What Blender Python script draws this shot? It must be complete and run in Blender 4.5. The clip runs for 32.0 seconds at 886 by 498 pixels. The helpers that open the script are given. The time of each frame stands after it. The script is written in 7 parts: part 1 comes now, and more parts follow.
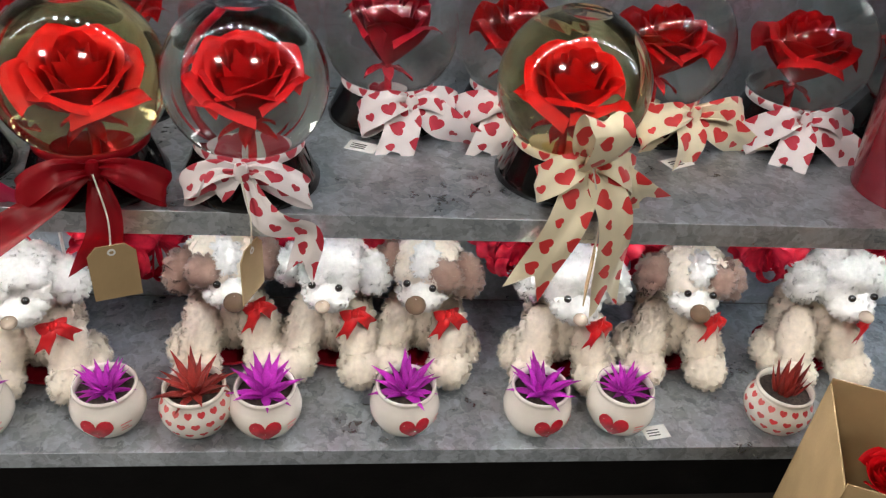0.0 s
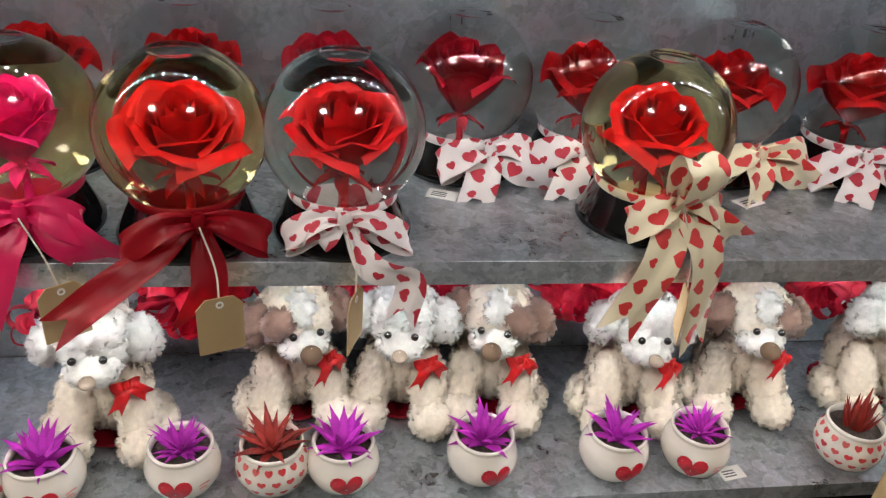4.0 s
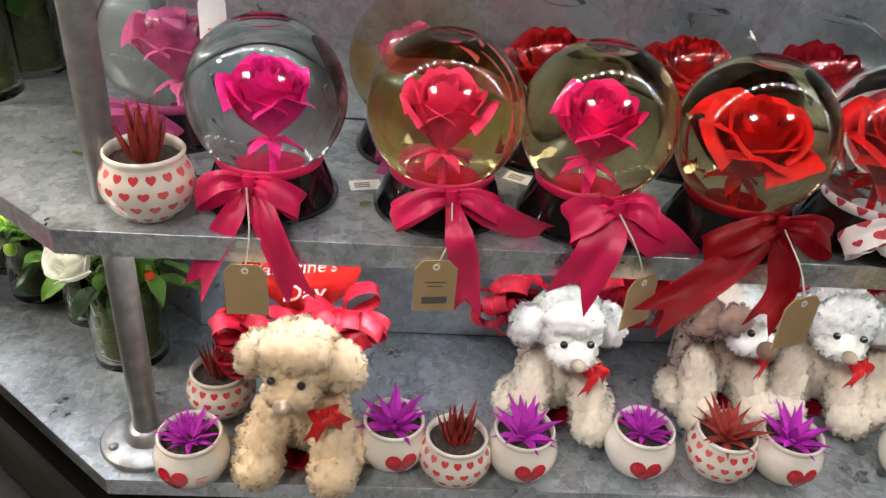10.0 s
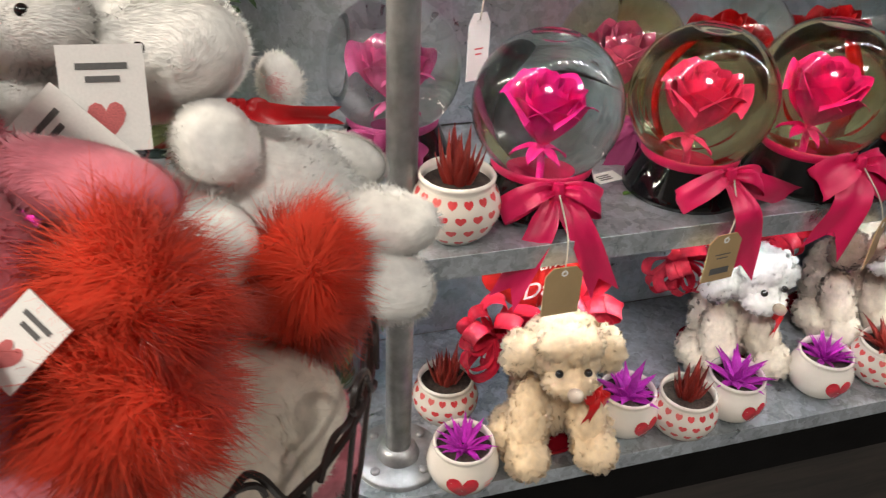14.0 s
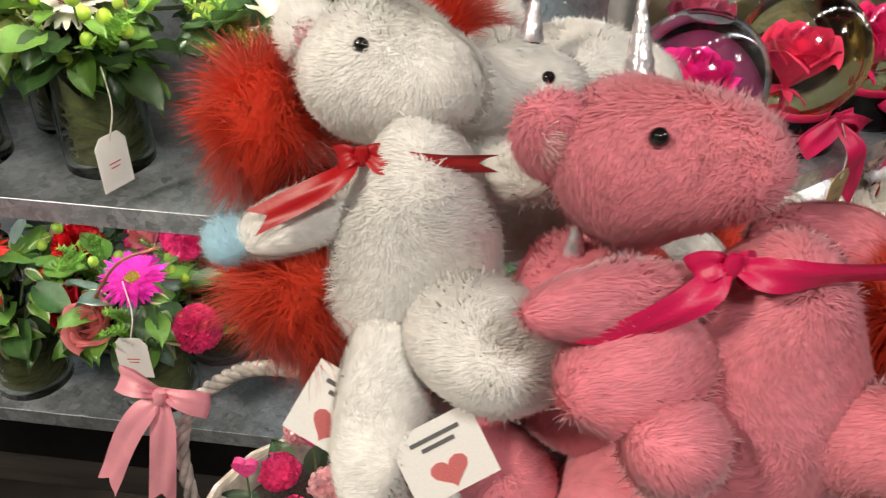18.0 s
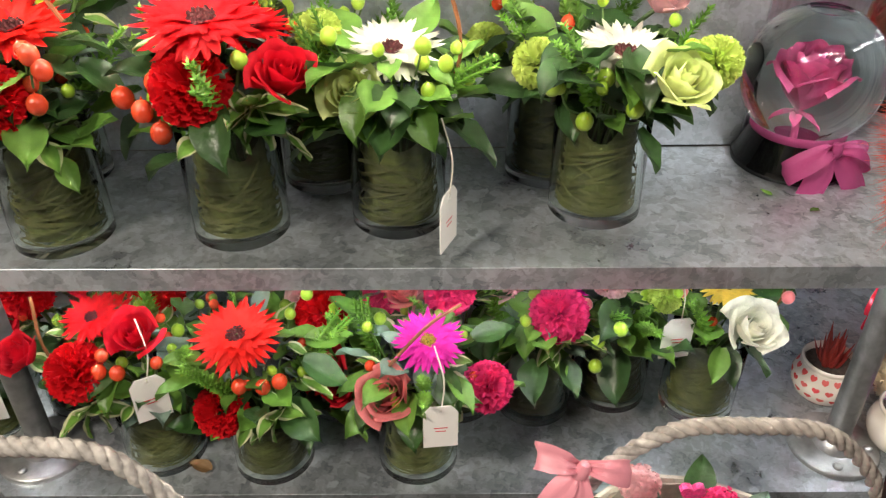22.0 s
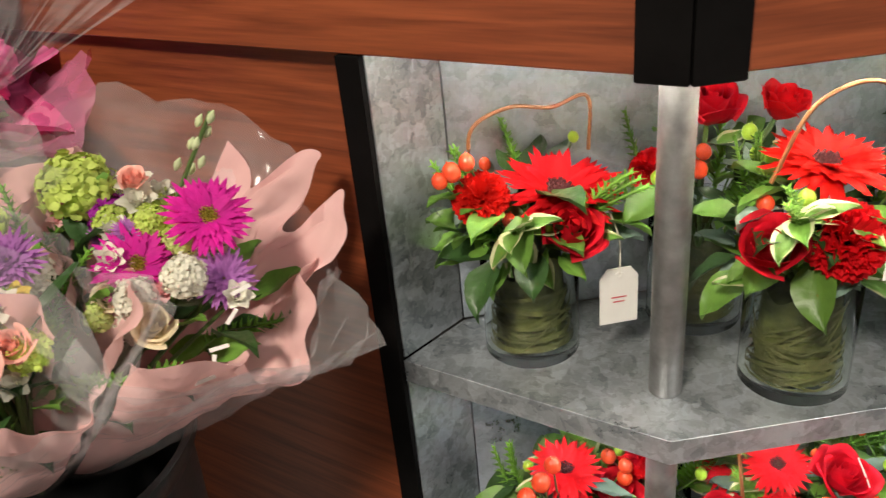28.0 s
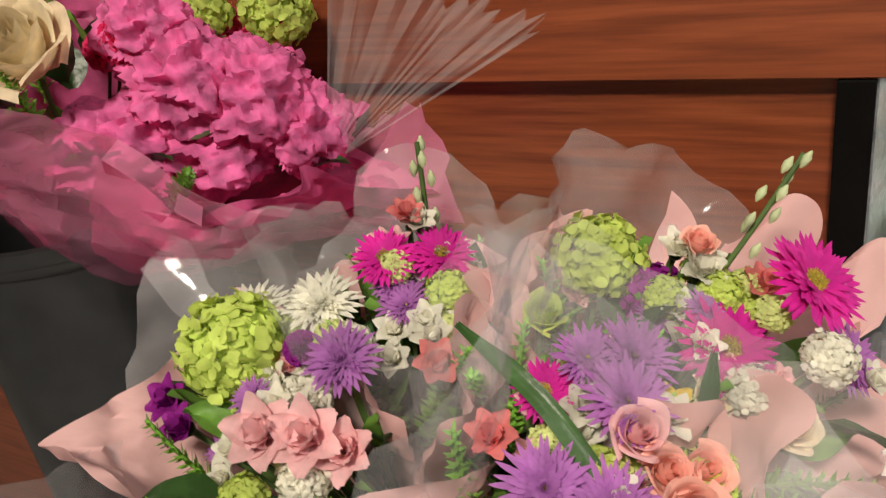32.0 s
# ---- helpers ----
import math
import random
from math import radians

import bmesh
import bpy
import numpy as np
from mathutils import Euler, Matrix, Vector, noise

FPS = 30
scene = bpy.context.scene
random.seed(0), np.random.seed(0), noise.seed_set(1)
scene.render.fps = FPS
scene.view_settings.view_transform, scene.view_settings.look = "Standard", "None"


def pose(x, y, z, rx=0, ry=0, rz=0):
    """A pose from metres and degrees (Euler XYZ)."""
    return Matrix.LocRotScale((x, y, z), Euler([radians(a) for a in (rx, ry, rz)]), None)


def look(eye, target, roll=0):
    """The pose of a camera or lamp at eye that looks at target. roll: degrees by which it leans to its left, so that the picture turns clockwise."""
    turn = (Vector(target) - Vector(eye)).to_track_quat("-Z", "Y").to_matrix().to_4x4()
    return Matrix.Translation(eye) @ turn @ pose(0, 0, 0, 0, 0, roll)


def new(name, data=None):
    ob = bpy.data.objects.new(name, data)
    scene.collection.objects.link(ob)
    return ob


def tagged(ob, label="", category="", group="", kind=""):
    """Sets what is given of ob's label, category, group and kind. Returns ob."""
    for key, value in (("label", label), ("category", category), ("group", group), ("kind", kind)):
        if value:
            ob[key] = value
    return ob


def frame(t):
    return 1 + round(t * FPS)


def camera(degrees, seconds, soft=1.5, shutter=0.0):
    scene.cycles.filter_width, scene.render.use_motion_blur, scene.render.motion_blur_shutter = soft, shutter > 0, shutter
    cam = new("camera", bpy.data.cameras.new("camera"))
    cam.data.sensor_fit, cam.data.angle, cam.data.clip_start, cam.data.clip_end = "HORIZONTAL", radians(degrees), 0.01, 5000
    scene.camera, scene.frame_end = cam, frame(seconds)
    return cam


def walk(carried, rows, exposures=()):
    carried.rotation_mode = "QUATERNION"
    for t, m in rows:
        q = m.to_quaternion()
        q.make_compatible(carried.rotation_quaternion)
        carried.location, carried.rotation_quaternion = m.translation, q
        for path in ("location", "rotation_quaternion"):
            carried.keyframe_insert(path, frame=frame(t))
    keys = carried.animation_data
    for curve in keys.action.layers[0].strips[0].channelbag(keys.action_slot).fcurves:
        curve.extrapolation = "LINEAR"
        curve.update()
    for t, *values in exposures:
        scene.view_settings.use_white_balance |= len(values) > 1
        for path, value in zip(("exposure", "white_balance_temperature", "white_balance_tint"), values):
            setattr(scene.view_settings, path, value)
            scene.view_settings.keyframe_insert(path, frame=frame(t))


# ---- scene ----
cam = camera(57.76, 32.0, soft=1.25, shutter=0.3)
PATH = [
    (0.0, (-0.0205, -0.0045, 1.2697), (0.2137, 1.6193, 0.1259), 5.88),
    (0.5, (-0.0223, -0.0012, 1.2731), (0.2115, 1.6201, 0.1255), 5.75),
    (1.0, (-0.0249, 0.0001, 1.2743), (0.2092, 1.6229, 0.1291), 5.52),
    (1.5, (-0.0308, -0.0054, 1.2723), (0.2112, 1.6218, 0.1349), 5.29),
    (2.0, (-0.0485, -0.0057, 1.2662), (0.2152, 1.6334, 0.1510), 5.11),
    (2.5, (-0.0361, 0.0031, 1.2578), (0.3019, 1.6523, 0.1781), 5.79),
    (3.0, (-0.0650, 0.0037, 1.2574), (0.2788, 1.6715, 0.2084), 5.55),
    (3.5, (-0.0972, 0.0034, 1.2546), (0.2241, 1.6872, 0.2242), 5.20),
    (5.5, (-0.1684, -0.0228, 1.2638), (0.0877, 1.6778, 0.2427), 4.88),
    (6.0, (-0.1971, -0.0313, 1.2641), (0.0491, 1.6654, 0.2342), 4.40),
    (6.5, (-0.2307, -0.0437, 1.2645), (0.0006, 1.6507, 0.2274), 4.00),
    (7.0, (-0.2598, -0.0574, 1.2639), (-0.0556, 1.6378, 0.2225), 4.19),
    (7.5, (-0.2953, -0.0678, 1.2641), (-0.1349, 1.6299, 0.2190), 4.67),
    (8.0, (-0.3325, -0.0624, 1.2608), (-0.2073, 1.6361, 0.2123), 4.98),
    (8.5, (-0.3809, -0.0491, 1.2546), (-0.2899, 1.6469, 0.1985), 4.96),
    (9.0, (-0.4271, -0.0360, 1.2562), (-0.3438, 1.6589, 0.1977), 4.90),
    (9.5, (-0.4725, -0.0184, 1.2589), (-0.3819, 1.6751, 0.1987), 4.75),
    (10.0, (-0.5089, -0.0009, 1.2570), (-0.3877, 1.6872, 0.1913), 4.82),
    (10.5, (-0.5497, 0.0102, 1.2578), (-0.3710, 1.6890, 0.1856), 4.81),
    (11.0, (-0.6001, 0.0144, 1.2594), (-0.3392, 1.6758, 0.1770), 4.44),
    (11.5, (-0.6644, 0.0098, 1.2713), (-0.3106, 1.6491, 0.1817), 3.40),
    (12.0, (-0.7112, 0.0018, 1.2793), (-0.2852, 1.6218, 0.1866), 3.00),
    (12.5, (-0.7547, -0.0103, 1.2801), (-0.2857, 1.5975, 0.1870), 2.83),
    (13.0, (-0.7943, -0.0122, 1.2773), (-0.3114, 1.5961, 0.1909), 2.79),
    (13.5, (-0.8427, 0.0042, 1.2713), (-0.3551, 1.6119, 0.1862), 2.72),
    (14.0, (-0.8877, 0.0326, 1.2717), (-0.3762, 1.6297, 0.1819), 2.71),
    (14.5, (-0.9357, 0.0632, 1.2679), (-0.4010, 1.6374, 0.1562), 2.95),
    (16.5, (-1.0825, 0.1435, 1.2970), (-0.2344, 1.5135, 0.1121), 1.90),
    (17.0, (-1.1214, 0.1488, 1.3056), (-0.2204, 1.4848, 0.1209), 2.32),
    (17.5, (-1.1628, 0.1574, 1.3127), (-0.2438, 1.4843, 0.1316), 2.20),
    (18.0, (-1.1962, 0.1732, 1.3082), (-0.2705, 1.5013, 0.1338), 2.23),
    (18.5, (-1.2294, 0.2056, 1.3045), (-0.2903, 1.5271, 0.1332), 2.06),
    (19.0, (-1.2552, 0.2333, 1.3035), (-0.3061, 1.5466, 0.1311), 1.81),
    (19.5, (-1.2791, 0.2745, 1.3041), (-0.3192, 1.5851, 0.1375), 1.64),
    (20.0, (-1.2980, 0.3121, 1.3037), (-0.3255, 1.6185, 0.1428), 1.45),
    (20.5, (-1.3250, 0.3453, 1.2997), (-0.3358, 1.6482, 0.1491), 1.17),
    (21.0, (-1.3550, 0.3653, 1.2961), (-0.3512, 1.6634, 0.1527), 1.02),
    (21.5, (-1.3930, 0.3929, 1.2920), (-0.3671, 1.6755, 0.1507), 0.59),
    (22.0, (-1.4358, 0.4138, 1.2980), (-0.3725, 1.6681, 0.1595), -0.05),
    (22.5, (-1.4881, 0.4317, 1.3083), (-0.3896, 1.6567, 0.1713), -0.42),
    (23.0, (-1.5296, 0.4500, 1.3088), (-0.4044, 1.6481, 0.1692), -0.30),
    (23.5, (-1.5642, 0.4785, 1.3064), (-0.4279, 1.6629, 0.1635), -0.42),
    (24.0, (-1.5872, 0.5209, 1.2994), (-0.4453, 1.6972, 0.1539), -0.73),
    (24.5, (-1.6083, 0.5810, 1.2961), (-0.4637, 1.7547, 0.1505), -1.20),
    (26.5, (-1.7149, 0.7839, 1.2885), (-0.4970, 1.9708, 0.2359), -2.63),
    (27.0, (-1.7533, 0.8211, 1.2985), (-0.5202, 2.0317, 0.2917), -3.97),
    (27.5, (-1.8018, 0.8578, 1.3136), (-0.5613, 2.0989, 0.3540), -5.22),
    (28.0, (-1.8468, 0.8822, 1.3226), (-0.6027, 2.1444, 0.3958), -5.84),
    (28.5, (-1.8827, 0.9219, 1.3240), (-0.6478, 2.2080, 0.4180), -6.09),
    (29.0, (-1.9064, 0.9689, 1.3213), (-0.6847, 2.2752, 0.4264), -6.36),
    (29.5, (-1.9269, 1.0189, 1.3181), (-0.7139, 2.3391, 0.4318), -6.67),
    (30.0, (-1.9386, 1.0635, 1.3134), (-0.7211, 2.3872, 0.4385), -6.85),
    (30.5, (-1.9485, 1.1146, 1.3087), (-0.7224, 2.4392, 0.4471), -6.98),
    (31.0, (-1.9637, 1.1458, 1.3068), (-0.7163, 2.4578, 0.4568), -6.98),
    (31.5, (-1.9829, 1.1742, 1.3113), (-0.7053, 2.4609, 0.4673), -7.62),
    (32.0, (-2.0023, 1.2003, 1.3304), (-0.6808, 2.4495, 0.4980), -8.87),
]
walk(cam, [(t, look(eye, target, roll)) for t, eye, target, roll in PATH], exposures=[(0.0, -0.08), (11.0, -0.05), (14.5, -0.02), (16.5, -0.26), (19.3, -0.28), (21.0, -0.14), (23.0, -0.10), (25.5, 0.02), (29.0, 0.02), (31.0, -0.07), (32.0, -0.12)])

# ---- plan: heights, front corners and back corners of the display unit ----
FLOOR, LO, UP, HOOD = 0.22, 0.642, 0.920, 1.186
CA, CB, CC = Vector((-0.773, 0.535)), Vector((-1.434, 1.090)), Vector((-1.477, 1.319))
RIGHT = 1.05
BACK = [Vector((-1.398, 1.319)), Vector((-0.735, 0.776)), Vector((RIGHT, 0.776))]
FRONT = [Vector((RIGHT, 0.536)), CA, CB, CC]

# ---- world and light ----
world = bpy.data.worlds.new("store_air")
world.use_nodes = True
world.node_tree.nodes["Background"].inputs[0].default_value = (0.8, 0.85, 0.95, 1)
world.node_tree.nodes["Background"].inputs[1].default_value = 0.008
scene.world = world


def lamp(name, eye, target, w, h, watts, color=(1, 0.96, 0.9), roll=0):
    d = bpy.data.lights.new(name, "AREA")
    d.shape, d.size, d.size_y, d.energy, d.color = "RECTANGLE", w, h, watts, color
    ob = new(name, d)
    ob.matrix_world = look(eye, target, roll)
    return ob


for lx, ly, watts, col in ((-3.4, 0.6, 132, (1, 0.885, 0.735)), (-1.6, -1.3, 54, (1, 0.94, 0.86)), (0.8, -1.3, 28, (1, 0.94, 0.86))):
    lamp("store_light", (lx, ly, 3.15), (lx, ly, 0), 0.45, 0.45, watts, col)

# ---- materials ----
MATS = {}


def nodes_of(name):
    m = bpy.data.materials.new(name)
    m.use_nodes = True
    nt = m.node_tree
    return m, nt, nt.nodes["Principled BSDF"], nt.links.new


def surf(name, base, rough=0.5, metal=0.0, vary=0.15, scale=30, bump=0.1, bscale=250, rnd=0.0, sheen=0.0, coat=0.0, spec=0.5, stretch=(1, 1, 1), sss=0.0, trans=0.0):
    """A painted, woven or grown surface: two scales of noise in the colour, fine relief, and a shade of its own for each object."""
    m, nt, p, link = nodes_of(name)
    N = nt.nodes.new
    tc, mp = N("ShaderNodeTexCoord"), N("ShaderNodeMapping")
    mp.inputs["Scale"].default_value = stretch
    link(tc.outputs["Object"], mp.inputs[0])
    n1, n2 = N("ShaderNodeTexNoise"), N("ShaderNodeTexNoise")
    n1.inputs["Scale"].default_value, n1.inputs["Detail"].default_value = scale, 4
    n2.inputs["Scale"].default_value, n2.inputs["Detail"].default_value = bscale, 3
    link(mp.outputs[0], n1.inputs[0]), link(mp.outputs[0], n2.inputs[0])
    hs = N("ShaderNodeHueSaturation")
    hs.inputs["Color"].default_value = (*base, 1)
    ma = N("ShaderNodeMapRange")
    ma.inputs["From Min"].default_value, ma.inputs["From Max"].default_value = 0.3, 0.7
    ma.inputs["To Min"].default_value, ma.inputs["To Max"].default_value = 1 - vary, 1 + vary
    link(n1.outputs[0], ma.inputs[0])
    val = ma.outputs[0]
    if rnd:
        oi, mr, mul = N("ShaderNodeObjectInfo"), N("ShaderNodeMapRange"), N("ShaderNodeMath")
        mr.inputs["To Min"].default_value, mr.inputs["To Max"].default_value = 1 - rnd, 1 + rnd
        mul.operation = "MULTIPLY"
        link(oi.outputs["Random"], mr.inputs[0]), link(mr.outputs[0], mul.inputs[0]), link(val, mul.inputs[1])
        val = mul.outputs[0]
    link(val, hs.inputs["Value"])
    link(hs.outputs[0], p.inputs["Base Color"])
    p.inputs["Roughness"].default_value, p.inputs["Metallic"].default_value = rough, metal
    p.inputs["Specular IOR Level"].default_value = spec
    p.inputs["Sheen Weight"].default_value, p.inputs["Coat Weight"].default_value = sheen, coat
    p.inputs["Coat Roughness"].default_value = 0.08
    if sss:
        p.inputs["Subsurface Weight"].default_value, p.inputs["Subsurface Scale"].default_value = sss, 0.004
    if bump:
        b = N("ShaderNodeBump")
        b.inputs["Strength"].default_value, b.inputs["Distance"].default_value = bump, 0.002
        link(n2.outputs[0], b.inputs["Height"]), link(b.outputs[0], p.inputs["Normal"])
    if trans:
        mix, tr = N("ShaderNodeMixShader"), N("ShaderNodeBsdfTranslucent")
        mix.inputs[0].default_value = trans
        link(hs.outputs[0], tr.inputs[0]), link(p.outputs[0], mix.inputs[1]), link(tr.outputs[0], mix.inputs[2])
        link(mix.outputs[0], nt.nodes["Material Output"].inputs[0])
    MATS[name] = m
    return m


def glass(name, tint, ior=1.45, rough=0.0):
    m, nt, p, link = nodes_of(name)
    p.inputs["Base Color"].default_value = (*tint, 1)
    p.inputs["Transmission Weight"].default_value, p.inputs["IOR"].default_value, p.inputs["Roughness"].default_value = 1, ior, rough
    MATS[name] = m
    return m


def liquid_ball(name, tint, ior=1.33):
    """Clear liquid in a thin polished shell: refraction below, mirror gloss on top that grows towards the rim."""
    m, nt, p, link = nodes_of(name)
    N = nt.nodes.new
    nt.nodes.remove(p)
    re, gl, mix, fr, k = N("ShaderNodeBsdfRefraction"), N("ShaderNodeBsdfGlossy"), N("ShaderNodeMixShader"), N("ShaderNodeFresnel"), N("ShaderNodeMath")
    re.inputs["Color"].default_value, re.inputs["IOR"].default_value, re.inputs["Roughness"].default_value = (*tint, 1), ior, 0.0
    gl.inputs["Color"].default_value, gl.inputs["Roughness"].default_value = (0.96, 0.97, 1.0, 1), 0.07
    fr.inputs["IOR"].default_value = 1.36
    k.operation, k.use_clamp = "MULTIPLY_ADD", True
    k.inputs[1].default_value, k.inputs[2].default_value = 0.9, 0.030
    link(fr.outputs[0], k.inputs[0]), link(k.outputs[0], mix.inputs[0])
    link(re.outputs[0], mix.inputs[1]), link(gl.outputs[0], mix.inputs[2])
    link(mix.outputs[0], nt.nodes["Material Output"].inputs[0])
    MATS[name] = m
    return m


def film(name, tint, clear=0.8, rough=0.12, spec=0.5, dye=None):
    """Thin clear wrapping film: mostly see-through, with gloss on its creases."""
    m, nt, p, link = nodes_of(name)
    N = nt.nodes.new
    tr, mix, lw = N("ShaderNodeBsdfTransparent"), N("ShaderNodeMixShader"), N("ShaderNodeTexNoise")
    p.inputs["Base Color"].default_value, p.inputs["Roughness"].default_value, p.inputs["Specular IOR Level"].default_value = (*tint, 1), rough, spec
    tr.inputs[0].default_value = (*(dye or [0.5 + c / 2 for c in tint]), 1)
    tc, mr = N("ShaderNodeTexCoord"), N("ShaderNodeMapRange")
    lw.inputs["Scale"].default_value = 18
    mr.inputs["To Min"].default_value, mr.inputs["To Max"].default_value = clear - 0.12, clear + 0.12
    link(tc.outputs["Object"], lw.inputs[0]), link(lw.outputs[0], mr.inputs[0]), link(mr.outputs[0], mix.inputs[0])
    b = N("ShaderNodeBump")
    b.inputs["Strength"].default_value, b.inputs["Distance"].default_value = 0.6, 0.01
    link(lw.outputs[0], b.inputs["Height"]), link(b.outputs[0], p.inputs["Normal"])
    link(p.outputs[0], mix.inputs[1]), link(tr.outputs[0], mix.inputs[2])
    link(mix.outputs[0], nt.nodes["Material Output"].inputs[0])
    MATS[name] = m
    return m


def hearts(name, ground, ink, ink2, count, size=0.36, rough=0.35, drop=0.0, coat=0.0, cloth=0.0):
    """A print of hearts, count = (along u, along v) to one unit of the surface's own map."""
    m, nt, p, link = nodes_of(name)
    N = nt.nodes.new

    def f(op, a, b=None):
        n = N("ShaderNodeMath")
        n.operation = op
        for k, v in enumerate((a, b)):
            if v is None:
                continue
            if isinstance(v, (int, float)):
                n.inputs[k].default_value = v
            else:
                link(v, n.inputs[k])
        return n.outputs[0]

    uv, sx = N("ShaderNodeUVMap"), N("ShaderNodeSeparateXYZ")
    uv.uv_map = "map"
    link(uv.outputs[0], sx.inputs[0])
    u, v = f("MULTIPLY", sx.outputs[0], count[0]), f("MULTIPLY", sx.outputs[1], count[1])
    row = f("FLOOR", v)
    u = f("ADD", u, f("MULTIPLY", row, 0.5))
    cell = N("ShaderNodeCombineXYZ")
    link(f("FLOOR", u), cell.inputs[0]), link(row, cell.inputs[1])
    wn = N("ShaderNodeTexWhiteNoise")
    wn.noise_dimensions = "2D"
    link(cell.outputs[0], wn.inputs["Vector"])
    rnd = wn.outputs["Value"]
    sz = f("ADD", size * (1 - drop), f("MULTIPLY", rnd, size * drop))
    x = f("DIVIDE", f("SUBTRACT", f("FRACT", u), 0.5), sz)
    y = f("ADD", f("DIVIDE", f("SUBTRACT", f("FRACT", v), 0.5), sz), 0.15)
    y = f("SUBTRACT", y, f("MULTIPLY", f("SQRT", f("ADD", f("ABSOLUTE", x), 0.001)), 0.55))
    inside = f("LESS_THAN", f("ADD", f("MULTIPLY", x, x), f("MULTIPLY", f("MULTIPLY", y, y), 1.5)), 0.75)
    tc, n1 = N("ShaderNodeTexCoord"), N("ShaderNodeTexNoise")
    n1.inputs["Scale"].default_value = 60
    link(tc.outputs["Object"], n1.inputs[0])
    inks, grd, out = N("ShaderNodeMix"), N("ShaderNodeMix"), N("ShaderNodeMix")
    for k in (inks, grd, out):
        k.data_type = "RGBA"
    inks.inputs[6].default_value, inks.inputs[7].default_value = (*ink, 1), (*ink2, 1)
    link(f("MULTIPLY", rnd, n1.outputs[0]), inks.inputs[0])
    grd.inputs[6].default_value, grd.inputs[7].default_value = (*ground, 1), (*[c * 0.82 for c in ground], 1)
    link(n1.outputs[0], grd.inputs[0])
    link(inside, out.inputs[0]), link(grd.outputs[2], out.inputs[6]), link(inks.outputs[2], out.inputs[7])
    link(out.outputs[2], p.inputs["Base Color"])
    p.inputs["Roughness"].default_value, p.inputs["Coat Weight"].default_value, p.inputs["Sheen Weight"].default_value = rough, coat, cloth
    MATS[name] = m
    return m


def galvanized(name="galvanized", low=(0.26, 0.29, 0.315), high=(0.62, 0.675, 0.72), cloud=9.0):
    """Zinc-coated sheet: soft clouds, frayed spangle flakes and fine grain."""
    m, nt, p, link = nodes_of(name)
    N = nt.nodes.new
    tc = N("ShaderNodeTexCoord")
    warp, add = N("ShaderNodeTexNoise"), N("ShaderNodeVectorMath")
    warp.inputs["Scale"].default_value, warp.inputs["Detail"].default_value = 75, 5
    add.operation = "MULTIPLY_ADD"
    add.inputs[1].default_value = (0.024, 0.024, 0.024)
    link(tc.outputs["Object"], warp.inputs[0]), link(warp.outputs["Color"], add.inputs[0]), link(tc.outputs["Object"], add.inputs[2])
    v1, v2, big, fine = N("ShaderNodeTexVoronoi"), N("ShaderNodeTexVoronoi"), N("ShaderNodeTexNoise"), N("ShaderNodeTexNoise")
    v1.inputs["Scale"].default_value, v2.inputs["Scale"].default_value = 75, 190
    big.inputs["Scale"].default_value, big.inputs["Detail"].default_value, big.inputs["Roughness"].default_value = cloud, 6, 0.62
    fine.inputs["Scale"].default_value, fine.inputs["Detail"].default_value = 320, 3
    for k in (v1, v2):
        link(add.outputs[0], k.inputs["Vector"])
    for k in (big, fine):
        link(tc.outputs["Object"], k.inputs["Vector"])
    s1, s2 = N("ShaderNodeSeparateColor"), N("ShaderNodeSeparateColor")
    link(v1.outputs["Color"], s1.inputs[0]), link(v2.outputs["Color"], s2.inputs[0])
    total = None
    for src, w in ((s1.outputs[0], 0.20), (s2.outputs[1], 0.15), (big.outputs[0], 0.57), (fine.outputs[0], 0.08)):
        k = N("ShaderNodeMath")
        k.operation = "MULTIPLY_ADD"
        k.inputs[1].default_value, k.inputs[2].default_value = w, 0.0
        link(src, k.inputs[0])
        if total is not None:
            link(total, k.inputs[2])
        total = k.outputs[0]
    r = N("ShaderNodeValToRGB")
    r.color_ramp.elements[0].position, r.color_ramp.elements[1].position = 0.32, 0.68
    r.color_ramp.elements[0].color, r.color_ramp.elements[1].color = (*low, 1), (*high, 1)
    link(total, r.inputs[0]), link(r.outputs[0], p.inputs["Base Color"])
    rr = N("ShaderNodeMapRange")
    rr.inputs["From Min"].default_value, rr.inputs["From Max"].default_value = 0.3, 0.7
    rr.inputs["To Min"].default_value, rr.inputs["To Max"].default_value = 0.27, 0.48
    link(total, rr.inputs[0]), link(rr.outputs[0], p.inputs["Roughness"])
    p.inputs["Metallic"].default_value = 0.78
    bp = N("ShaderNodeBump")
    bp.inputs["Strength"].default_value, bp.inputs["Distance"].default_value = 0.10, 0.001
    link(fine.outputs[0], bp.inputs["Height"]), link(bp.outputs[0], p.inputs["Normal"])
    MATS[name] = m
    return m


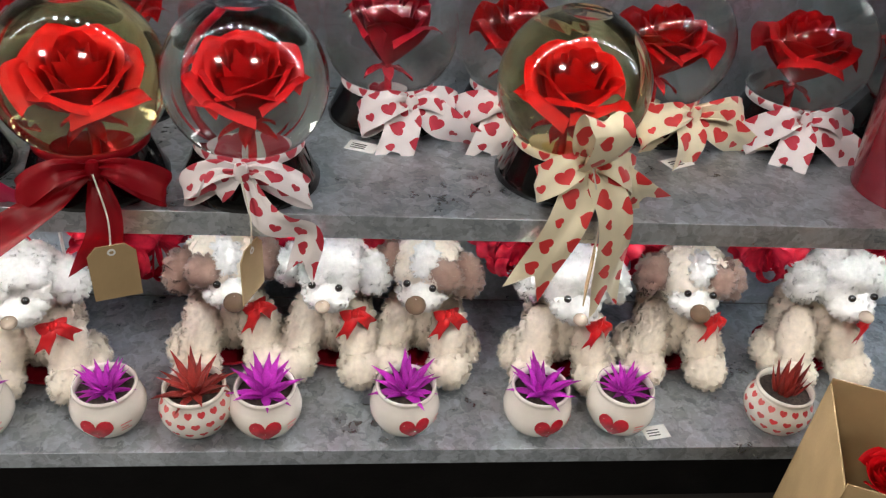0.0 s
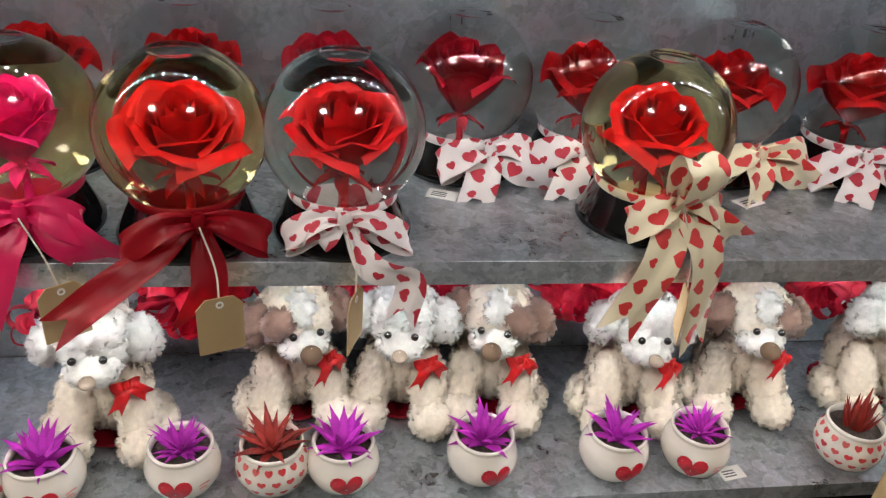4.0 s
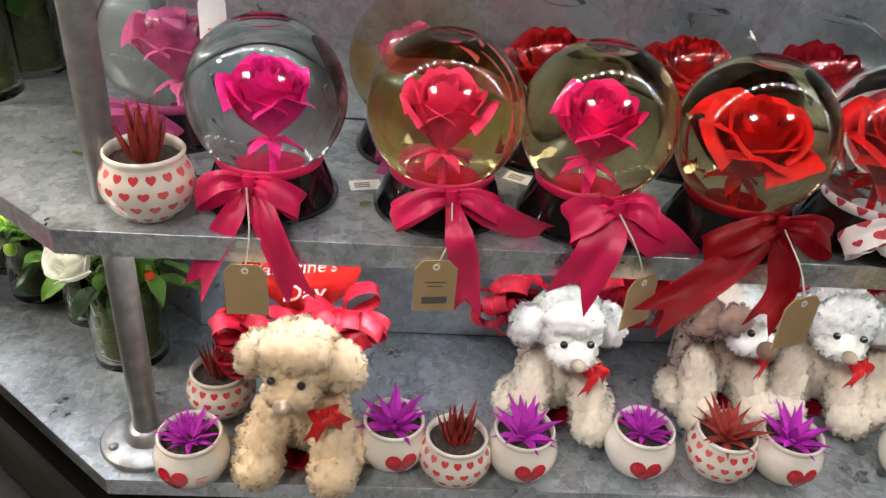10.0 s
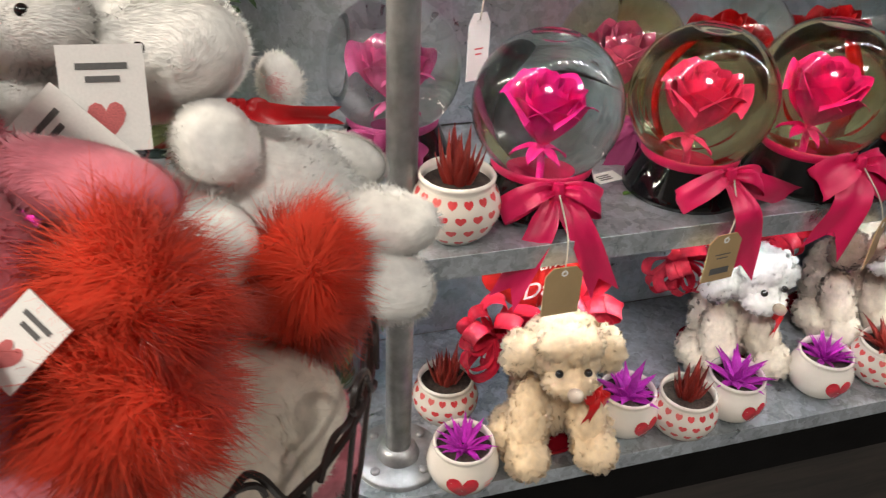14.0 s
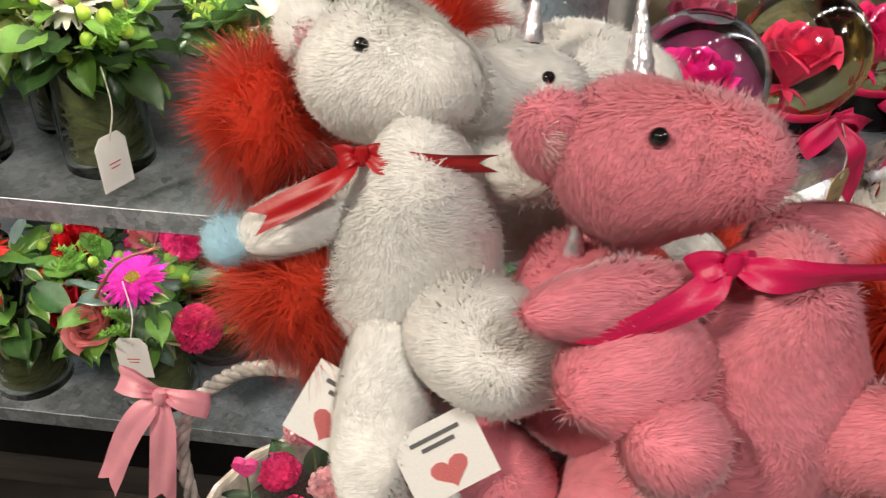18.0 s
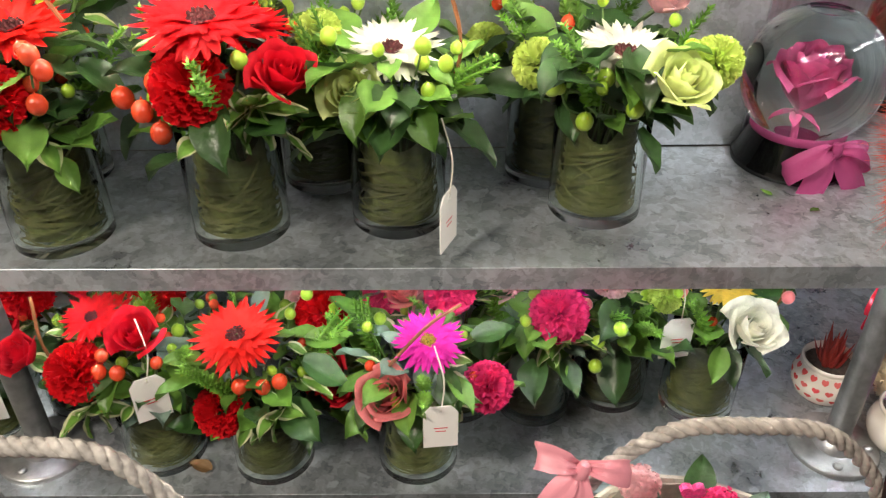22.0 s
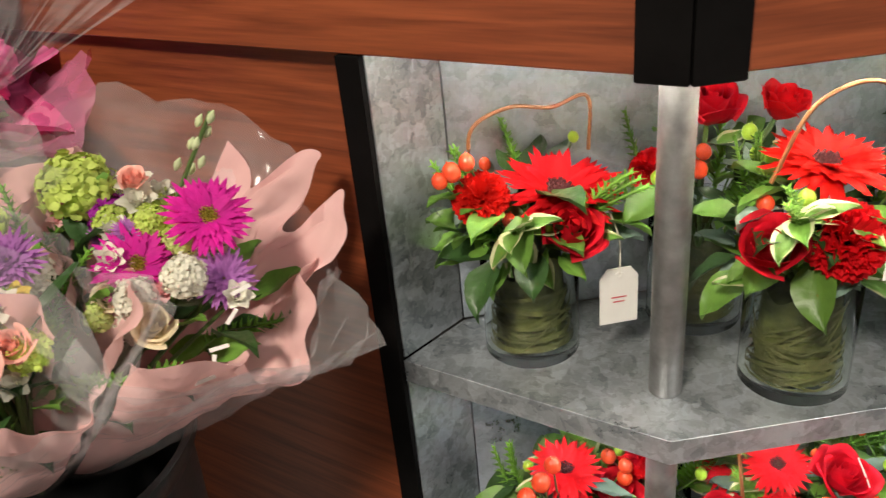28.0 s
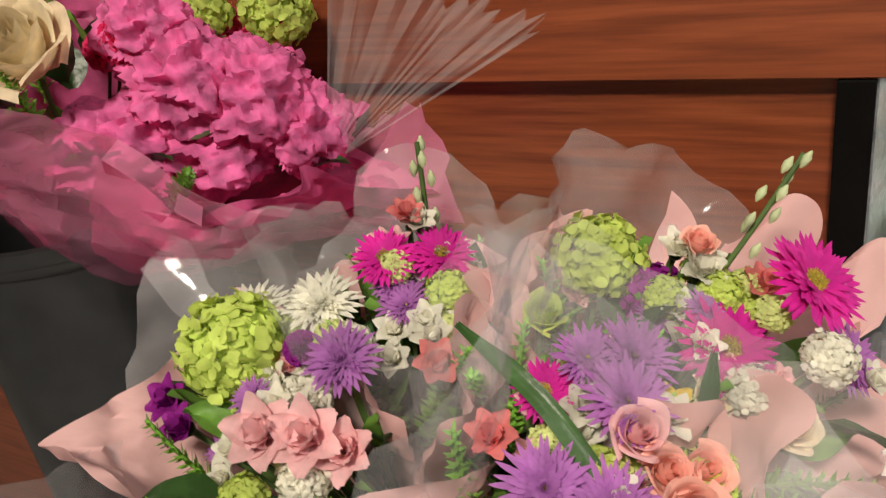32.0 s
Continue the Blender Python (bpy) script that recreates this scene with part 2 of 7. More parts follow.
def veneer(name, dark, light, grain=(2, 2, 45), rough=0.32):
    m, nt, p, link = nodes_of(name)
    N = nt.nodes.new
    tc, mp, n1, n2 = N("ShaderNodeTexCoord"), N("ShaderNodeMapping"), N("ShaderNodeTexNoise"), N("ShaderNodeTexNoise")
    mp.inputs["Scale"].default_value = grain
    n1.inputs["Scale"].default_value, n1.inputs["Detail"].default_value, n1.inputs["Distortion"].default_value = 2.2, 7, 0.6
    n2.inputs["Scale"].default_value, n2.inputs["Detail"].default_value = 9, 4
    link(tc.outputs["Object"], mp.inputs[0]), link(mp.outputs[0], n1.inputs[0]), link(mp.outputs[0], n2.inputs[0])
    mx = N("ShaderNodeMath")
    mx.operation = "MULTIPLY_ADD"
    mx.inputs[1].default_value = 0.45
    link(n2.outputs[0], mx.inputs[0]), link(n1.outputs[0], mx.inputs[2])
    r = N("ShaderNodeValToRGB")
    r.color_ramp.elements[0].position, r.color_ramp.elements[1].position = 0.45, 0.95
    r.color_ramp.elements[0].color, r.color_ramp.elements[1].color = (*dark, 1), (*light, 1)
    link(mx.outputs[0], r.inputs[0]), link(r.outputs[0], p.inputs["Base Color"])
    p.inputs["Roughness"].default_value = rough
    bp = N("ShaderNodeBump")
    bp.inputs["Strength"].default_value, bp.inputs["Distance"].default_value = 0.08, 0.001
    link(n2.outputs[0], bp.inputs["Height"]), link(bp.outputs[0], p.inputs["Normal"])
    MATS[name] = m
    return m


def glow(name, color, strength):
    m, nt, p, link = nodes_of(name)
    p.inputs["Base Color"].default_value = (*color, 1)
    p.inputs["Emission Color"].default_value, p.inputs["Emission Strength"].default_value = (*color, 1), strength
    MATS[name] = m
    return m


galvanized()
galvanized("galvanized_back", (0.33, 0.365, 0.41), (0.55, 0.60, 0.66), 5.0)
veneer("cherry_veneer", (0.11, 0.025, 0.010), (0.30, 0.077, 0.029))
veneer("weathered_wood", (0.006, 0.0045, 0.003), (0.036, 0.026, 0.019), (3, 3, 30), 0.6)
veneer("floor_wood", (0.12, 0.12, 0.12), (0.38, 0.38, 0.38), (18, 1.5, 1), 0.35)
surf("black_metal", (0.004, 0.0036, 0.0036), 0.6, vary=0.3, spec=0.06)
surf("black_gloss", (0.003, 0.003, 0.0035), 0.10, vary=0.2, bump=0.01, coat=0.4)
surf("steel_pipe", (0.25, 0.25, 0.25), 0.42, 0.75, vary=0.25, scale=60, bump=0.15, bscale=400)
surf("bright_steel", (0.40, 0.41, 0.42), 0.38, 0.8, vary=0.2, scale=90)
surf("plaster", (0.38, 0.37, 0.35), 0.8)
surf("cream_glaze", (0.80, 0.74, 0.66), 0.16, vary=0.06, bump=0.02, coat=0.6)
surf("heart_glaze", (0.55, 0.012, 0.03), 0.18, vary=0.35, scale=120, bump=0.02, coat=0.6)
surf("soil", (0.045, 0.03, 0.024), 0.95, vary=0.5, scale=300, bump=1.0, bscale=500)
surf("purple_leaf", (0.45, 0.012, 0.40), 0.55, vary=0.35, scale=60, bump=0.5, bscale=700, rnd=0.2)
surf("red_leaf", (0.28, 0.020, 0.012), 0.5, vary=0.4, scale=60, bump=0.5, bscale=700, rnd=0.25)
hearts("heart_print", (0.80, 0.72, 0.64), (0.62, 0.05, 0.06), (0.75, 0.25, 0.22), (16, 4), 0.35, 0.18, coat=0.6)
hearts("white_heart_ribbon", (0.82, 0.76, 0.76), (0.42, 0.01, 0.03), (0.5, 0.02, 0.05), (50, 1.6), 0.44, 0.6, 0.5, cloth=0.3)
hearts("cream_heart_ribbon", (0.80, 0.71, 0.50), (0.60, 0.02, 0.02), (0.55, 0.02, 0.02), (44, 1.7), 0.46, 0.6, 0.55, cloth=0.3)
hearts("white_foil", (0.85, 0.8, 0.78), (0.65, 0.03, 0.05), (0.75, 0.35, 0.05), (5, 5), 0.42, 0.15, 0.6)
surf("hot_pink_satin", (0.56, 0.006, 0.080), 0.42, vary=0.12, bump=0.1, bscale=900)
film("mauve_organza", (0.42, 0.07, 0.21), 0.42, 0.45, 0.2, (0.55, 0.26, 0.38))
film("red_organza", (0.30, 0.003, 0.010), 0.40, 0.4, 0.3, (0.42, 0.03, 0.05))
surf("red_satin", (0.38, 0.004, 0.008), 0.42, vary=0.15)
surf("red_neck", (0.60, 0.010, 0.012), 0.42, vary=0.15, trans=0.15)
surf("red_foil", (0.74, 0.035, 0.03), 0.18, 0.3, vary=0.5, scale=35, bump=0.6, bscale=60)
surf("pull_ribbon", (0.70, 0.025, 0.06), 0.25, 0.05, vary=0.3, scale=60)
surf("pink_satin", (0.72, 0.28, 0.34), 0.42, vary=0.12)
liquid_ball("globe_liquid", (0.94, 0.98, 0.945))
liquid_ball("globe_gold", (0.98, 0.91, 0.64))
glass("vase_glass", (0.94, 0.975, 0.955), 1.14)
for nm, c in (("rose_red", (0.52, 0.003, 0.006)), ("rose_crimson", (0.42, 0.004, 0.018)), ("rose_hot_pink", (0.82, 0.012, 0.25)), ("rose_coral", (0.86, 0.045, 0.22)), ("rose_mauve", (0.66, 0.12, 0.32))):
    surf(nm, c, 0.55, vary=0.3, scale=50, bump=0.2, bscale=300, rnd=0.08, trans=0.08, spec=0.22)
surf("card_kraft", (0.40, 0.28, 0.14), 0.7, vary=0.08)
surf("card_white", (0.80, 0.79, 0.76), 0.6, vary=0.04)
surf("print_grey", (0.10, 0.10, 0.10), 0.6)
surf("print_red", (0.6, 0.05, 0.07), 0.6)
surf("string", (0.62, 0.58, 0.50), 0.8)
surf("tin_red", (0.30, 0.006, 0.018), 0.22, 0.35, vary=0.12, coat=0.5)
glow("led", (0.96, 0.985, 1.0), 112)
glow("led_shelf", (0.97, 0.985, 1.0), 140)
glow("led_corner", (1.0, 0.92, 0.79), 290)

# ---- building helpers ----
MESH = {}


def data(name, verts, faces, mat, smooth=True, uv=None, mats=None, fm=None, normals=None):
    me = bpy.data.meshes.new(name)
    me.from_pydata([tuple(v) for v in verts], [], faces)
    if uv is not None:
        layer = me.uv_layers.new(name="map")
        idx = np.empty(len(me.loops), dtype=np.int32)
        me.loops.foreach_get("vertex_index", idx)
        layer.data.foreach_set("uv", np.asarray(uv, dtype=np.float32)[idx].ravel())
    for k in (mats or [mat]):
        me.materials.append(MATS[k])
    if fm is not None:
        me.polygons.foreach_set("material_index", fm)
    if smooth:
        me.polygons.foreach_set("use_smooth", [True] * len(me.polygons))
        if normals is None:
            me.set_sharp_from_angle(angle=radians(55))
        else:
            me.normals_split_custom_set_from_vertices([tuple(q) for q in normals])
    me.update()
    return me


def thing(name, m, label, category, group="", kind=""):
    ob = new(name)
    ob.matrix_world = m
    ob.empty_display_size = 0.02
    return tagged(ob, label, category, group, kind)


def part(name, me, parent, m=None, label=""):
    if isinstance(me, list):
        main = part(name, me[0][1], parent, m, label)
        for nm, piece in me[1:]:
            part(nm, piece, main)
        return main
    if isinstance(me, tuple):
        bm, mat = me
        me = bpy.data.meshes.new(name)
        bm.to_mesh(me)
        bm.free()
        me.materials.append(MATS[mat])
    ob = new(name, me)
    ob.parent = parent
    if m is not None:
        ob.matrix_local = m
    return tagged(ob, label)


def solo(name, me, m, label, category, group="", kind=""):
    ob = new(name, me)
    ob.matrix_world = m
    return tagged(ob, label, category, group, kind)


class Pile:
    """Collects pieces into one mesh."""

    def __init__(self):
        self.v, self.f, self.u, self.k = [], [], [], []

    def add(self, verts, faces, uv=None, k=0):
        n = len(self.v)
        self.v.extend([tuple(p) for p in verts])
        self.f.extend([tuple(i + n for i in q) for q in faces])
        self.u.extend(uv if uv is not None else [(0, 0)] * len(verts))
        self.k.extend([k] * len(faces))
        return self

    def mesh(self, name, mats, smooth=True, uv=False):
        mats = [mats] if isinstance(mats, str) else mats
        return data(name, self.v, self.f, None, smooth, self.u if uv else None, mats, self.k)


def grid_faces(nu, nv, wrap=False):
    """Faces of a grid with nu columns and nv rows of points, row by row."""
    out = []
    for j in range(nv - 1):
        for i in range(nu if wrap else nu - 1):
            a, b = j * nu + i, j * nu + (i + 1) % nu
            out.append((a, b, b + nu, a + nu))
    return out


def turned(profile, n=24, cap_lo=True, cap_hi=False):
    """Verts, faces and a map of a turned shape from (radius, height) pairs."""
    v, uv = [], []
    for j, (r, z) in enumerate(profile):
        for i in range(n):
            a = 2 * math.pi * i / n
            v.append((r * math.cos(a), r * math.sin(a), z))
            uv.append((i / n, j / (len(profile) - 1)))
    f = grid_faces(n, len(profile), True)
    if cap_lo:
        f.append(tuple(reversed(range(n))))
    if cap_hi:
        f.append(tuple(range((len(profile) - 1) * n, len(profile) * n)))
    return v, f, uv


def slab(poly, z0, z1, bevel=0.0015):
    """A flat board of plan outline poly (counter-clockwise), with its edges a little rounded."""
    n = len(poly)
    rings = []
    for z, inset in ((z0, bevel), (z0 + bevel, 0), (z1 - bevel, 0), (z1, bevel)):
        for i, p in enumerate(poly):
            a, b = (Vector(p) - Vector(poly[i - 1])).normalized(), (Vector(poly[(i + 1) % n]) - Vector(p)).normalized()
            nrm = Vector((-a.y - b.y, a.x + b.x))
            nrm = nrm.normalized() / max(0.3, math.cos(a.angle(b) / 2)) if nrm.length > 1e-6 else Vector((0, 0))
            rings.append((p[0] + nrm.x * inset, p[1] + nrm.y * inset, z))
    f = grid_faces(n, 4, True)
    f.append(tuple(reversed(range(n))))
    f.append(tuple(range(3 * n, 4 * n)))
    return rings, f


def box(x0, y0, z0, x1, y1, z1, bevel=0.0015):
    return slab([(x0, y0), (x1, y0), (x1, y1), (x0, y1)], z0, z1, bevel)


def wall_between(a, b, thick, z0, z1, bevel=0.001):
    """An upright board from plan point a to b; its body lies to the right of that way."""
    d = (b - a).normalized()
    n = Vector((d.y, -d.x)) * thick
    return slab([tuple(a), tuple(a + n), tuple(b + n), tuple(b)], z0, z1, bevel)


def tube(points, r, n=8, taper=None):
    """A round rod along points."""
    P = [Vector(p) for p in points]
    v = []
    up = Vector((0, 0, 1))
    for i, p in enumerate(P):
        d = (P[min(i + 1, len(P) - 1)] - P[max(i - 1, 0)]).normalized()
        side = d.cross(up)
        if side.length < 0.05:
            side = d.cross(Vector((0, 1, 0)))
        side.normalize()
        top = side.cross(d).normalized()
        rr = r * (taper[i] if taper else 1)
        for k in range(n):
            a = 2 * math.pi * k / n
            v.append(p + side * math.cos(a) * rr + top * math.sin(a) * rr)
    f = grid_faces(n, len(P), True)
    f.append(tuple(reversed(range(n))))
    f.append(tuple(range((len(P) - 1) * n, len(P) * n)))
    return v, f


def curve_pts(ctrl, n=14):
    """Smooth points through control points."""
    C = [Vector(c) for c in ctrl]
    C = [2 * C[0] - C[1]] + C + [2 * C[-1] - C[-2]]
    out = []
    for i in range(1, len(C) - 2):
        for k in range(n):
            t = k / n
            a, b, c, d = C[i - 1:i + 3]
            out.append(0.5 * (2 * b + (c - a) * t + (2 * a - 5 * b + 4 * c - d) * t * t + (3 * b - a - 3 * c + d) * t ** 3))
    out.append(C[-2])
    return out


def band(ctrl, width, across=(0, 1, 0), n=8, notch=False, twist=0.0, flare=0.0, seed=0, pinch=(0, 0)):
    """A cloth strip along control points; across is the way of its width; pinch gathers its first or last end into folds. Returns verts, faces, map (metres)."""
    P = curve_pts(ctrl, n)
    rg = random.Random(seed)
    ac = Vector(across).normalized()
    v, uv, s = [], [], 0.0
    ph = rg.uniform(0, 6)
    prev = None
    for i, p in enumerate(P):
        d = (P[min(i + 1, len(P) - 1)] - P[max(i - 1, 0)]).normalized()
        t = i / (len(P) - 1)
        w = ac - d * ac.dot(d)
        w = w.normalized() if w.length > 0.05 else (prev or ac)
        prev = w
        w = Matrix.Rotation(twist * t, 3, d) @ w
        nrm = d.cross(w)
        if i:
            s += (p - P[i - 1]).length
        g = max(pinch[0] * max(0.0, 1 - t * 3.2), pinch[1] * max(0.0, 1 - (1 - t) * 3.2))
        hw = width / 2 * (1 + flare * t) * (1 - 0.62 * g)
        for k in range(9):
            e = k / 4 - 1
            q = p + w * e * hw + nrm * width * (0.05 * math.sin(e * 3 + ph + s * 60) + 0.085 * g * math.sin(e * 8 + ph) + 0.022 * math.sin(e * 6.5 + ph * 2 + s * 25))
            if notch and i == len(P) - 1:
                q = q + d * (abs(e) - 0.35) * width * 0.8
            v.append(q)
            uv.append((s, (e * 0.5 + 0.5)))
    return v, grid_faces(9, len(P)), uv


def add_band(pile, *a, **k):
    v, f, uv = band(*a, **k)
    return pile.add(v, f, [(u * 1.0, w) for u, w in uv])


def bow(size, width, tails, mat, seed=0, droop=0.22):
    """A tied bow: two loops that sag, a knot and hanging tails (lists of points in the bow's own space, facing -y)."""
    rg = random.Random(seed)
    out = []
    for sgn in (-1, 1):
        k = size * rg.uniform(0.85, 1.15)
        dz, dy = -k * droop * rg.uniform(0.5, 1.5), k * rg.uniform(-0.1, 0.1)
        out.append(("loop", add_band(Pile(), [(0, 0, 0), (sgn * k * 0.42, -0.28 * k + dy, k * 0.20 + dz * 0.3), (sgn * k * 0.95, -0.12 * k + dy, k * rg.uniform(-0.02, 0.10) + dz), (sgn * k * 0.98, 0.06 * k, -k * 0.16 + dz * 1.2), (sgn * k * 0.5, 0.10 * k, -k * 0.16 + dz * 0.6), (0, 0, 0)],
                 width, (0.15 * sgn, 0.62, 0.78), 8, seed=seed + 1, pinch=(1, 1), twist=rg.uniform(-0.5, 0.5)).mesh("loop", mat, uv=True)))
    for t_ in tails:
        out.append(("tail", add_band(Pile(), t_, width, (1, 0, 0.25), 9, notch=True, twist=rg.uniform(-0.7, 0.7), flare=0.15, seed=seed + 2, pinch=(1, 0)).mesh("tail", mat, uv=True)))
    kw = min(width, 0.020)
    v, f, uv = turned([(0.0002, -0.42 * kw), (0.17 * kw, -0.38 * kw), (0.25 * kw, -0.15 * kw), (0.23 * kw, 0.15 * kw), (0.17 * kw, 0.38 * kw), (0.0002, 0.42 * kw)], 12, False)
    tie = Pile().add([(x * 1.25 * (1 + 0.12 * math.sin(9 * math.atan2(y, x))), y - kw * 0.2, z) for x, y, z in v], f, [(a * 0.03, b) for a, b in uv])
    return [("knot", tie.mesh("knot", mat, uv=True))] + out


def heart_outline(w, n=20):
    out = []
    for i in range(n):
        t = 2 * math.pi * i / n
        out.append((w / 32 * 16 * math.sin(t) ** 3, w / 32 * (13 * math.cos(t) - 5 * math.cos(2 * t) - 2 * math.cos(3 * t) - math.cos(4 * t))))
    return out


# ---- room ----
v_, f_ = box(-6, -6, FLOOR - 0.1, 6, 6, FLOOR)
tagged(new("floor", data("floor", v_, f_, "floor_wood", False)), "grey wood-plank store floor", "floor", kind="structure")
for nm, b_ in (("wall_north", (-6, 6, FLOOR, 6, 6.1, 3.4)), ("wall_south", (-6, -6.1, FLOOR, 6, -6, 3.4)), ("wall_east", (6, -6, FLOOR, 6.1, 6, 3.4)), ("wall_west", (-6.1, -6, FLOOR, -6, 6, 3.4))):
    v_, f_ = box(*b_)
    tagged(new(nm, data(nm, v_, f_, "plaster", False)), "plain painted store wall", "wall", kind="structure")
v_, f_ = box(-6, -6, 3.4, 6, 6, 3.5)
tagged(new("ceiling", data("ceiling", v_, f_, "plaster", False)), "pale store ceiling", "ceiling", kind="structure")

# ---- display unit ----
unit = thing("display_unit", pose(0, 0, FLOOR), "galvanized two-tier corner display unit with dark wood base and hood", "shelving")
Z = Matrix.Translation((0, 0, -FLOOR))


def upart(name, vf, mat, label="", smooth=False, parent=None):
    return part(name, data(name, vf[0], vf[1], mat, smooth), parent or unit, Z if parent is None else None, label)


OUT = [tuple(p) for p in (FRONT[3], FRONT[2], FRONT[1], FRONT[0])] + [tuple(p) for p in reversed(BACK)]
upart("lower_shelf", slab(OUT, LO - 0.02, LO, 0.0002), "galvanized", "mottled galvanized steel lower shelf")
upart("upper_shelf", slab(OUT, UP - 0.022, UP, 0.0002), "galvanized", "mottled galvanized steel upper shelf")


def inset(points, d):
    """The plan line moved inwards (to the unit's body) by d."""
    out = []
    for i, p in enumerate(points):
        ds = []
        if i:
            ds.append((p - points[i - 1]).normalized())
        if i < len(points) - 1:
            ds.append((points[i + 1] - p).normalized())
        nn = [Vector((q.y, -q.x)) for q in ds]
        m = sum(nn, Vector((0, 0))).normalized()
        out.append(p + m * d / max(0.3, m.dot(nn[0])))
    return out


kick, lower = inset(FRONT, 0.006), inset(FRONT, 0.02)
SIDE = (CC - CB).normalized()
for i in range(3):
    upart("black_band", wall_between(kick[i], kick[i + 1], 0.02, LO - 0.085, LO - 0.0205), "black_metal", "matt black band under the shelf")
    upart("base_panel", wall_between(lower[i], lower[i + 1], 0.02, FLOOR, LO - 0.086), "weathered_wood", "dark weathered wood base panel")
for a_, b_ in zip(BACK, BACK[1:]):
    q_ = b_ - (b_ - a_).normalized() * 0.002
    for lo_, hi_ in ((LO + 0.001, UP - 0.023), (UP + 0.001, HOOD + 0.2)):
        upart("back_panel", wall_between(q_, a_, 0.012, lo_, hi_), "galvanized_back", "galvanized back sheet")
for lo_, hi_ in ((LO + 0.001, UP - 0.023), (UP + 0.001, HOOD + 0.1)):
    upart("end_panel", slab([(CC.x + 0.002, CC.y), (BACK[0].x - 0.002, CC.y), (BACK[0].x - 0.002, CC.y + 0.012), (CC.x + 0.002, CC.y + 0.012)], lo_, hi_), "galvanized", "galvanized end sheet")
fas = inset(FRONT, -0.004)
hood_line = [fas[0], fas[1], fas[2], fas[2] + SIDE * 2.4]
for i in range(3):
    upart("hood_board", wall_between(hood_line[i], hood_line[i + 1], 0.022, HOOD, HOOD + 0.26), "cherry_veneer", "red-brown wood-grain fascia board")
# Unseen lid over the hood, added to keep ceiling light off the shelves.
upart("hood_top", slab([tuple(hood_line[3]), tuple(hood_line[2]), tuple(hood_line[1]), tuple(hood_line[0]), (RIGHT, 1.0), (-0.5, 1.4), (-1.2, 3.0)], HOOD + 0.262, HOOD + 0.28), "cherry_veneer")
for c_, e1, e2 in ((fas[1], fas[0], fas[2]), (fas[2], fas[1], hood_line[3])):
    for e_ in (e1, e2):
        d_ = (e_ - c_).normalized()
        seg = (c_ + d_ * 0.0, c_ + d_ * 0.032)
        if e_ is e1:
            seg = (seg[1], seg[0])
        n_ = (seg[1] - seg[0]).normalized()
        off = Vector((-n_.y, n_.x)) * 0.003
        br = upart("corner_plate", wall_between(seg[0] + off, seg[1] + off, 0.004, HOOD - 0.004, HOOD + 0.262), "black_metal", "black metal corner plate")
        for zz in (HOOD + 0.06, HOOD + 0.2):
            mid = (seg[0] + seg[1]) / 2 + off
            v_, f_, _ = turned([(0.0035, 0), (0.0035, 0.001), (0.002, 0.0018)], 10, True, True)
            part("screw", data("screw", v_, f_, "bright_steel"), br, Matrix.Translation((mid.x, mid.y, zz)) @ Vector((off.x, off.y, 0)).to_track_quat("Z", "Y").to_matrix().to_4x4())
# side wall of wood beyond the shelves
sn = Vector((SIDE.y, -SIDE.x))
fr0, fr1 = CC + SIDE * 0.001, CC + SIDE * 0.0225
upart("end_frame", wall_between(fr0 - sn * 0.004, fr1 - sn * 0.004, 0.05, FLOOR, HOOD - 0.001), "black_metal", "black metal edge frame")
upart("side_panel", wall_between(fr1 + SIDE * 0.001 + sn * 0.012, CC + SIDE * 2.4 + sn * 0.012, 0.02, FLOOR, HOOD + 0.1), "cherry_veneer", "red-brown wood-grain side panel")


def post(x, y):
    v, f, _ = turned([(0.0128, LO + 0.004), (0.0128, UP - 0.0225)], 20, True, True)
    p1 = part("post", data("post", v, f, "steel_pipe"), unit, Matrix.Translation((x, y, -FLOOR)), "grey steel pipe post")
    v, f, _ = turned([(0.0128, UP + 0.0005), (0.0128, HOOD + 0.02)], 20, True, True)
    part("post", data("post", v, f, "steel_pipe"), unit, Matrix.Translation((x, y, -FLOOR)), "grey steel pipe post")
    v, f, _ = turned([(0.046, 0), (0.046, 0.004), (0.044, 0.006), (0.022, 0.007), (0.018, 0.018), (0.0132, 0.02)], 28, True, True)
    fl = part("flange", data("flange", v, f, "bright_steel"), p1, Matrix.Translation((0, 0, LO)), "round steel floor flange")
    for k in range(4):
        a = 0.6 + k * math.pi / 2
        v, f, _ = turned([(0.005, 0.006), (0.005, 0.008), (0.003, 0.0095)], 10, True, True)
        part("bolt", data("bolt", v, f, "bright_steel"), fl, Matrix.Translation((0.034 * math.cos(a), 0.034 * math.sin(a), 0)))


post(-0.747, 0.590)
post(-1.383, 1.123)
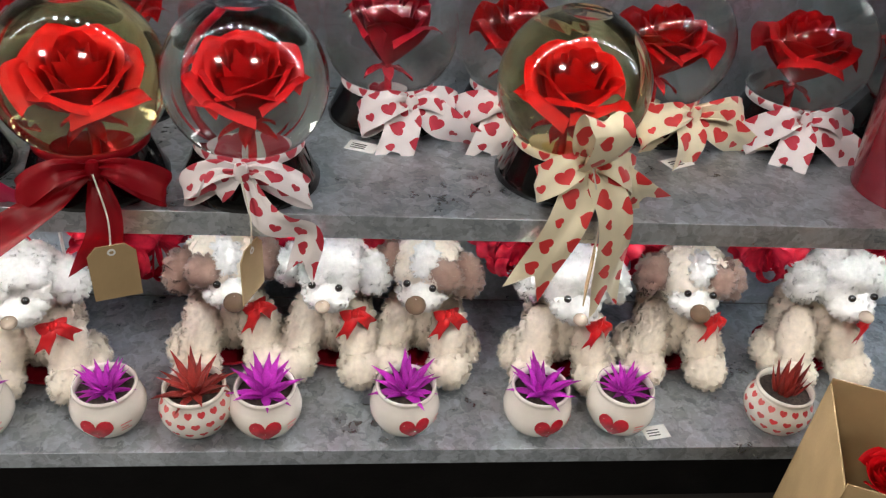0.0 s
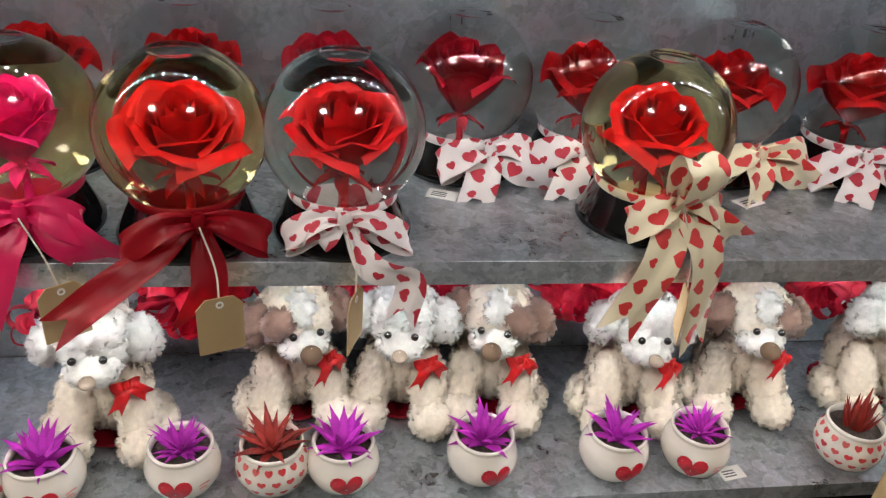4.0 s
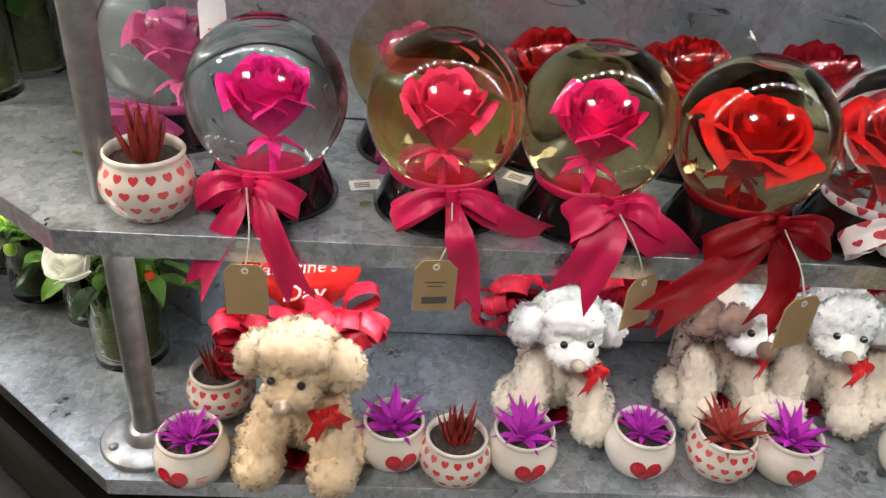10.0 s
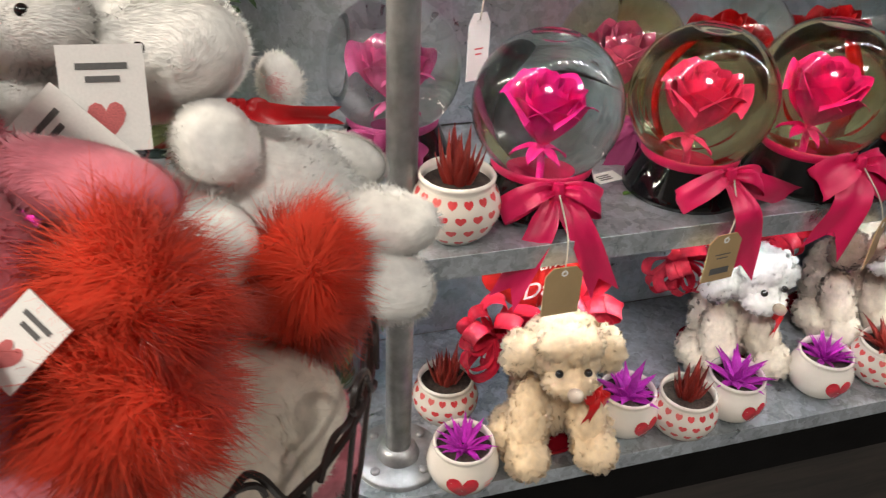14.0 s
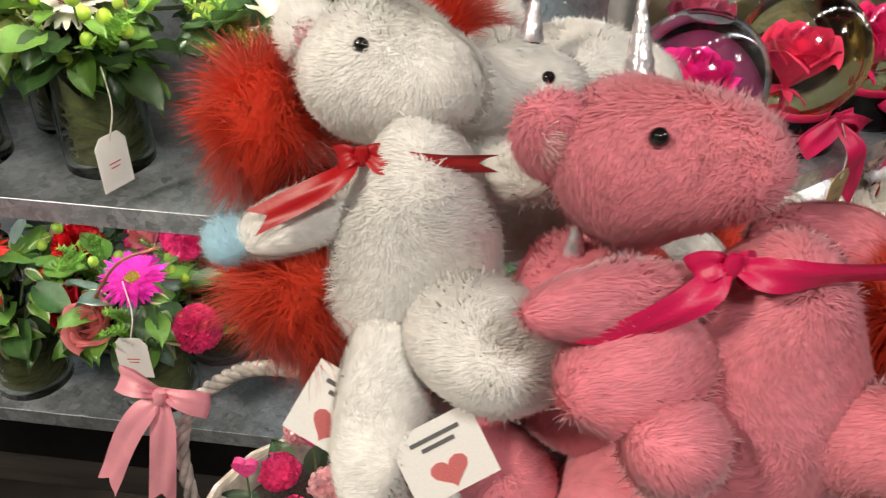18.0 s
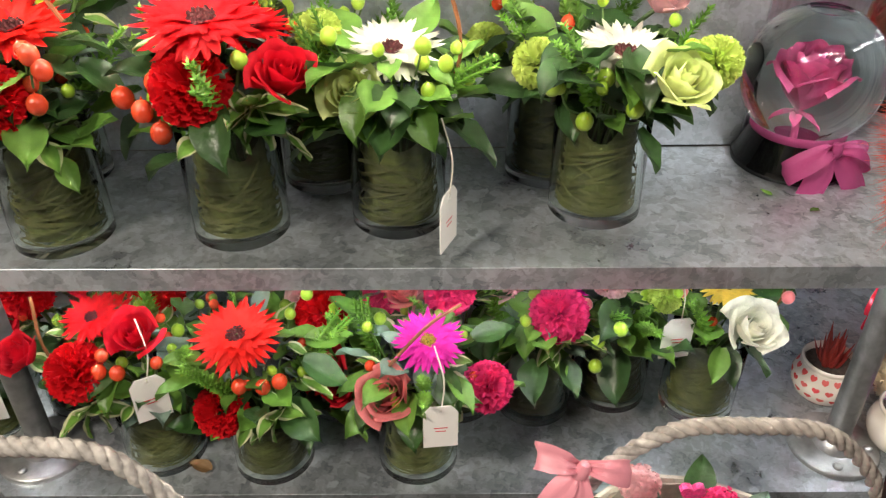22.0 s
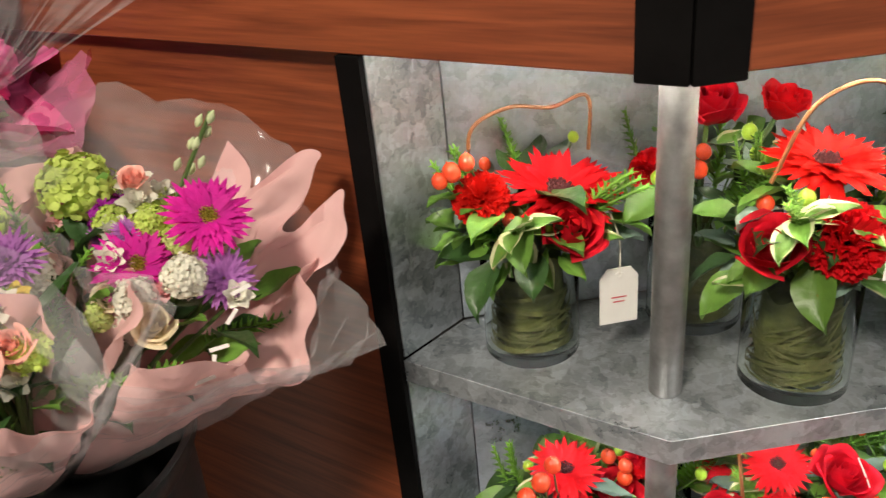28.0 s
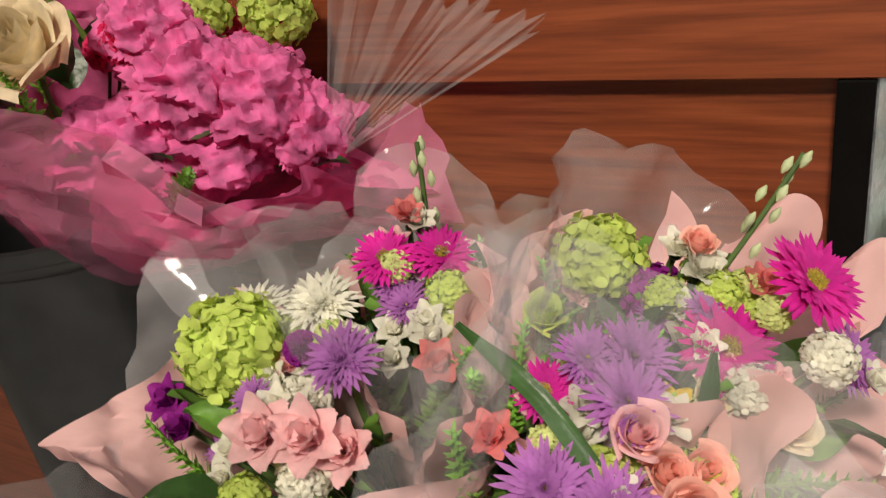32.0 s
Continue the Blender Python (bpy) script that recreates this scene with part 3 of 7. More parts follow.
# rows of small light dots under the hood and under the upper shelf
v_, f_ = box(-0.0045, -0.0045, -0.0018, 0.0045, 0.0045, 0, 0.0004)
MESH["dot_h"], MESH["dot_s"], MESH["dot_c"] = [data("light_dot", v_, f_, k, False) for k in ("led", "led_shelf", "led_corner")]
for z_, nm in ((HOOD - 0.004, "hood_light_strip"), (UP - 0.026, "shelf_light_strip")):
    line = inset(FRONT, 0.03)
    line[3] = line[2].lerp(line[3], 0.72)
    for p_, q_ in zip(line, line[1:]):
        d_ = q_ - p_
        n_ = Vector((d_.y, -d_.x)).normalized() * 0.005
        v_, f_ = slab([tuple(p_ - n_), tuple(p_ + n_), tuple(q_ + n_), tuple(q_ - n_)], z_ + 0.0002, z_ + 0.003, 0.0003)
        st_ = part(nm, data(nm, v_, f_, "card_white", False), unit, Z, "flat white light strip")
        for k in range(int(d_.length / 0.030)):
            c_ = p_ + d_ * ((k + 0.5) * 0.030 / d_.length)
            part("light_dot", MESH["dot_c" if nm[0] == "h" and p_ is not line[0] else "dot_" + nm[0]], st_, Matrix.Translation((c_.x, c_.y, z_)))
for lx, ly in ((-3.4, 0.6), (-1.6, -1.3), (0.8, -1.3)):
    P_ = Pile()
    P_.add(*box(-0.26, -0.26, 0.02, 0.26, 0.26, 0.2399))
    cl = thing("ceiling_light", pose(lx, ly, 3.16), "long white ceiling light fitting", "ceiling light", "ceiling lights")
    part("housing", P_.mesh("housing", "plaster", False), cl)

# ---- flowers and leaves, each facing +z from its own base ----
def petal(length, width, cup=0.3, curl=0.2, nu=5, nv=5, wave=0.0, rg=None, tip=1.0, fan=0.0):
    """One petal standing up from the origin along +z, its inside facing -y. cup: hollow across; curl: lip turning outwards (+y)."""
    v = []
    ph = rg.uniform(0, 6) if rg else 0
    for j in range(nv):
        t = j / (nv - 1)
        w = width * (math.sin(math.pi * min(1, 0.12 + (0.75 - 0.37 * fan) * t)) ** 0.7) * (1 - (1 - tip) * t)
        for i in range(nu):
            e = i / (nu - 1) * 2 - 1
            x = e * w / 2
            y = -0.5 * cup * width * e * e + curl * length * t ** 3
            z = length * t * (1 - 0.12 * e * e * t) - abs(curl) * length * 0.3 * t ** 3
            if wave:
                y += wave * length * (math.sin(e * 9 + ph) + 0.6 * math.sin(e * 17 + 2 * ph)) * t * t
                z += wave * length * 0.6 * math.sin(e * 14 + ph * 2) * t * t
            v.append(Vector((x, y, z)))
    return v, grid_faces(nu, nv)


def rose_mesh(name, mat, r=0.035, seed=0, turns=14, open_=1.0):
    """A rose: a tight rolled heart, and round it overlapping petals that open step by step, the outer ones with pointed lips rolled back."""
    P, rg = Pile(), random.Random(seed)
    nu, nv, spin = 56, 6, rg.uniform(0, 6)
    v = []
    for j in range(nv):
        s = j / (nv - 1)
        for i in range(nu):
            u = i / (nu - 1)
            a = spin + u * 5.0 * math.pi
            R = r * (0.015 + 0.17 * u) * (1 + 0.10 * math.sin(a * 1.5 + seed))
            v.append((R * math.cos(a), R * math.sin(a), r * (0.35 + s * (0.72 + 0.05 * math.sin(a * 1.5 + seed) - 0.10 * (1 - u)))))
    P.add(v, grid_faces(nu, nv))
    nu, nv, n = 11, 9, turns + 4
    for k in range(n):
        t = k / (n - 1)
        a = spin + k * 2.4 + rg.uniform(-0.25, 0.25)
        R = r * (0.16 + (0.44 + 0.12 * open_) * t ** 0.9)
        H = r * (1.15 - (0.05 + 0.30 * open_) * t ** 1.4) * rg.uniform(0.96, 1.05)
        span = 1.30 - 0.42 * t
        lip = r * (0.02 + (0.14 + 0.30 * open_) * t ** 1.3) * rg.uniform(0.75, 1.25)
        shut = 0.30 * (1 - t) ** 2
        ph, point = rg.uniform(0, 6), rg.uniform(0.03, 0.10) * r * (0.4 + t)
        v = []
        for j in range(nv):
            s = j / (nv - 1)
            for i in range(nu):
                e = i / (nu - 1) * 2 - 1
                ang = a + e * span * (0.35 + 0.65 * s ** 0.5) * (1 - 0.16 * t * max(0.0, s - 0.7) / 0.3)
                rad = R * (0.18 + 0.82 * math.sin(min(1.0, s * 1.45) * math.pi * 0.5)) * (1 - shut * max(0.0, s - 0.55) * 2)
                rad += lip * max(0.0, s - 0.5) ** 2 * 4 * (1 - 0.30 * e * e) + R * s * (0.11 * abs(e) ** 3 + 0.10 * e) + 0.02 * r * math.sin(e * 4 + ph) * s * s
                z = H * s * (1 - (0.12 + 0.16 * t) * abs(e) ** 2.2 * s) - lip * 0.60 * max(0.0, s - 0.74) ** 2 * 14.8 + point * max(0.0, 1 - abs(e) * 2.2) * s ** 5
                v.append((rad * math.cos(ang), rad * math.sin(ang), z))
        P.add(v, grid_faces(nu, nv))
    return P.mesh(name, mat)


def carnation_mesh(name, mat, r=0.03, seed=0):
    """A carnation: a full dome of many finely frilled petals."""
    P, rg = Pile(), random.Random(seed)
    n = 66
    for k in range(n):
        t = (k + 0.5) / n
        a, lean = k * 2.4 + rg.uniform(-0.15, 0.15), 0.06 + 1.62 * t ** 0.75
        v, f = petal(r * rg.uniform(0.93, 1.05) * (1 - 0.06 * math.sin(lean)), r * rg.uniform(0.75, 0.95), 0.10, 0.10, 13, 5, 0.065, rg, fan=1.0)
        m = Matrix.Rotation(a, 4, "Z") @ Matrix.Rotation(-lean, 4, "X") @ Matrix.Rotation(rg.uniform(-0.5, 0.5), 4, "Z")
        P.add([m @ q for q in v], f)
    return P.mesh(name, mat)


def ray_mesh(name, mats, r=0.04, n=22, layers=2, width=0.16, disc=0.22, up=0.25, seed=0, cup=0.1):
    """A daisy-like flower: rings of strap petals round a disc."""
    P, rg = Pile(), random.Random(seed)
    for L in range(layers):
        for k in range(n):
            a = 2 * math.pi * (k + 0.5 * L) / n + rg.uniform(-0.06, 0.06)
            ln = r * (1 - 0.18 * L) * rg.uniform(0.92, 1.05)
            v, f = petal(ln, r * width * rg.uniform(1.5, 1.9), cup, rg.uniform(0.0, 0.24), 3 if width < 0.3 else 7, 6, 0.0 if width < 0.3 else 0.03, rg)
            m = Matrix.Rotation(a, 4, "Z") @ Matrix.Translation((0, 0, 0.02 * r * L)) @ Matrix.Rotation(-(math.pi / 2 - up * (1 + 0.7 * L) + rg.uniform(-0.1, 0.1)), 4, "X")
            P.add([m @ q for q in v], f, k=0)
    if disc:
        d = disc * r
        v, f, _ = turned([(d * 1.05, 0), (d, 0.06 * r), (d * 0.75, 0.13 * r), (d * 0.4, 0.13 * r), (0.001, 0.09 * r)], 14, False)
        P.add(v, f, k=1)
        for k in range(26):
            a = k * 2.4
            q = d * math.sqrt((k + 0.5) / 26) * 1.1
            v, f, _ = turned([(0.05 * r, 0), (0.04 * r, 0.1 * r), (0.001, 0.13 * r)], 5, False)
            P.add([(x + q * math.cos(a), y + q * math.sin(a), z + 0.08 * r) for x, y, z in v], f, k=2)
    v, f, _ = turned([(0.03 * r, -0.35 * r), (0.2 * r, -0.12 * r), (0.26 * r, 0.0)], 10, False)
    P.add(v, f, k=3 if len(mats) > 3 else 0)
    return P.mesh(name, mats)


def cluster_mesh(name, mat, r=0.03, n=40, size=0.010, seed=0):
    """A domed head of many small four-petalled florets."""
    P, rg = Pile(), random.Random(seed)
    for k in range(n):
        t = (k + 0.5) / n
        a, e = k * 2.4, math.acos(1 - 1.35 * t)
        d = Vector((math.sin(e) * math.cos(a), math.sin(e) * math.sin(a), math.cos(e)))
        q = d.to_track_quat("Z", "Y").to_matrix().to_4x4()
        for j in range(4):
            v, f = petal(size, size * 1.15, 0.12, 0.22, 4, 4, 0.12, rg, fan=0.6)
            m = Matrix.Translation(d * r * (rg.uniform(0.80, 1.05) + 0.10 * math.sin(5 * a) * math.sin(e * 4))) @ q @ Matrix.Rotation(j * math.pi / 2 + rg.uniform(0, 1), 4, "Z") @ Matrix.Rotation(-rg.uniform(0.55, 1.35), 4, "X")
            P.add([m @ x for x in v], f)
    return P.mesh(name, mat)


def leaf_mesh(name, mat, length=0.06, width=0.03, bend=0.4, seed=0, edge=None):
    """A leaf from the origin along +y, face up, folded a little on its rib."""
    P = Pile()
    nu, nv = 7, 8
    v = []
    rg = random.Random(seed)
    for j in range(nv):
        t = j / (nv - 1)
        w = width * math.sin(math.pi * (0.04 + 0.96 * t) ** 0.8) ** 0.9 + 0.0006
        for i in range(nu):
            e = i / (nu - 1) * 2 - 1
            v.append(Vector((e * w / 2 + 0.08 * length * math.sin(t * 2), length * t * (1 - bend * 0.25 * t), 0.18 * width * abs(e) - bend * length * t * t * 0.6 + 0.04 * width * math.sin(t * 12 + e * 4))))
    f = grid_faces(nu, nv)
    k = [1 if (edge and (i % (nu - 1) in (0, nu - 2))) else 0 for i in range(len(f))]
    for q, kk in zip(f, k):
        P.f.append(q), P.k.append(kk)
    P.v, P.u = [tuple(x) for x in v], [(0, 0)] * len(v)
    return P.mesh(name, [mat, edge] if edge else mat)


def spike_mesh(name, mat, length=0.09, n=70, leaf=0.012, seed=0, bend=0.3):
    """A fern-like spike: a stem along +z closely set with small leaves."""
    P, rg = Pile(), random.Random(seed)
    path = [Vector((bend * length * t * t * 0.5, 0, length * t)) for t in [i / 8 for i in range(9)]]
    P.add(*tube(path, 0.0012, 5))
    for k in range(n):
        t = 0.08 + 0.92 * k / n
        p = Vector((bend * length * t * t * 0.5, 0, length * t))
        a = k * 2.4
        s = leaf * (1.1 - 0.7 * t)
        d = Vector((math.cos(a), math.sin(a), 0.7))
        side = d.cross(Vector((0, 0, 1))).normalized() * s * 0.16
        e = p + d.normalized() * s
        P.add([p - side * 0.5, p + side * 0.5, (p + e) / 2 + side, e, (p + e) / 2 - side], [(0, 1, 2, 3, 4)])
    return P.mesh(name, mat)


def ball_mesh(name, mat, r, n=10, squash=1.0, tip=False):
    prof = [(r * math.sin(math.pi * i / 8), r * squash * (1 - math.cos(math.pi * i / 8)) - r * squash) for i in range(9)]
    prof[0], prof[-1] = (0.0005, -r * squash), (0.0005, r * squash)
    if tip:
        prof[-1:] = [(0.12 * r, r * squash), (0.04 * r, 1.25 * r * squash)]
    v, f, _ = turned(prof, n, False)
    return data(name, v, f, mat)


for nm, c in (("petal_red", (0.62, 0.006, 0.012)), ("petal_orange_red", (0.68, 0.013, 0.008)), ("petal_crimson", (0.50, 0.006, 0.018)), ("petal_magenta", (0.62, 0.02, 0.32)), ("petal_hot_pink", (0.84, 0.05, 0.21)), ("petal_pink", (0.88, 0.53, 0.55)),
              ("petal_white", (0.80, 0.79, 0.68)), ("petal_lime", (0.56, 0.68, 0.16)), ("petal_pale_green", (0.70, 0.78, 0.32)), ("petal_dusty", (0.72, 0.22, 0.22)), ("petal_lilac", (0.40, 0.15, 0.44)), ("petal_peach", (0.92, 0.50, 0.42)), ("petal_yellow", (0.78, 0.60, 0.10)), ("petal_cream", (0.80, 0.70, 0.48)), ("petal_purple", (0.30, 0.02, 0.28)), ("petal_stock", (0.66, 0.74, 0.46))):
    surf(nm, c, 0.6, vary=0.22, scale=70, bump=0.12, bscale=500, rnd=0.1, trans=0.36, spec=0.18)
surf("disc_dark", (0.09, 0.018, 0.02), 0.8, vary=0.5, scale=300)
surf("disc_yellow", (0.45, 0.36, 0.05), 0.8, vary=0.4, scale=300)
surf("leaf_deep", (0.035, 0.085, 0.022), 0.38, vary=0.35, scale=40, bump=0.25, bscale=160, rnd=0.35, trans=0.12)
surf("leaf_fresh", (0.135, 0.28, 0.045), 0.42, vary=0.3, scale=40, bump=0.25, bscale=160, rnd=0.3, trans=0.18)
surf("leaf_grey", (0.16, 0.24, 0.19), 0.55, vary=0.25, scale=30, bump=0.2, rnd=0.2)
surf("leaf_rim", (0.50, 0.52, 0.30), 0.45, vary=0.15)
surf("fern", (0.17, 0.36, 0.045), 0.5, vary=0.35, scale=60, rnd=0.25, trans=0.15)
surf("stem", (0.07, 0.13, 0.03), 0.5, vary=0.3, rnd=0.2)
surf("twig", (0.20, 0.075, 0.025), 0.6, vary=0.3)
surf("berry_red", (0.62, 0.06, 0.02), 0.25, vary=0.3, scale=120, rnd=0.2, coat=0.3)
surf("berry_green", (0.32, 0.50, 0.04), 0.28, vary=0.2, scale=120, rnd=0.2, coat=0.3)
surf("berry_pink", (0.75, 0.20, 0.20), 0.28, vary=0.2, scale=120, rnd=0.2, coat=0.3)
GERB = lambda c, d="disc_dark": [c, d, d, "stem"]

# ---- rose globes on the upper shelf ----
R_GLOBE = 0.0645
v_, f_, _ = turned([(0.0565, 0), (0.0568, 0.004), (0.054, 0.008), (0.0435, 0.033), (0.0415, 0.036), (0.0385, 0.035), (0.030, 0.028)], 40, True, True)
MESH["base"] = data("base", v_, f_, "black_gloss")
v_, f_, _ = turned([(max(0.0005, R_GLOBE * math.sin(math.pi * i / 28)), -R_GLOBE * math.cos(math.pi * i / 28)) for i in range(25)] + [(0.0212, R_GLOBE * 0.946), (0.0195, R_GLOBE * 0.951), (0.0185, R_GLOBE * 0.940), (0.010, R_GLOBE * 0.930), (0.0005, R_GLOBE * 0.927)], 48, False)
MESH["globe"] = data("globe", v_, f_, "globe_liquid")
MESH["globe_gold"] = data("globe", v_, f_, "globe_gold")
ROSES = {}
for k, (mt, n_) in enumerate((("rose_red", 3), ("rose_crimson", 2), ("rose_hot_pink", 2), ("rose_coral", 1), ("rose_mauve", 2))):
    ROSES[mt] = [rose_mesh("rose", mt, 0.036 if mt in ("rose_red", "rose_crimson") else 0.033, 10 * k + j, 19, 0.95 if mt == "rose_red" else 0.5) for j in range(n_)]


def tag_part(parent, at, size, mat="card_kraft", turn=0.0, top=None, lines=True, lean=0.0):
    """A hanging card with cut corners, and its string."""
    w, h = size
    o = [(-w / 2, -h), (w / 2, -h), (w / 2, -0.16 * h), (w * 0.3, 0), (-w * 0.3, 0), (-w / 2, -0.16 * h)]
    v = [(x, -0.0005, z) for x, z in o] + [(x, 0.0005, z) for x, z in o]
    f = [tuple(range(6)), tuple(reversed(range(6, 12)))] + [(i, i + 6, (i + 1) % 6 + 6, (i + 1) % 6) for i in range(6)]
    m = Matrix.Translation(at) @ Matrix.Rotation(turn, 4, "Z") @ Matrix.Rotation(lean, 4, "X")
    tg = part("tag", data("tag", v, f, mat, False), parent, m)
    ring, rf, _ = turned([(0.0016, 0), (0.0016, 0.0004), (0.0030, 0.0004), (0.0030, 0)], 10, False)
    part("eyelet", data("eyelet", [(x, -0.0006 - z, y - 0.12 * h) for x, y, z in ring], rf, "card_white"), tg)
    if lines:
        for j, (z, ww) in enumerate(((-0.52, 0.40), (-0.60, 0.30)) if mat == "card_white" else ((-0.42, 0.5), (-0.5, 0.36), (-0.78, 0.6))):
            ink = "print_red" if mat == "card_white" and j < 2 else "print_grey"
            hh = 0.012 if j < 2 else 0.07
            vv = [(-w * ww / 2, -0.0008, (z - hh) * h), (w * ww / 2, -0.0008, (z - hh) * h), (w * ww / 2, -0.0008, (z + hh) * h), (-w * ww / 2, -0.0008, (z + hh) * h)]
            part("print_bar", data("print_bar", vv, [(0, 1, 2, 3)], ink, False), tg)
    if top:
        a, b = Vector(at), Vector(top)
        mid = (a + b) / 2 + Vector((0.004, -0.004, -0.004))
        v, f = tube(curve_pts([b, mid, a + Vector((0, -0.001, -0.1 * h))], 6), 0.0007, 5)
        part("string", data("string", v, f, "string"), parent)
    return tg


def globe(x, y, rose, k, label, ribbon=None, yaw=0.0, z=UP, tilt=0.32, tails=None, tag=None, bow_at=(0, -0.051, 0.036), bsize=0.040, width=0.022, scale=1.0, gold=True, group="rose globes on the upper shelf"):
    g = thing("rose_globe", pose(x, y, z + 0.0005, 0, 0, yaw) @ Matrix.Scale(scale, 4), label, "rose globe", group)
    part("base", MESH["base"], g, None, "glossy black plastic base")
    sp = part("globe", MESH["globe_gold" if gold else "globe"], g, Matrix.Translation((0, 0, 0.0875)), "clear ball with pale golden liquid" if gold else "clear liquid-filled ball")
    sp.visible_shadow = False
    top = Matrix.Translation((0.0, 0.004, 0.062)) @ Matrix.Rotation(tilt * 0.6, 4, "X") @ Matrix.Rotation(0.9 * k, 4, "Z") @ Matrix.Diagonal((1, 1, 1.22, 1))
    part("rose", ROSES[rose][k % len(ROSES[rose])], g, top)
    v, f = tube([(0, 0.002, 0.028), (0.001, 0.003, 0.046), (0, 0.004, 0.063)], 0.0024, 8)
    part("stem", data("stem", v, f, rose), g)
    for j in range(5):
        part("sepal", MESH["sepal_" + rose], g, top @ Matrix.Translation((0, 0, -0.003)) @ Matrix.Rotation(j * 1.257 + k, 4, "Z"))
    if ribbon:
        v, f, uv = turned([(0.0430, 0.0325), (0.0445, 0.034), (0.0448, 0.040), (0.0425, 0.0435)], 36, False)
        part("ribbon_band", data("ribbon_band", v, f, ribbon, True, [(a * 0.3, b * 0.5) for a, b in uv]), g)
        tl = tails or [[(0, 0, 0), (-0.02, -0.012, -0.03), (-0.036, -0.012, -0.075)], [(0, 0, 0), (0.02, -0.014, -0.03), (0.036, -0.012, -0.07)]]
        part("bow", bow(bsize, width, tl, ribbon, k), g, Matrix.Translation(bow_at))
    if tag:
        tag_part(g, tag[0], (0.034, 0.048), "card_kraft", tag[1], Vector(bow_at) + Vector((0, -0.01, 0)), tag[2] if len(tag) > 2 else False)
    return g


for mt in ROSES:
    MESH["sepal_" + mt] = leaf_mesh("sepal", mt, 0.020, 0.008, 0.5)
globe(-0.616, 0.611, "rose_hot_pink", 0, "clear globe with a hot pink rose, satin bow and kraft tag", "hot_pink_satin", -8,
      tails=[[(0, 0, 0), (-0.018, -0.022, -0.035), (-0.040, -0.026, -0.085)], [(0, 0, 0), (0.020, -0.022, -0.03), (0.042, -0.026, -0.08)]], tag=((0.004, -0.088, -0.017), 0.15), tilt=0.2, gold=False)
globe(-0.472, 0.604, "rose_coral", 0, "clear globe with a coral pink rose and hot pink satin bow", "hot_pink_satin", 6,
      tails=[[(0, 0, 0), (0.004, -0.03, -0.02), (0.010, -0.032, -0.045), (0.016, -0.028, -0.085)], [(0, 0, 0), (0.045, -0.008, -0.018), (0.085, -0.002, -0.036)]], tag=((-0.012, -0.082, -0.004), 0.0, True), tilt=0.15)
globe(-0.349, 0.598, "rose_hot_pink", 1, "clear globe with a hot pink rose and wide satin bow", "hot_pink_satin", 4,
      tails=[[(0, 0, 0), (-0.015, -0.022, -0.025), (-0.030, -0.024, -0.062)], [(0, 0, 0), (0.035, -0.014, -0.02), (0.055, -0.01, -0.04)]], tag=((0.034, -0.080, -0.010), 0.5), bow_at=(0.01, -0.051, 0.036), width=0.032, tilt=0.3)
globe(-0.224, 0.586, "rose_red", 0, "clear globe with a large red rose and sheer red organza bow", "red_organza", 8, bsize=0.050, width=0.025,
      tails=[[(0, 0, 0), (-0.045, -0.02, -0.025), (-0.10, -0.03, -0.062)], [(0, 0, 0), (0.004, -0.025, -0.04), (-0.008, -0.03, -0.07)]], tag=((0.018, -0.098, -0.003), 0.2), tilt=0.5, bow_at=(0.008, -0.052, 0.036))
globe(-0.102, 0.590, "rose_red", 1, "clear globe with a red rose and white ribbon with red hearts", "white_heart_ribbon", 0, gold=False, bsize=0.05,
      tails=[[(0, 0, 0), (0.02, -0.022, -0.03), (0.05, -0.024, -0.04), (0.045, -0.028, -0.07)], [(0, 0, 0), (-0.02, -0.01, -0.012), (-0.035, -0.004, -0.02)]], tag=((0.008, -0.086, -0.008), 1.2), tilt=0.35)
globe(0.164, 0.611, "rose_red", 2, "clear globe with a red rose and cream ribbon with red hearts", "cream_heart_ribbon", 4, bsize=0.036, width=0.03,
      tails=[[(0, 0, 0), (-0.02, -0.03, -0.04), (-0.045, -0.035, -0.095)], [(0, 0, 0), (0.02, -0.03, -0.035), (0.026, -0.035, -0.115)], [(0, 0, 0), (0.035, -0.01, -0.02), (0.055, -0.006, -0.035)], [(0, 0, 0), (-0.010, -0.012, 0.022), (-0.004, -0.016, 0.046), (0.004, -0.030, 0.040), (0.004, -0.026, 0.018), (0, -0.010, 0.0)]], tag=((0.012, -0.088, -0.02), 1.2), tilt=0.4, bow_at=(0.006, -0.052, 0.042))
globe(-0.722, 0.728, "rose_mauve", 0, "clear globe with a mauve rose and sheer mauve bow", "mauve_organza", -25, tilt=0.15, gold=False)
globe(-0.494, 0.718, "rose_mauve", 1, "clear globe with a mauve rose in the back row", "mauve_organza", 0, tilt=0.15)
for k, (bx, by, rb) in enumerate(((-0.368, 0.722, None), (-0.237, 0.722, None), (-0.112, 0.722, None), (0.014, 0.722, "white_heart_ribbon"), (0.139, 0.726, "white_heart_ribbon"), (0.281, 0.722, "cream_heart_ribbon"), (0.425, 0.722, "white_heart_ribbon"), (0.56, 0.722, None))):
    globe(bx, by, "rose_crimson" if k in (2, 3) else "rose_red", k, "clear globe with a red rose" + (" and heart-print ribbon" if rb else " in the back row"), rb, (k * 17) % 30 - 12, tilt=0.1, gold=False,
          bow_at=(0.012 if k % 2 else -0.01, -0.051, 0.036), bsize=0.05, width=0.03, tails=[[(0, 0, 0), (0.03, -0.02, -0.014), (0.062, -0.022, -0.035)], [(0, 0, 0), (-0.012, -0.024, -0.016), (-0.02, -0.034, -0.036)]])

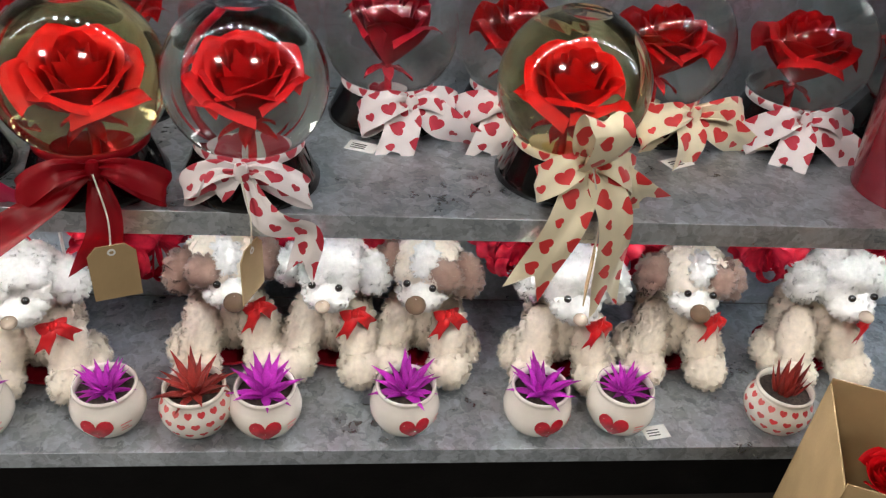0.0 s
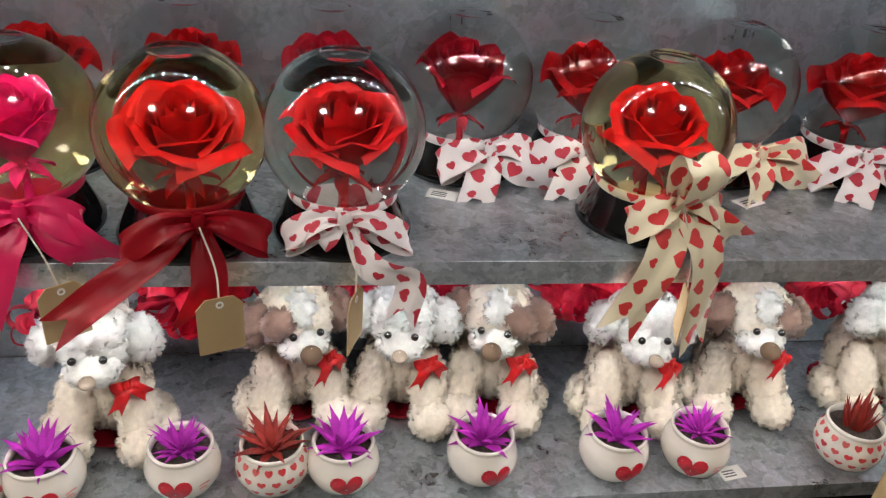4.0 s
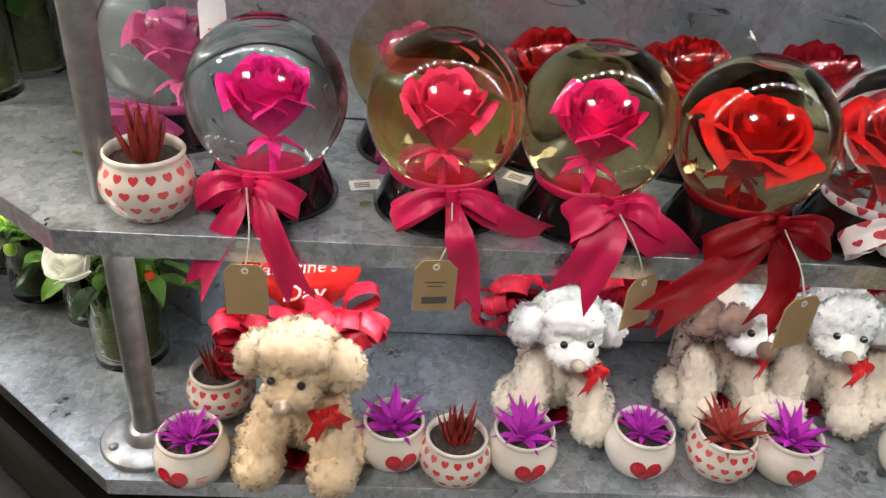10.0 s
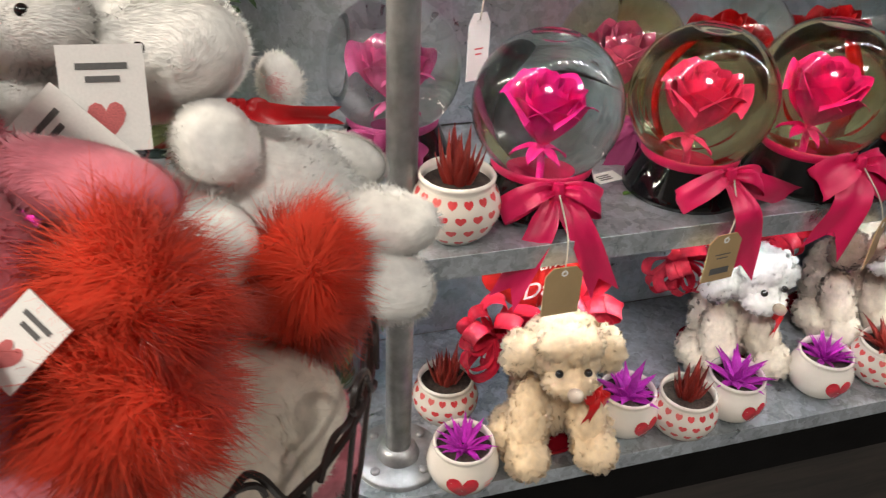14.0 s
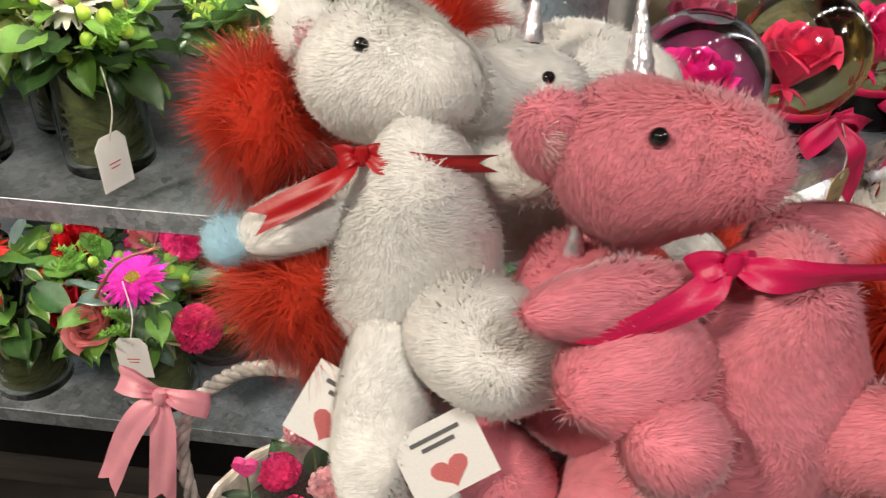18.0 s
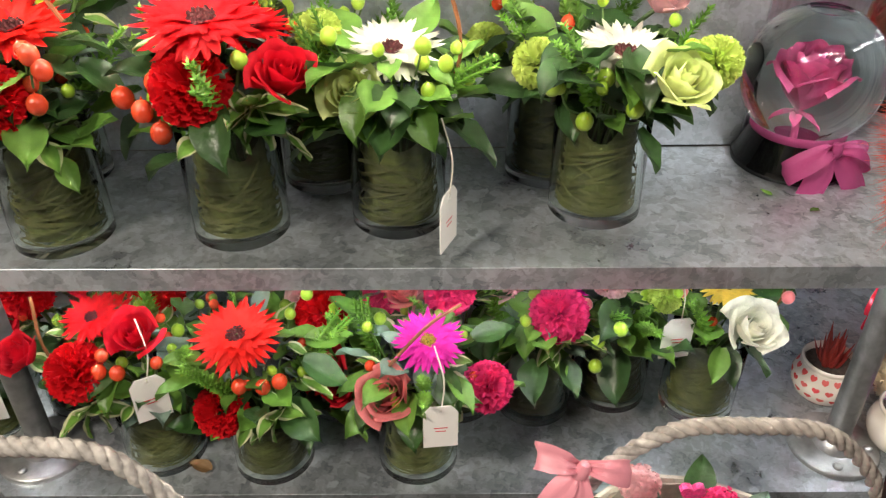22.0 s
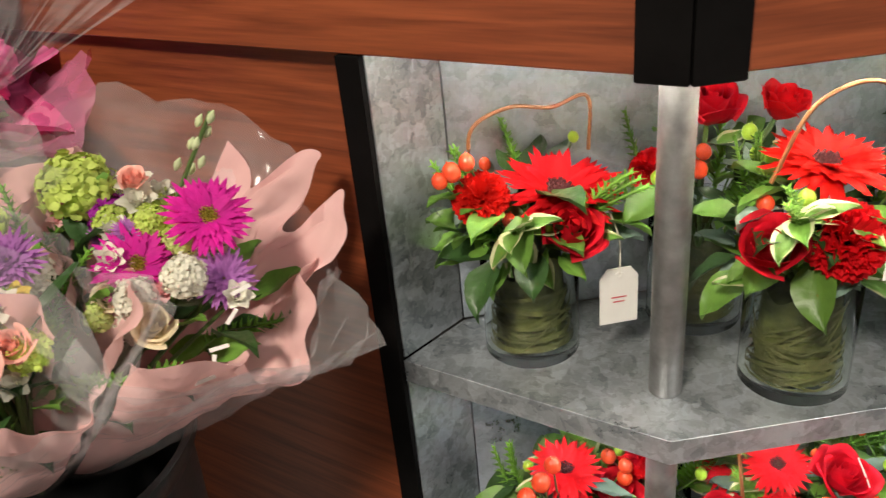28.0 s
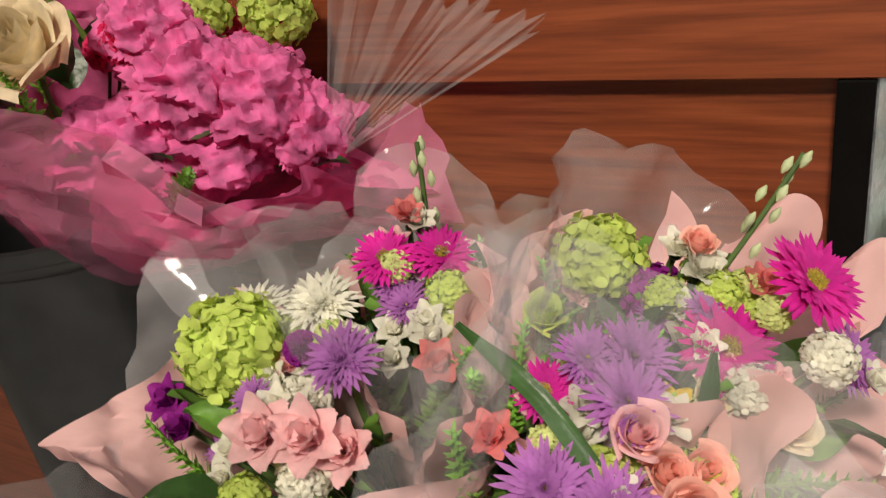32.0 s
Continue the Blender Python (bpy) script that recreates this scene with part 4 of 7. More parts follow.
# ---- succulent pots ----
prof = [(0.0215, 0.0), (0.0245, 0.001), (0.0325, 0.010), (0.0372, 0.022), (0.0375, 0.031), (0.0345, 0.041), (0.0305, 0.0475), (0.0300, 0.0500), (0.0318, 0.0525), (0.0318, 0.0545), (0.0300, 0.0560), (0.0282, 0.0545), (0.0278, 0.050), (0.0285, 0.044)]
v_, f_, uv_ = turned(prof, 40, True)
MESH["pot_plain"] = data("pot", v_, f_, "cream_glaze")
uvh = [(u, (prof[j // 40][1]) / 0.0485) for j, (u, w) in enumerate(uv_)]
MESH["pot_hearts"] = data("pot", v_, f_, None, True, uvh, ["heart_print", "cream_glaze"], [1 if (i // 40 >= 6 or i // 40 < 1) else 0 for i in range(len(f_))])
v_, f_, _ = turned([(0.0286, 0.046), (0.02, 0.0475), (0.01, 0.0485), (0.0005, 0.049)], 24, False)
MESH["soil"] = data("soil", v_, f_, "soil")


def pot_radius(z):
    for (r0, z0), (r1, z1) in zip(prof, prof[1:]):
        if z0 <= z <= z1:
            return r0 + (r1 - r0) * (z - z0) / max(1e-6, z1 - z0)
    return 0.0375


def heart_decal():
    o = heart_outline(0.034, 26)
    pts = [(0, 0.0250)] + [(x, 0.0250 + y) for x, y in o]
    mid = [(x * 0.5, 0.0250 + y * 0.5) for x, y in o]
    v = []
    for x, z in pts + mid:
        r = pot_radius(z) + 0.0006
        a = x / r
        v.append((r * math.sin(a), -r * math.cos(a), z))
    n = len(o)
    f = [(0, 1 + n + i, 1 + n + (i + 1) % n) for i in range(n)] + [(1 + n + i, 1 + i, 1 + (i + 1) % n, 1 + n + (i + 1) % n) for i in range(n)]
    return data("heart", v, f, "heart_glaze")


MESH["heart"] = heart_decal()


def spike_leaf(mat, slim, bend):
    """One thick pointed leaf of length 1, with cross ridges."""
    v, nv = [], 9
    for j in range(nv):
        s = j / (nv - 1)
        w = slim * (1 - s) ** 0.7 * (0.75 + 0.6 * math.sin(math.pi * min(1, s + 0.15))) / 1.2 * (1.08 if j % 2 else 0.94) + 0.008
        for c, d in ((-1, 0), (-0.45, 0.55), (0.45, 0.55), (1, 0), (0, -0.5)):
            v.append((c * w / 2, bend * s * s + d * w * 0.5, s))
    return data("leaf", v, grid_faces(5, nv, True), mat)


def spiky(mat, n, length, width, spread, seed):
    """Places for a rosette of thick pointed leaves."""
    out, rg = [], random.Random(seed)
    key = (mat, round(width / length, 2), spread > 0.7)
    if key not in MESH:
        MESH[key] = spike_leaf(mat, width / length, 0.25 if spread > 0.7 else -0.1)
    for k in range(n):
        t = (k + 0.5) / n
        lean = spread * (0.12 + 0.88 * t) + rg.uniform(-0.08, 0.08)
        ln = length * rg.uniform(0.8, 1.12) * (0.85 + 0.2 * math.sin(math.pi * t))
        out.append((MESH[key], Matrix.Rotation(k * 2.4 + rg.uniform(-0.2, 0.2), 4, "Z") @ Matrix.Translation((0, 0.003 + 0.007 * t, 0)) @ Matrix.Rotation(-lean, 4, "X") @ Matrix.Scale(ln, 4)))
    return out


SUCC = {"star_purple": [spiky("purple_leaf", 21, 0.034, 0.0125, 1.15, s) for s in (1, 2, 3)], "dense_purple": [spiky("purple_leaf", 38, 0.027, 0.008, 1.15, s) for s in (4, 5)],
        "star_red": [spiky("red_leaf", 24, 0.040, 0.0115, 1.2, s) for s in (6, 7)], "tall_red": [spiky("red_leaf", 22, 0.044, 0.0095, 0.52, s) for s in (8, 9)]}


def potted(x, y, z, plain, plant, k, yaw=0.0, scale=1.0):
    col = "bright purple" if "purple" in plant else "dark red"
    p = thing("potted_succulent", pose(x, y, z + 0.0004, 0, 0, yaw) @ Matrix.Scale(scale, 4), ("cream ceramic pot with one red heart" if plain else "cream pot printed with rows of small hearts") + f" and {col} succulent", "potted plant", "succulent pots")
    pot = part("pot", MESH["pot_plain" if plain else "pot_hearts"], p)
    part("soil", MESH["soil"], p)
    for me, m in SUCC[plant][k % len(SUCC[plant])]:
        part("leaf", me, p, Matrix.Translation((0, 0, 0.0465)) @ m)
    if plain:
        part("heart", MESH["heart"], pot, None, "painted red heart")
        for j in range(3):
            vv, r = [], 0.0378
            for a, zz in ((0.62, 0.0275 - 0.004 * j), (0.92 - 0.1 * (j == 1), 0.0275 - 0.004 * j), (0.92 - 0.1 * (j == 1), 0.0290 - 0.004 * j), (0.62, 0.0290 - 0.004 * j)):
                r = pot_radius(zz) + 0.0007
                vv.append((r * math.sin(a), -r * math.cos(a), zz))
            part("print_bar", data("print_bar", vv, [(0, 1, 2, 3)], "petal_dusty", False), pot)


for k, (x, y, plain, plant, yaw) in enumerate(((-0.692, 0.548, 1, "dense_purple", -18), (-0.683, 0.640, 0, "tall_red", 0), (-0.501, 0.576, 1, "star_purple", 14), (-0.440, 0.557, 0, "tall_red", 0), (-0.373, 0.568, 1, "star_purple", 8),
        (-0.251, 0.576, 1, "dense_purple", -4), (-0.167, 0.574, 0, "star_red", 20), (-0.099, 0.573, 1, "star_purple", 4), (0.040, 0.575, 1, "star_purple", 14), (0.178, 0.573, 1, "star_purple", 10), (0.268, 0.574, 1, "dense_purple", -28), (0.443, 0.572, 0, "tall_red", 0))):
    potted(x, y, LO, plain, plant, k, yaw, 0.955)
potted(-0.706, 0.572, UP, 0, "tall_red", 0, 0, 0.99)

# ---- plush puppies ----
for nm, c in (("plush_cream", (0.88, 0.79, 0.67)), ("plush_tan", (0.86, 0.68, 0.46)), ("plush_brown", (0.33, 0.21, 0.165)), ("plush_white", (0.90, 0.885, 0.85)), ("plush_pink", (0.80, 0.26, 0.32)), ("plush_red", (0.52, 0.02, 0.01)), ("plush_blue", (0.42, 0.66, 0.78))):
    surf(nm, c, 0.95, vary=0.09, scale=170, bump=0.0, rnd=0.04, sheen=0.3, spec=0.05)
surf("eye_black", (0.006, 0.005, 0.005), 0.08, vary=0.1, bump=0.0, coat=1.0)
surf("nose_brown", (0.14, 0.085, 0.05), 0.6, vary=0.2)
surf("nose_tan", (0.38, 0.30, 0.235), 0.8, vary=0.2)


def swirl(p, k, off):
    """A smooth field of random-looking values in -1..1, wave length about 6 / k."""
    x, y, z = p[:, 0] * k + off, p[:, 1] * k + off * 1.7, p[:, 2] * k + off * 0.6
    return (np.sin(x + 1.7 * np.sin(y * 0.9 + 0.5)) + np.sin(y + 1.5 * np.sin(z * 1.1 + 1.3)) + np.sin(z + 1.6 * np.sin(x * 0.8 + 2.1))) / 3


def ball_dirs(n, rs, jit=0.35):
    k = np.arange(n)
    z = 1 - 2 * (k + 0.5) / n
    q = k * 2.39996 + rs.uniform(-jit, jit, n)
    s = np.sqrt(np.maximum(0, 1 - z * z))
    return np.stack([s * np.cos(q), s * np.sin(q), z], 1)


def unit_rows(a):
    return a / np.maximum(1e-9, np.linalg.norm(a, axis=1, keepdims=True))


def lump_table(blobs, nu=96, nv=64):
    """Radius by direction of several overlapping ellipsoids (centre, radii) seen from the origin, with the creases between them smoothed."""
    e, q = np.meshgrid(np.pi * np.arange(nv + 1) / nv, 2 * np.pi * np.arange(nu) / nu, indexing="ij")
    d = np.stack([np.sin(e) * np.cos(q), np.sin(e) * np.sin(q), np.cos(e)], 2)
    r = np.zeros(d.shape[:2])
    for c, ax in blobs:
        c, ax = np.array(c), np.array(ax)
        A, B, C = (d * d / ax ** 2).sum(2), -2 * (d * c / ax ** 2).sum(2), (c * c / ax ** 2).sum() - 1
        disc = B * B - 4 * A * C
        r = np.maximum(r, np.where(disc > 0, (-B + np.sqrt(np.maximum(disc, 0))) / (2 * A), 0))
    for _ in range(10):
        up, dn = np.concatenate([r[:1], r[:-1]]), np.concatenate([r[1:], r[-1:]])
        r = 0.4 * r + 0.15 * (np.roll(r, 1, 1) + np.roll(r, -1, 1) + up + dn)
    r[0], r[-1] = r[0].mean(), r[-1].mean()
    return r


def lump_radius(r, d):
    nv, nu = r.shape[0] - 1, r.shape[1]
    y = np.arccos(np.clip(d[:, 2], -1, 1)) / np.pi * nv
    x = (np.arctan2(d[:, 1], d[:, 0]) / (2 * np.pi) % 1.0) * nu
    j, i = np.minimum(y.astype(int), nv - 1), x.astype(int) % nu
    fy, fx, i2 = y - j, x - np.floor(x), (i + 1) % nu
    return (r[j, i] * (1 - fx) + r[j, i2] * fx) * (1 - fy) + (r[j + 1, i] * (1 - fx) + r[j + 1, i2] * fx) * fy


def fuzzy(name, mat, radii, tufts, length, seed, clump=0.10, freq=75, width=0.0004, n=(44, 28), sag=0.3, lift=0.5, taper=0.0, blobs=None):
    """A plush lump: a slightly uneven ellipsoid, narrower to its top by taper, covered with fine short pile that lies in one sweep."""
    rs = np.random.RandomState(seed)
    ax = np.array(radii)
    off, K = seed * 2.31, freq * 3.2
    nu, nv = n
    table = lump_table(blobs) if blobs else None

    def facing(d):
        a = unit_rows(np.cross(d, np.array([0.31, 0.17, 0.93])))
        b = np.cross(d, a)
        k = 0.03
        u = at(unit_rows(d + a * k)) - at(unit_rows(d - a * k))
        w = at(unit_rows(d + b * k)) - at(unit_rows(d - b * k))
        m = unit_rows(np.cross(u, w))
        return m * np.sign((m * d).sum(1, keepdims=True))

    def at(d):
        p = d * ax if table is None else d * lump_radius(table, d)[:, None]
        p = p * np.stack([1 - taper * d[:, 2], 1 - taper * d[:, 2], np.ones(len(d))], 1)
        return p * (1 + clump * swirl(p, K, off) + clump * 0.45 * swirl(p, K * 2.2, off + 3))[:, None]

    e, q = np.meshgrid(np.pi * np.arange(nv + 1) / nv, 2 * np.pi * np.arange(nu) / nu, indexing="ij")
    sd = np.stack([np.sin(e) * np.cos(q), np.sin(e) * np.sin(q), -np.cos(e)], 2).reshape(-1, 3)
    shell, sn = at(sd), facing(sd)
    d = ball_dirs(tufts, rs)
    p, nr = at(d), facing(d)
    fld = np.stack([swirl(p, K * 1.7, off + 7 * c) for c in (1, 2, 3)], 1) * 1.5 + rs.normal(0, 0.28, p.shape) + np.array([0, 0, -sag])
    fld -= nr * (fld * nr).sum(1, keepdims=True)
    way = unit_rows(nr * lift + fld)
    side = unit_rows(np.cross(way, nr)) * width * rs.uniform(0.7, 1.3, (tufts, 1))
    L = length * rs.uniform(0.6, 1.25, (tufts, 1))
    b = p - nr * 0.0003
    hair = np.stack([b - side, b + side, p + way * L], 1).reshape(-1, 3)
    hn = unit_rows(nr + 0.22 * way + rs.normal(0, 0.06, nr.shape))
    m = len(shell)
    faces = grid_faces(nu, nv + 1, True) + [(m + 3 * i, m + 3 * i + 1, m + 3 * i + 2) for i in range(tufts)]
    return data(name, np.concatenate([shell, hair]).tolist(), faces, mat, True, normals=np.concatenate([sn, np.repeat(hn, 3, 0)]).tolist())


def curly(name, mat, radii, tufts, length, seed, lock=0.0085, lump=0.0026, width=0.00036, n=(48, 32)):
    """A fleecy lump: an ellipsoid raised into little rounded locks, each covered with hairs that bend together to the lock's tip."""
    rs = np.random.RandomState(seed)
    ax = np.array(radii)
    area = 4 * np.pi * ((ax[0] * ax[1]) ** 1.6 / 3 + (ax[0] * ax[2]) ** 1.6 / 3 + (ax[1] * ax[2]) ** 1.6 / 3) ** (1 / 1.6)
    nl = max(12, int(area / lock ** 2))
    cd = unit_rows(ball_dirs(nl, rs) + rs.normal(0, 0.5 / math.sqrt(nl), (nl, 3)))
    cp, cn = cd * ax, unit_rows(cd / ax)
    tan = rs.normal(0, 1, (nl, 3)) + np.array([0, 0, -0.4])
    tan -= cn * (tan * cn).sum(1, keepdims=True)
    tip = cp + cn * (lump + length * rs.uniform(0.35, 0.75, (nl, 1))) + unit_rows(tan) * length * rs.uniform(0.3, 0.9, (nl, 1))

    def at(d):
        p = d * ax
        gap = ((p[:, None, :] - cp[None]) ** 2).sum(2)
        near = gap.argmin(1)
        h = lump * (1 - np.minimum(1.0, gap.min(1) / (0.75 * lock) ** 2))
        return p + unit_rows(d / ax) * h[:, None], near

    nu, nv = n
    e, q = np.meshgrid(np.pi * np.arange(nv + 1) / nv, 2 * np.pi * np.arange(nu) / nu, indexing="ij")
    sd = np.stack([np.sin(e) * np.cos(q), np.sin(e) * np.sin(q), -np.cos(e)], 2).reshape(-1, 3)
    shell, near = at(sd)
    sn = unit_rows(unit_rows(sd / ax) + 60 * (shell - cp[near]) * 0.6)
    d = ball_dirs(tufts, rs)
    p, near = at(d)
    nr = unit_rows(d / ax)
    L = length * rs.uniform(0.6, 1.2, (tufts, 1))
    end = p + nr * L * 0.35 + 0.58 * (tip[near] - p - nr * L * 0.35) + rs.normal(0, 0.14, p.shape) * L
    mid = (p + end) / 2 + nr * L * 0.22
    side = unit_rows(np.cross(end - p, nr)) * width * rs.uniform(0.7, 1.3, (tufts, 1))
    b = p - nr * 0.0006
    hair = np.stack([b - side, b + side, mid + side * 0.8, mid - side * 0.8, end], 1).reshape(-1, 3)
    hn = unit_rows(nr + 12 * (p - cp[near]) + rs.normal(0, 0.05, nr.shape))
    m = len(shell)
    faces = grid_faces(nu, nv + 1, True)
    for i in range(tufts):
        k = m + 5 * i
        faces += [(k, k + 1, k + 2, k + 3), (k + 3, k + 2, k + 4)]
    return data(name, np.concatenate([shell, hair]).tolist(), faces, mat, True, normals=np.concatenate([sn, np.repeat(hn, 5, 0)]).tolist())


FUZZ = {}


def fz(name, mat, radii, tufts, length, seed, **kw):
    key = (name, mat, radii, tuple(sorted(kw.items())))
    if key not in FUZZ:
        FUZZ[key] = fuzzy(name, mat, radii, tufts, length, seed, **kw)
    return FUZZ[key]


def cz(name, mat, radii, tufts, length, seed, **kw):
    key = ("curly", name, mat, radii)
    if key not in FUZZ:
        FUZZ[key] = curly(name, mat, radii, int(tufts * 1.4), length, seed, **kw)
    return FUZZ[key]


MESH["eye"] = ball_mesh("eye", "eye_black", 0.0042, 14)
MESH["nose_b"] = ball_mesh("nose", "nose_brown", 0.0112, 16, 0.85)
MESH["nose_t"] = ball_mesh("nose", "nose_tan", 0.0080, 16, 0.75)
MESH["neck_bow"] = bow(0.017, 0.015, [[(0, 0, 0), (-0.008, -0.008, -0.012), (-0.016, -0.008, -0.028)], [(0, 0, 0), (0.012, -0.008, -0.008), (0.022, -0.004, -0.022)]], "red_neck", 4)


def puppy(x, y, yaw, kind, head_yaw=0.0, scale=1.0, spread=1.0, group="plush puppies"):
    fur = {"white": "plush_cream", "patch": "plush_cream", "tan": "plush_tan"}[kind]
    face = {"white": "plush_white", "patch": "plush_white", "tan": "plush_tan"}[kind]
    ear = {"white": "plush_white", "patch": "plush_brown", "tan": "plush_tan"}[kind]
    lab = {"white": "fluffy cream plush puppy with a red neck bow, sitting", "patch": "fluffy cream plush puppy with brown ears and red bow, sitting", "tan": "fluffy tan plush puppy with a red neck bow, sitting"}[kind]
    p = thing("plush_puppy", pose(x, y, LO + 0.001, 0, 0, yaw) @ Matrix.Scale(scale, 4), lab, "plush toy", group)
    T, RX, RY, RZ = Matrix.Translation, lambda a: Matrix.Rotation(a, 4, "X"), lambda a: Matrix.Rotation(a, 4, "Y"), lambda a: Matrix.Rotation(a, 4, "Z")
    part("body", cz("body", fur, (0.038, 0.036, 0.058), 5600, 0.0070, 1), p, T((0, 0.012, 0.060)))
    for s in (-1, 1):
        part("front_leg", cz("front_leg", fur, (0.0195, 0.0195, 0.046), 3200, 0.0060, 2), p, T((s * 0.031, -0.026, 0.050)) @ RX(-0.45) @ RY(s * -0.16))
        part("front_paw", cz("front_paw", fur, (0.0215, 0.025, 0.020), 2600, 0.0060, 3), p, T((s * 0.037 * spread, -0.048, 0.023)))
        part("hind_leg", cz("hind_leg", fur, (0.021, 0.030, 0.020), 2600, 0.0065, 4), p, T((s * 0.043 * spread, -0.008, 0.023)) @ RZ(s * 0.45))
    H = T((0, -0.014, 0.138)) @ RZ(head_yaw) @ RX(0.15)
    head = part("head", cz("head", face if kind != "patch" else "plush_cream", (0.039, 0.035, 0.033), 5600, 0.0058, 5), p, H)
    part("muzzle", cz("muzzle", face, (0.025, 0.022, 0.0165), 2600, 0.0050, 6, lock=0.006, lump=0.0015), head, T((0, -0.031, -0.012)))
    part("brow", cz("brow", face, (0.013 if kind == "patch" else 0.031, 0.018, 0.018), 2000, 0.0065, 7), head, T((0, -0.016, 0.020)))
    for s in (-1, 1):
        part("ear", cz("ear", ear, (0.0155, 0.0195, 0.0235), 3000, 0.0062, 8), head, T((s * 0.043, -0.003, -0.003)) @ RY(s * -0.38))
        part("eye", MESH["eye"], head, T((s * 0.0140, -0.0420, 0.0075)))
    part("nose", MESH["nose_b" if kind == "patch" else "nose_t"], head, T((0, -0.0590, -0.005)))
    if kind == "patch":
        part("eye_patch", cz("eye_patch", "plush_brown", (0.016, 0.012, 0.017), 1300, 0.0060, 9), head, T((0.024 * (1 if head_yaw < 0 else -1), -0.024, 0.011)))
    part("neck_bow", MESH["neck_bow"], p, T((0.028, -0.044, 0.098)) @ RZ(0.5) @ Matrix.Scale(0.85, 4), "red satin neck bow")
    v, f, _ = turned([(0.040, 0.0), (0.044, 0.001), (0.047, 0.006), (0.044, 0.007), (0.04, 0.003)], 24, True)
    part("cup", data("cup", v, f, "tin_red"), p, T((0, 0.012, -0.0005)), "dark red round plastic dish")
    return p


PUP = [(-0.588, 0.582, -6, "tan", -0.08, 0.97), (-0.331, 0.654, 2, "white", 0.02, 0.95), (-0.148, 0.684, 10, "patch", 0.12, 0.96), (-0.034, 0.682, -8, "white", -0.02, 0.95), (0.066, 0.684, -12, "patch", -0.08, 0.95), (0.216, 0.666, -2, "white", -0.02, 0.96), (0.350, 0.678, -4, "patch", -0.04, 0.95), (0.516, 0.674, 6, "white", 0.02, 0.97)]
for q in PUP:
    puppy(*q)

# ---- heart balloons with pull bows behind the puppies ----
def balloon_mesh(w, mat):
    n, rings = 40, 7
    o = heart_outline(1.0, n)
    v, u = [], []
    for side in (-1, 1):
        for j in range(rings):
            t = j / (rings - 1)
            for i, (x, z) in enumerate(o):
                k = t
                rip = 1 + (0.03 * math.sin(i * 5) if j == rings - 1 else 0)
                d = 0.16 * (1 - t ** 2.2)
                v.append((x * k * w * rip, side * d * w * (0.8 + 0.04 * math.sin(i * 4)), (z * k * rip) * w))
                u.append((x * k, z * k))
    f = grid_faces(n, rings, True)
    m = n * rings
    g = [tuple(reversed([a + m for a in q])) for q in grid_faces(n, rings, True)]
    return data("balloon", v, f + g, mat, True, u)


def pull_bow(seed):
    """The loops of a pull bow."""
    out, rg = [], random.Random(seed)
    for k in range(16):
        P = Pile()
        a, e = k * 2.4, rg.uniform(-0.2, 1.2)
        d = Vector((math.cos(a) * math.cos(e), -math.sin(e) * 0.8 - 0.15, math.sin(a) * math.cos(e)))
        r = rg.uniform(0.036, 0.052)
        s = d.cross(Vector((0, 1, 0.3))).normalized()
        add_band(P, [(0, 0, 0), d * r * 0.6 + s * r * 0.30, d * r + s * r * 0.05, d * r * 0.85 - s * r * 0.25, d * r * 0.3 - s * 0.1 * r, (0, 0, 0)], 0.017, d.cross(s), 4)
        out.append(P.mesh("ribbon_loop", "pull_ribbon"))
    return out


BALL = {"red_foil": balloon_mesh(0.115, "red_foil"), "white_foil": balloon_mesh(0.115, "white_foil")}
PULL = [pull_bow(3), pull_bow(8)]


def balloon(x, y, foil, k, z=0.862, yaw=0.0, script=False, bow_side=1):
    b = thing("heart_balloon", pose(x, y, LO, 0, 0, yaw), "red foil heart balloon on a stick with glossy red pull bow" if foil == "red_foil" else "white foil balloon with printed hearts and glossy red pull bow", "balloon", "heart balloons behind the puppies")
    bl = part("balloon", BALL[foil], b, Matrix.Translation((0, 0, z - LO)))
    v, f = tube([(0, 0, 0.001), (0, 0, 0.09), (0, 0, z - LO - 0.045)], 0.002, 6)
    part("stick", data("stick", v, f, "card_white"), b)
    for m, n in ((Matrix.Translation((0.058 if k else 0.040, -0.016, 0.135)) @ Matrix.Rotation(k, 4, "Y"), k % 2), (Matrix.Translation((-0.062 if k else -0.044, -0.016, 0.118 if bow_side < 0 else 0.135)) @ Matrix.Rotation(k + 2, 4, "Y"), (k + 1) % 2)):
        for me in PULL[n]:
            part("ribbon_loop", me, b, m)
    if script:
        for txt, sz, dx, dz in (("Valentine's", 0.019, -0.046, 0.012), ("Day", 0.026, -0.018, -0.016)):
            c = bpy.data.curves.new("lettering", "FONT")
            c.body, c.size, c.extrude, c.shear = txt, sz, 0.0003, 0.25
            c.materials.append(MATS["card_white"])
            t_ = new("lettering", c)
            t_.parent = bl
            t_.matrix_local = Matrix.Translation((dx, -0.0155, dz)) @ Matrix.Rotation(math.pi / 2, 4, "X") @ Matrix.Rotation(0.12, 4, "Z")


for k, (px, py, *_r) in enumerate(PUP):
    balloon(px + (-0.008, 0.01, -0.02, 0.02, 0.03, 0.02, 0.05, 0.05)[k], min(0.752, py + 0.068) if k else py + 0.056, "red_foil" if k in (0, 1, 3, 5, 7) else "white_foil", k, 0.812 if k == 0 else 0.838, 0, k in (0, 7), -1 if k in (0, 1, 2) else 1)

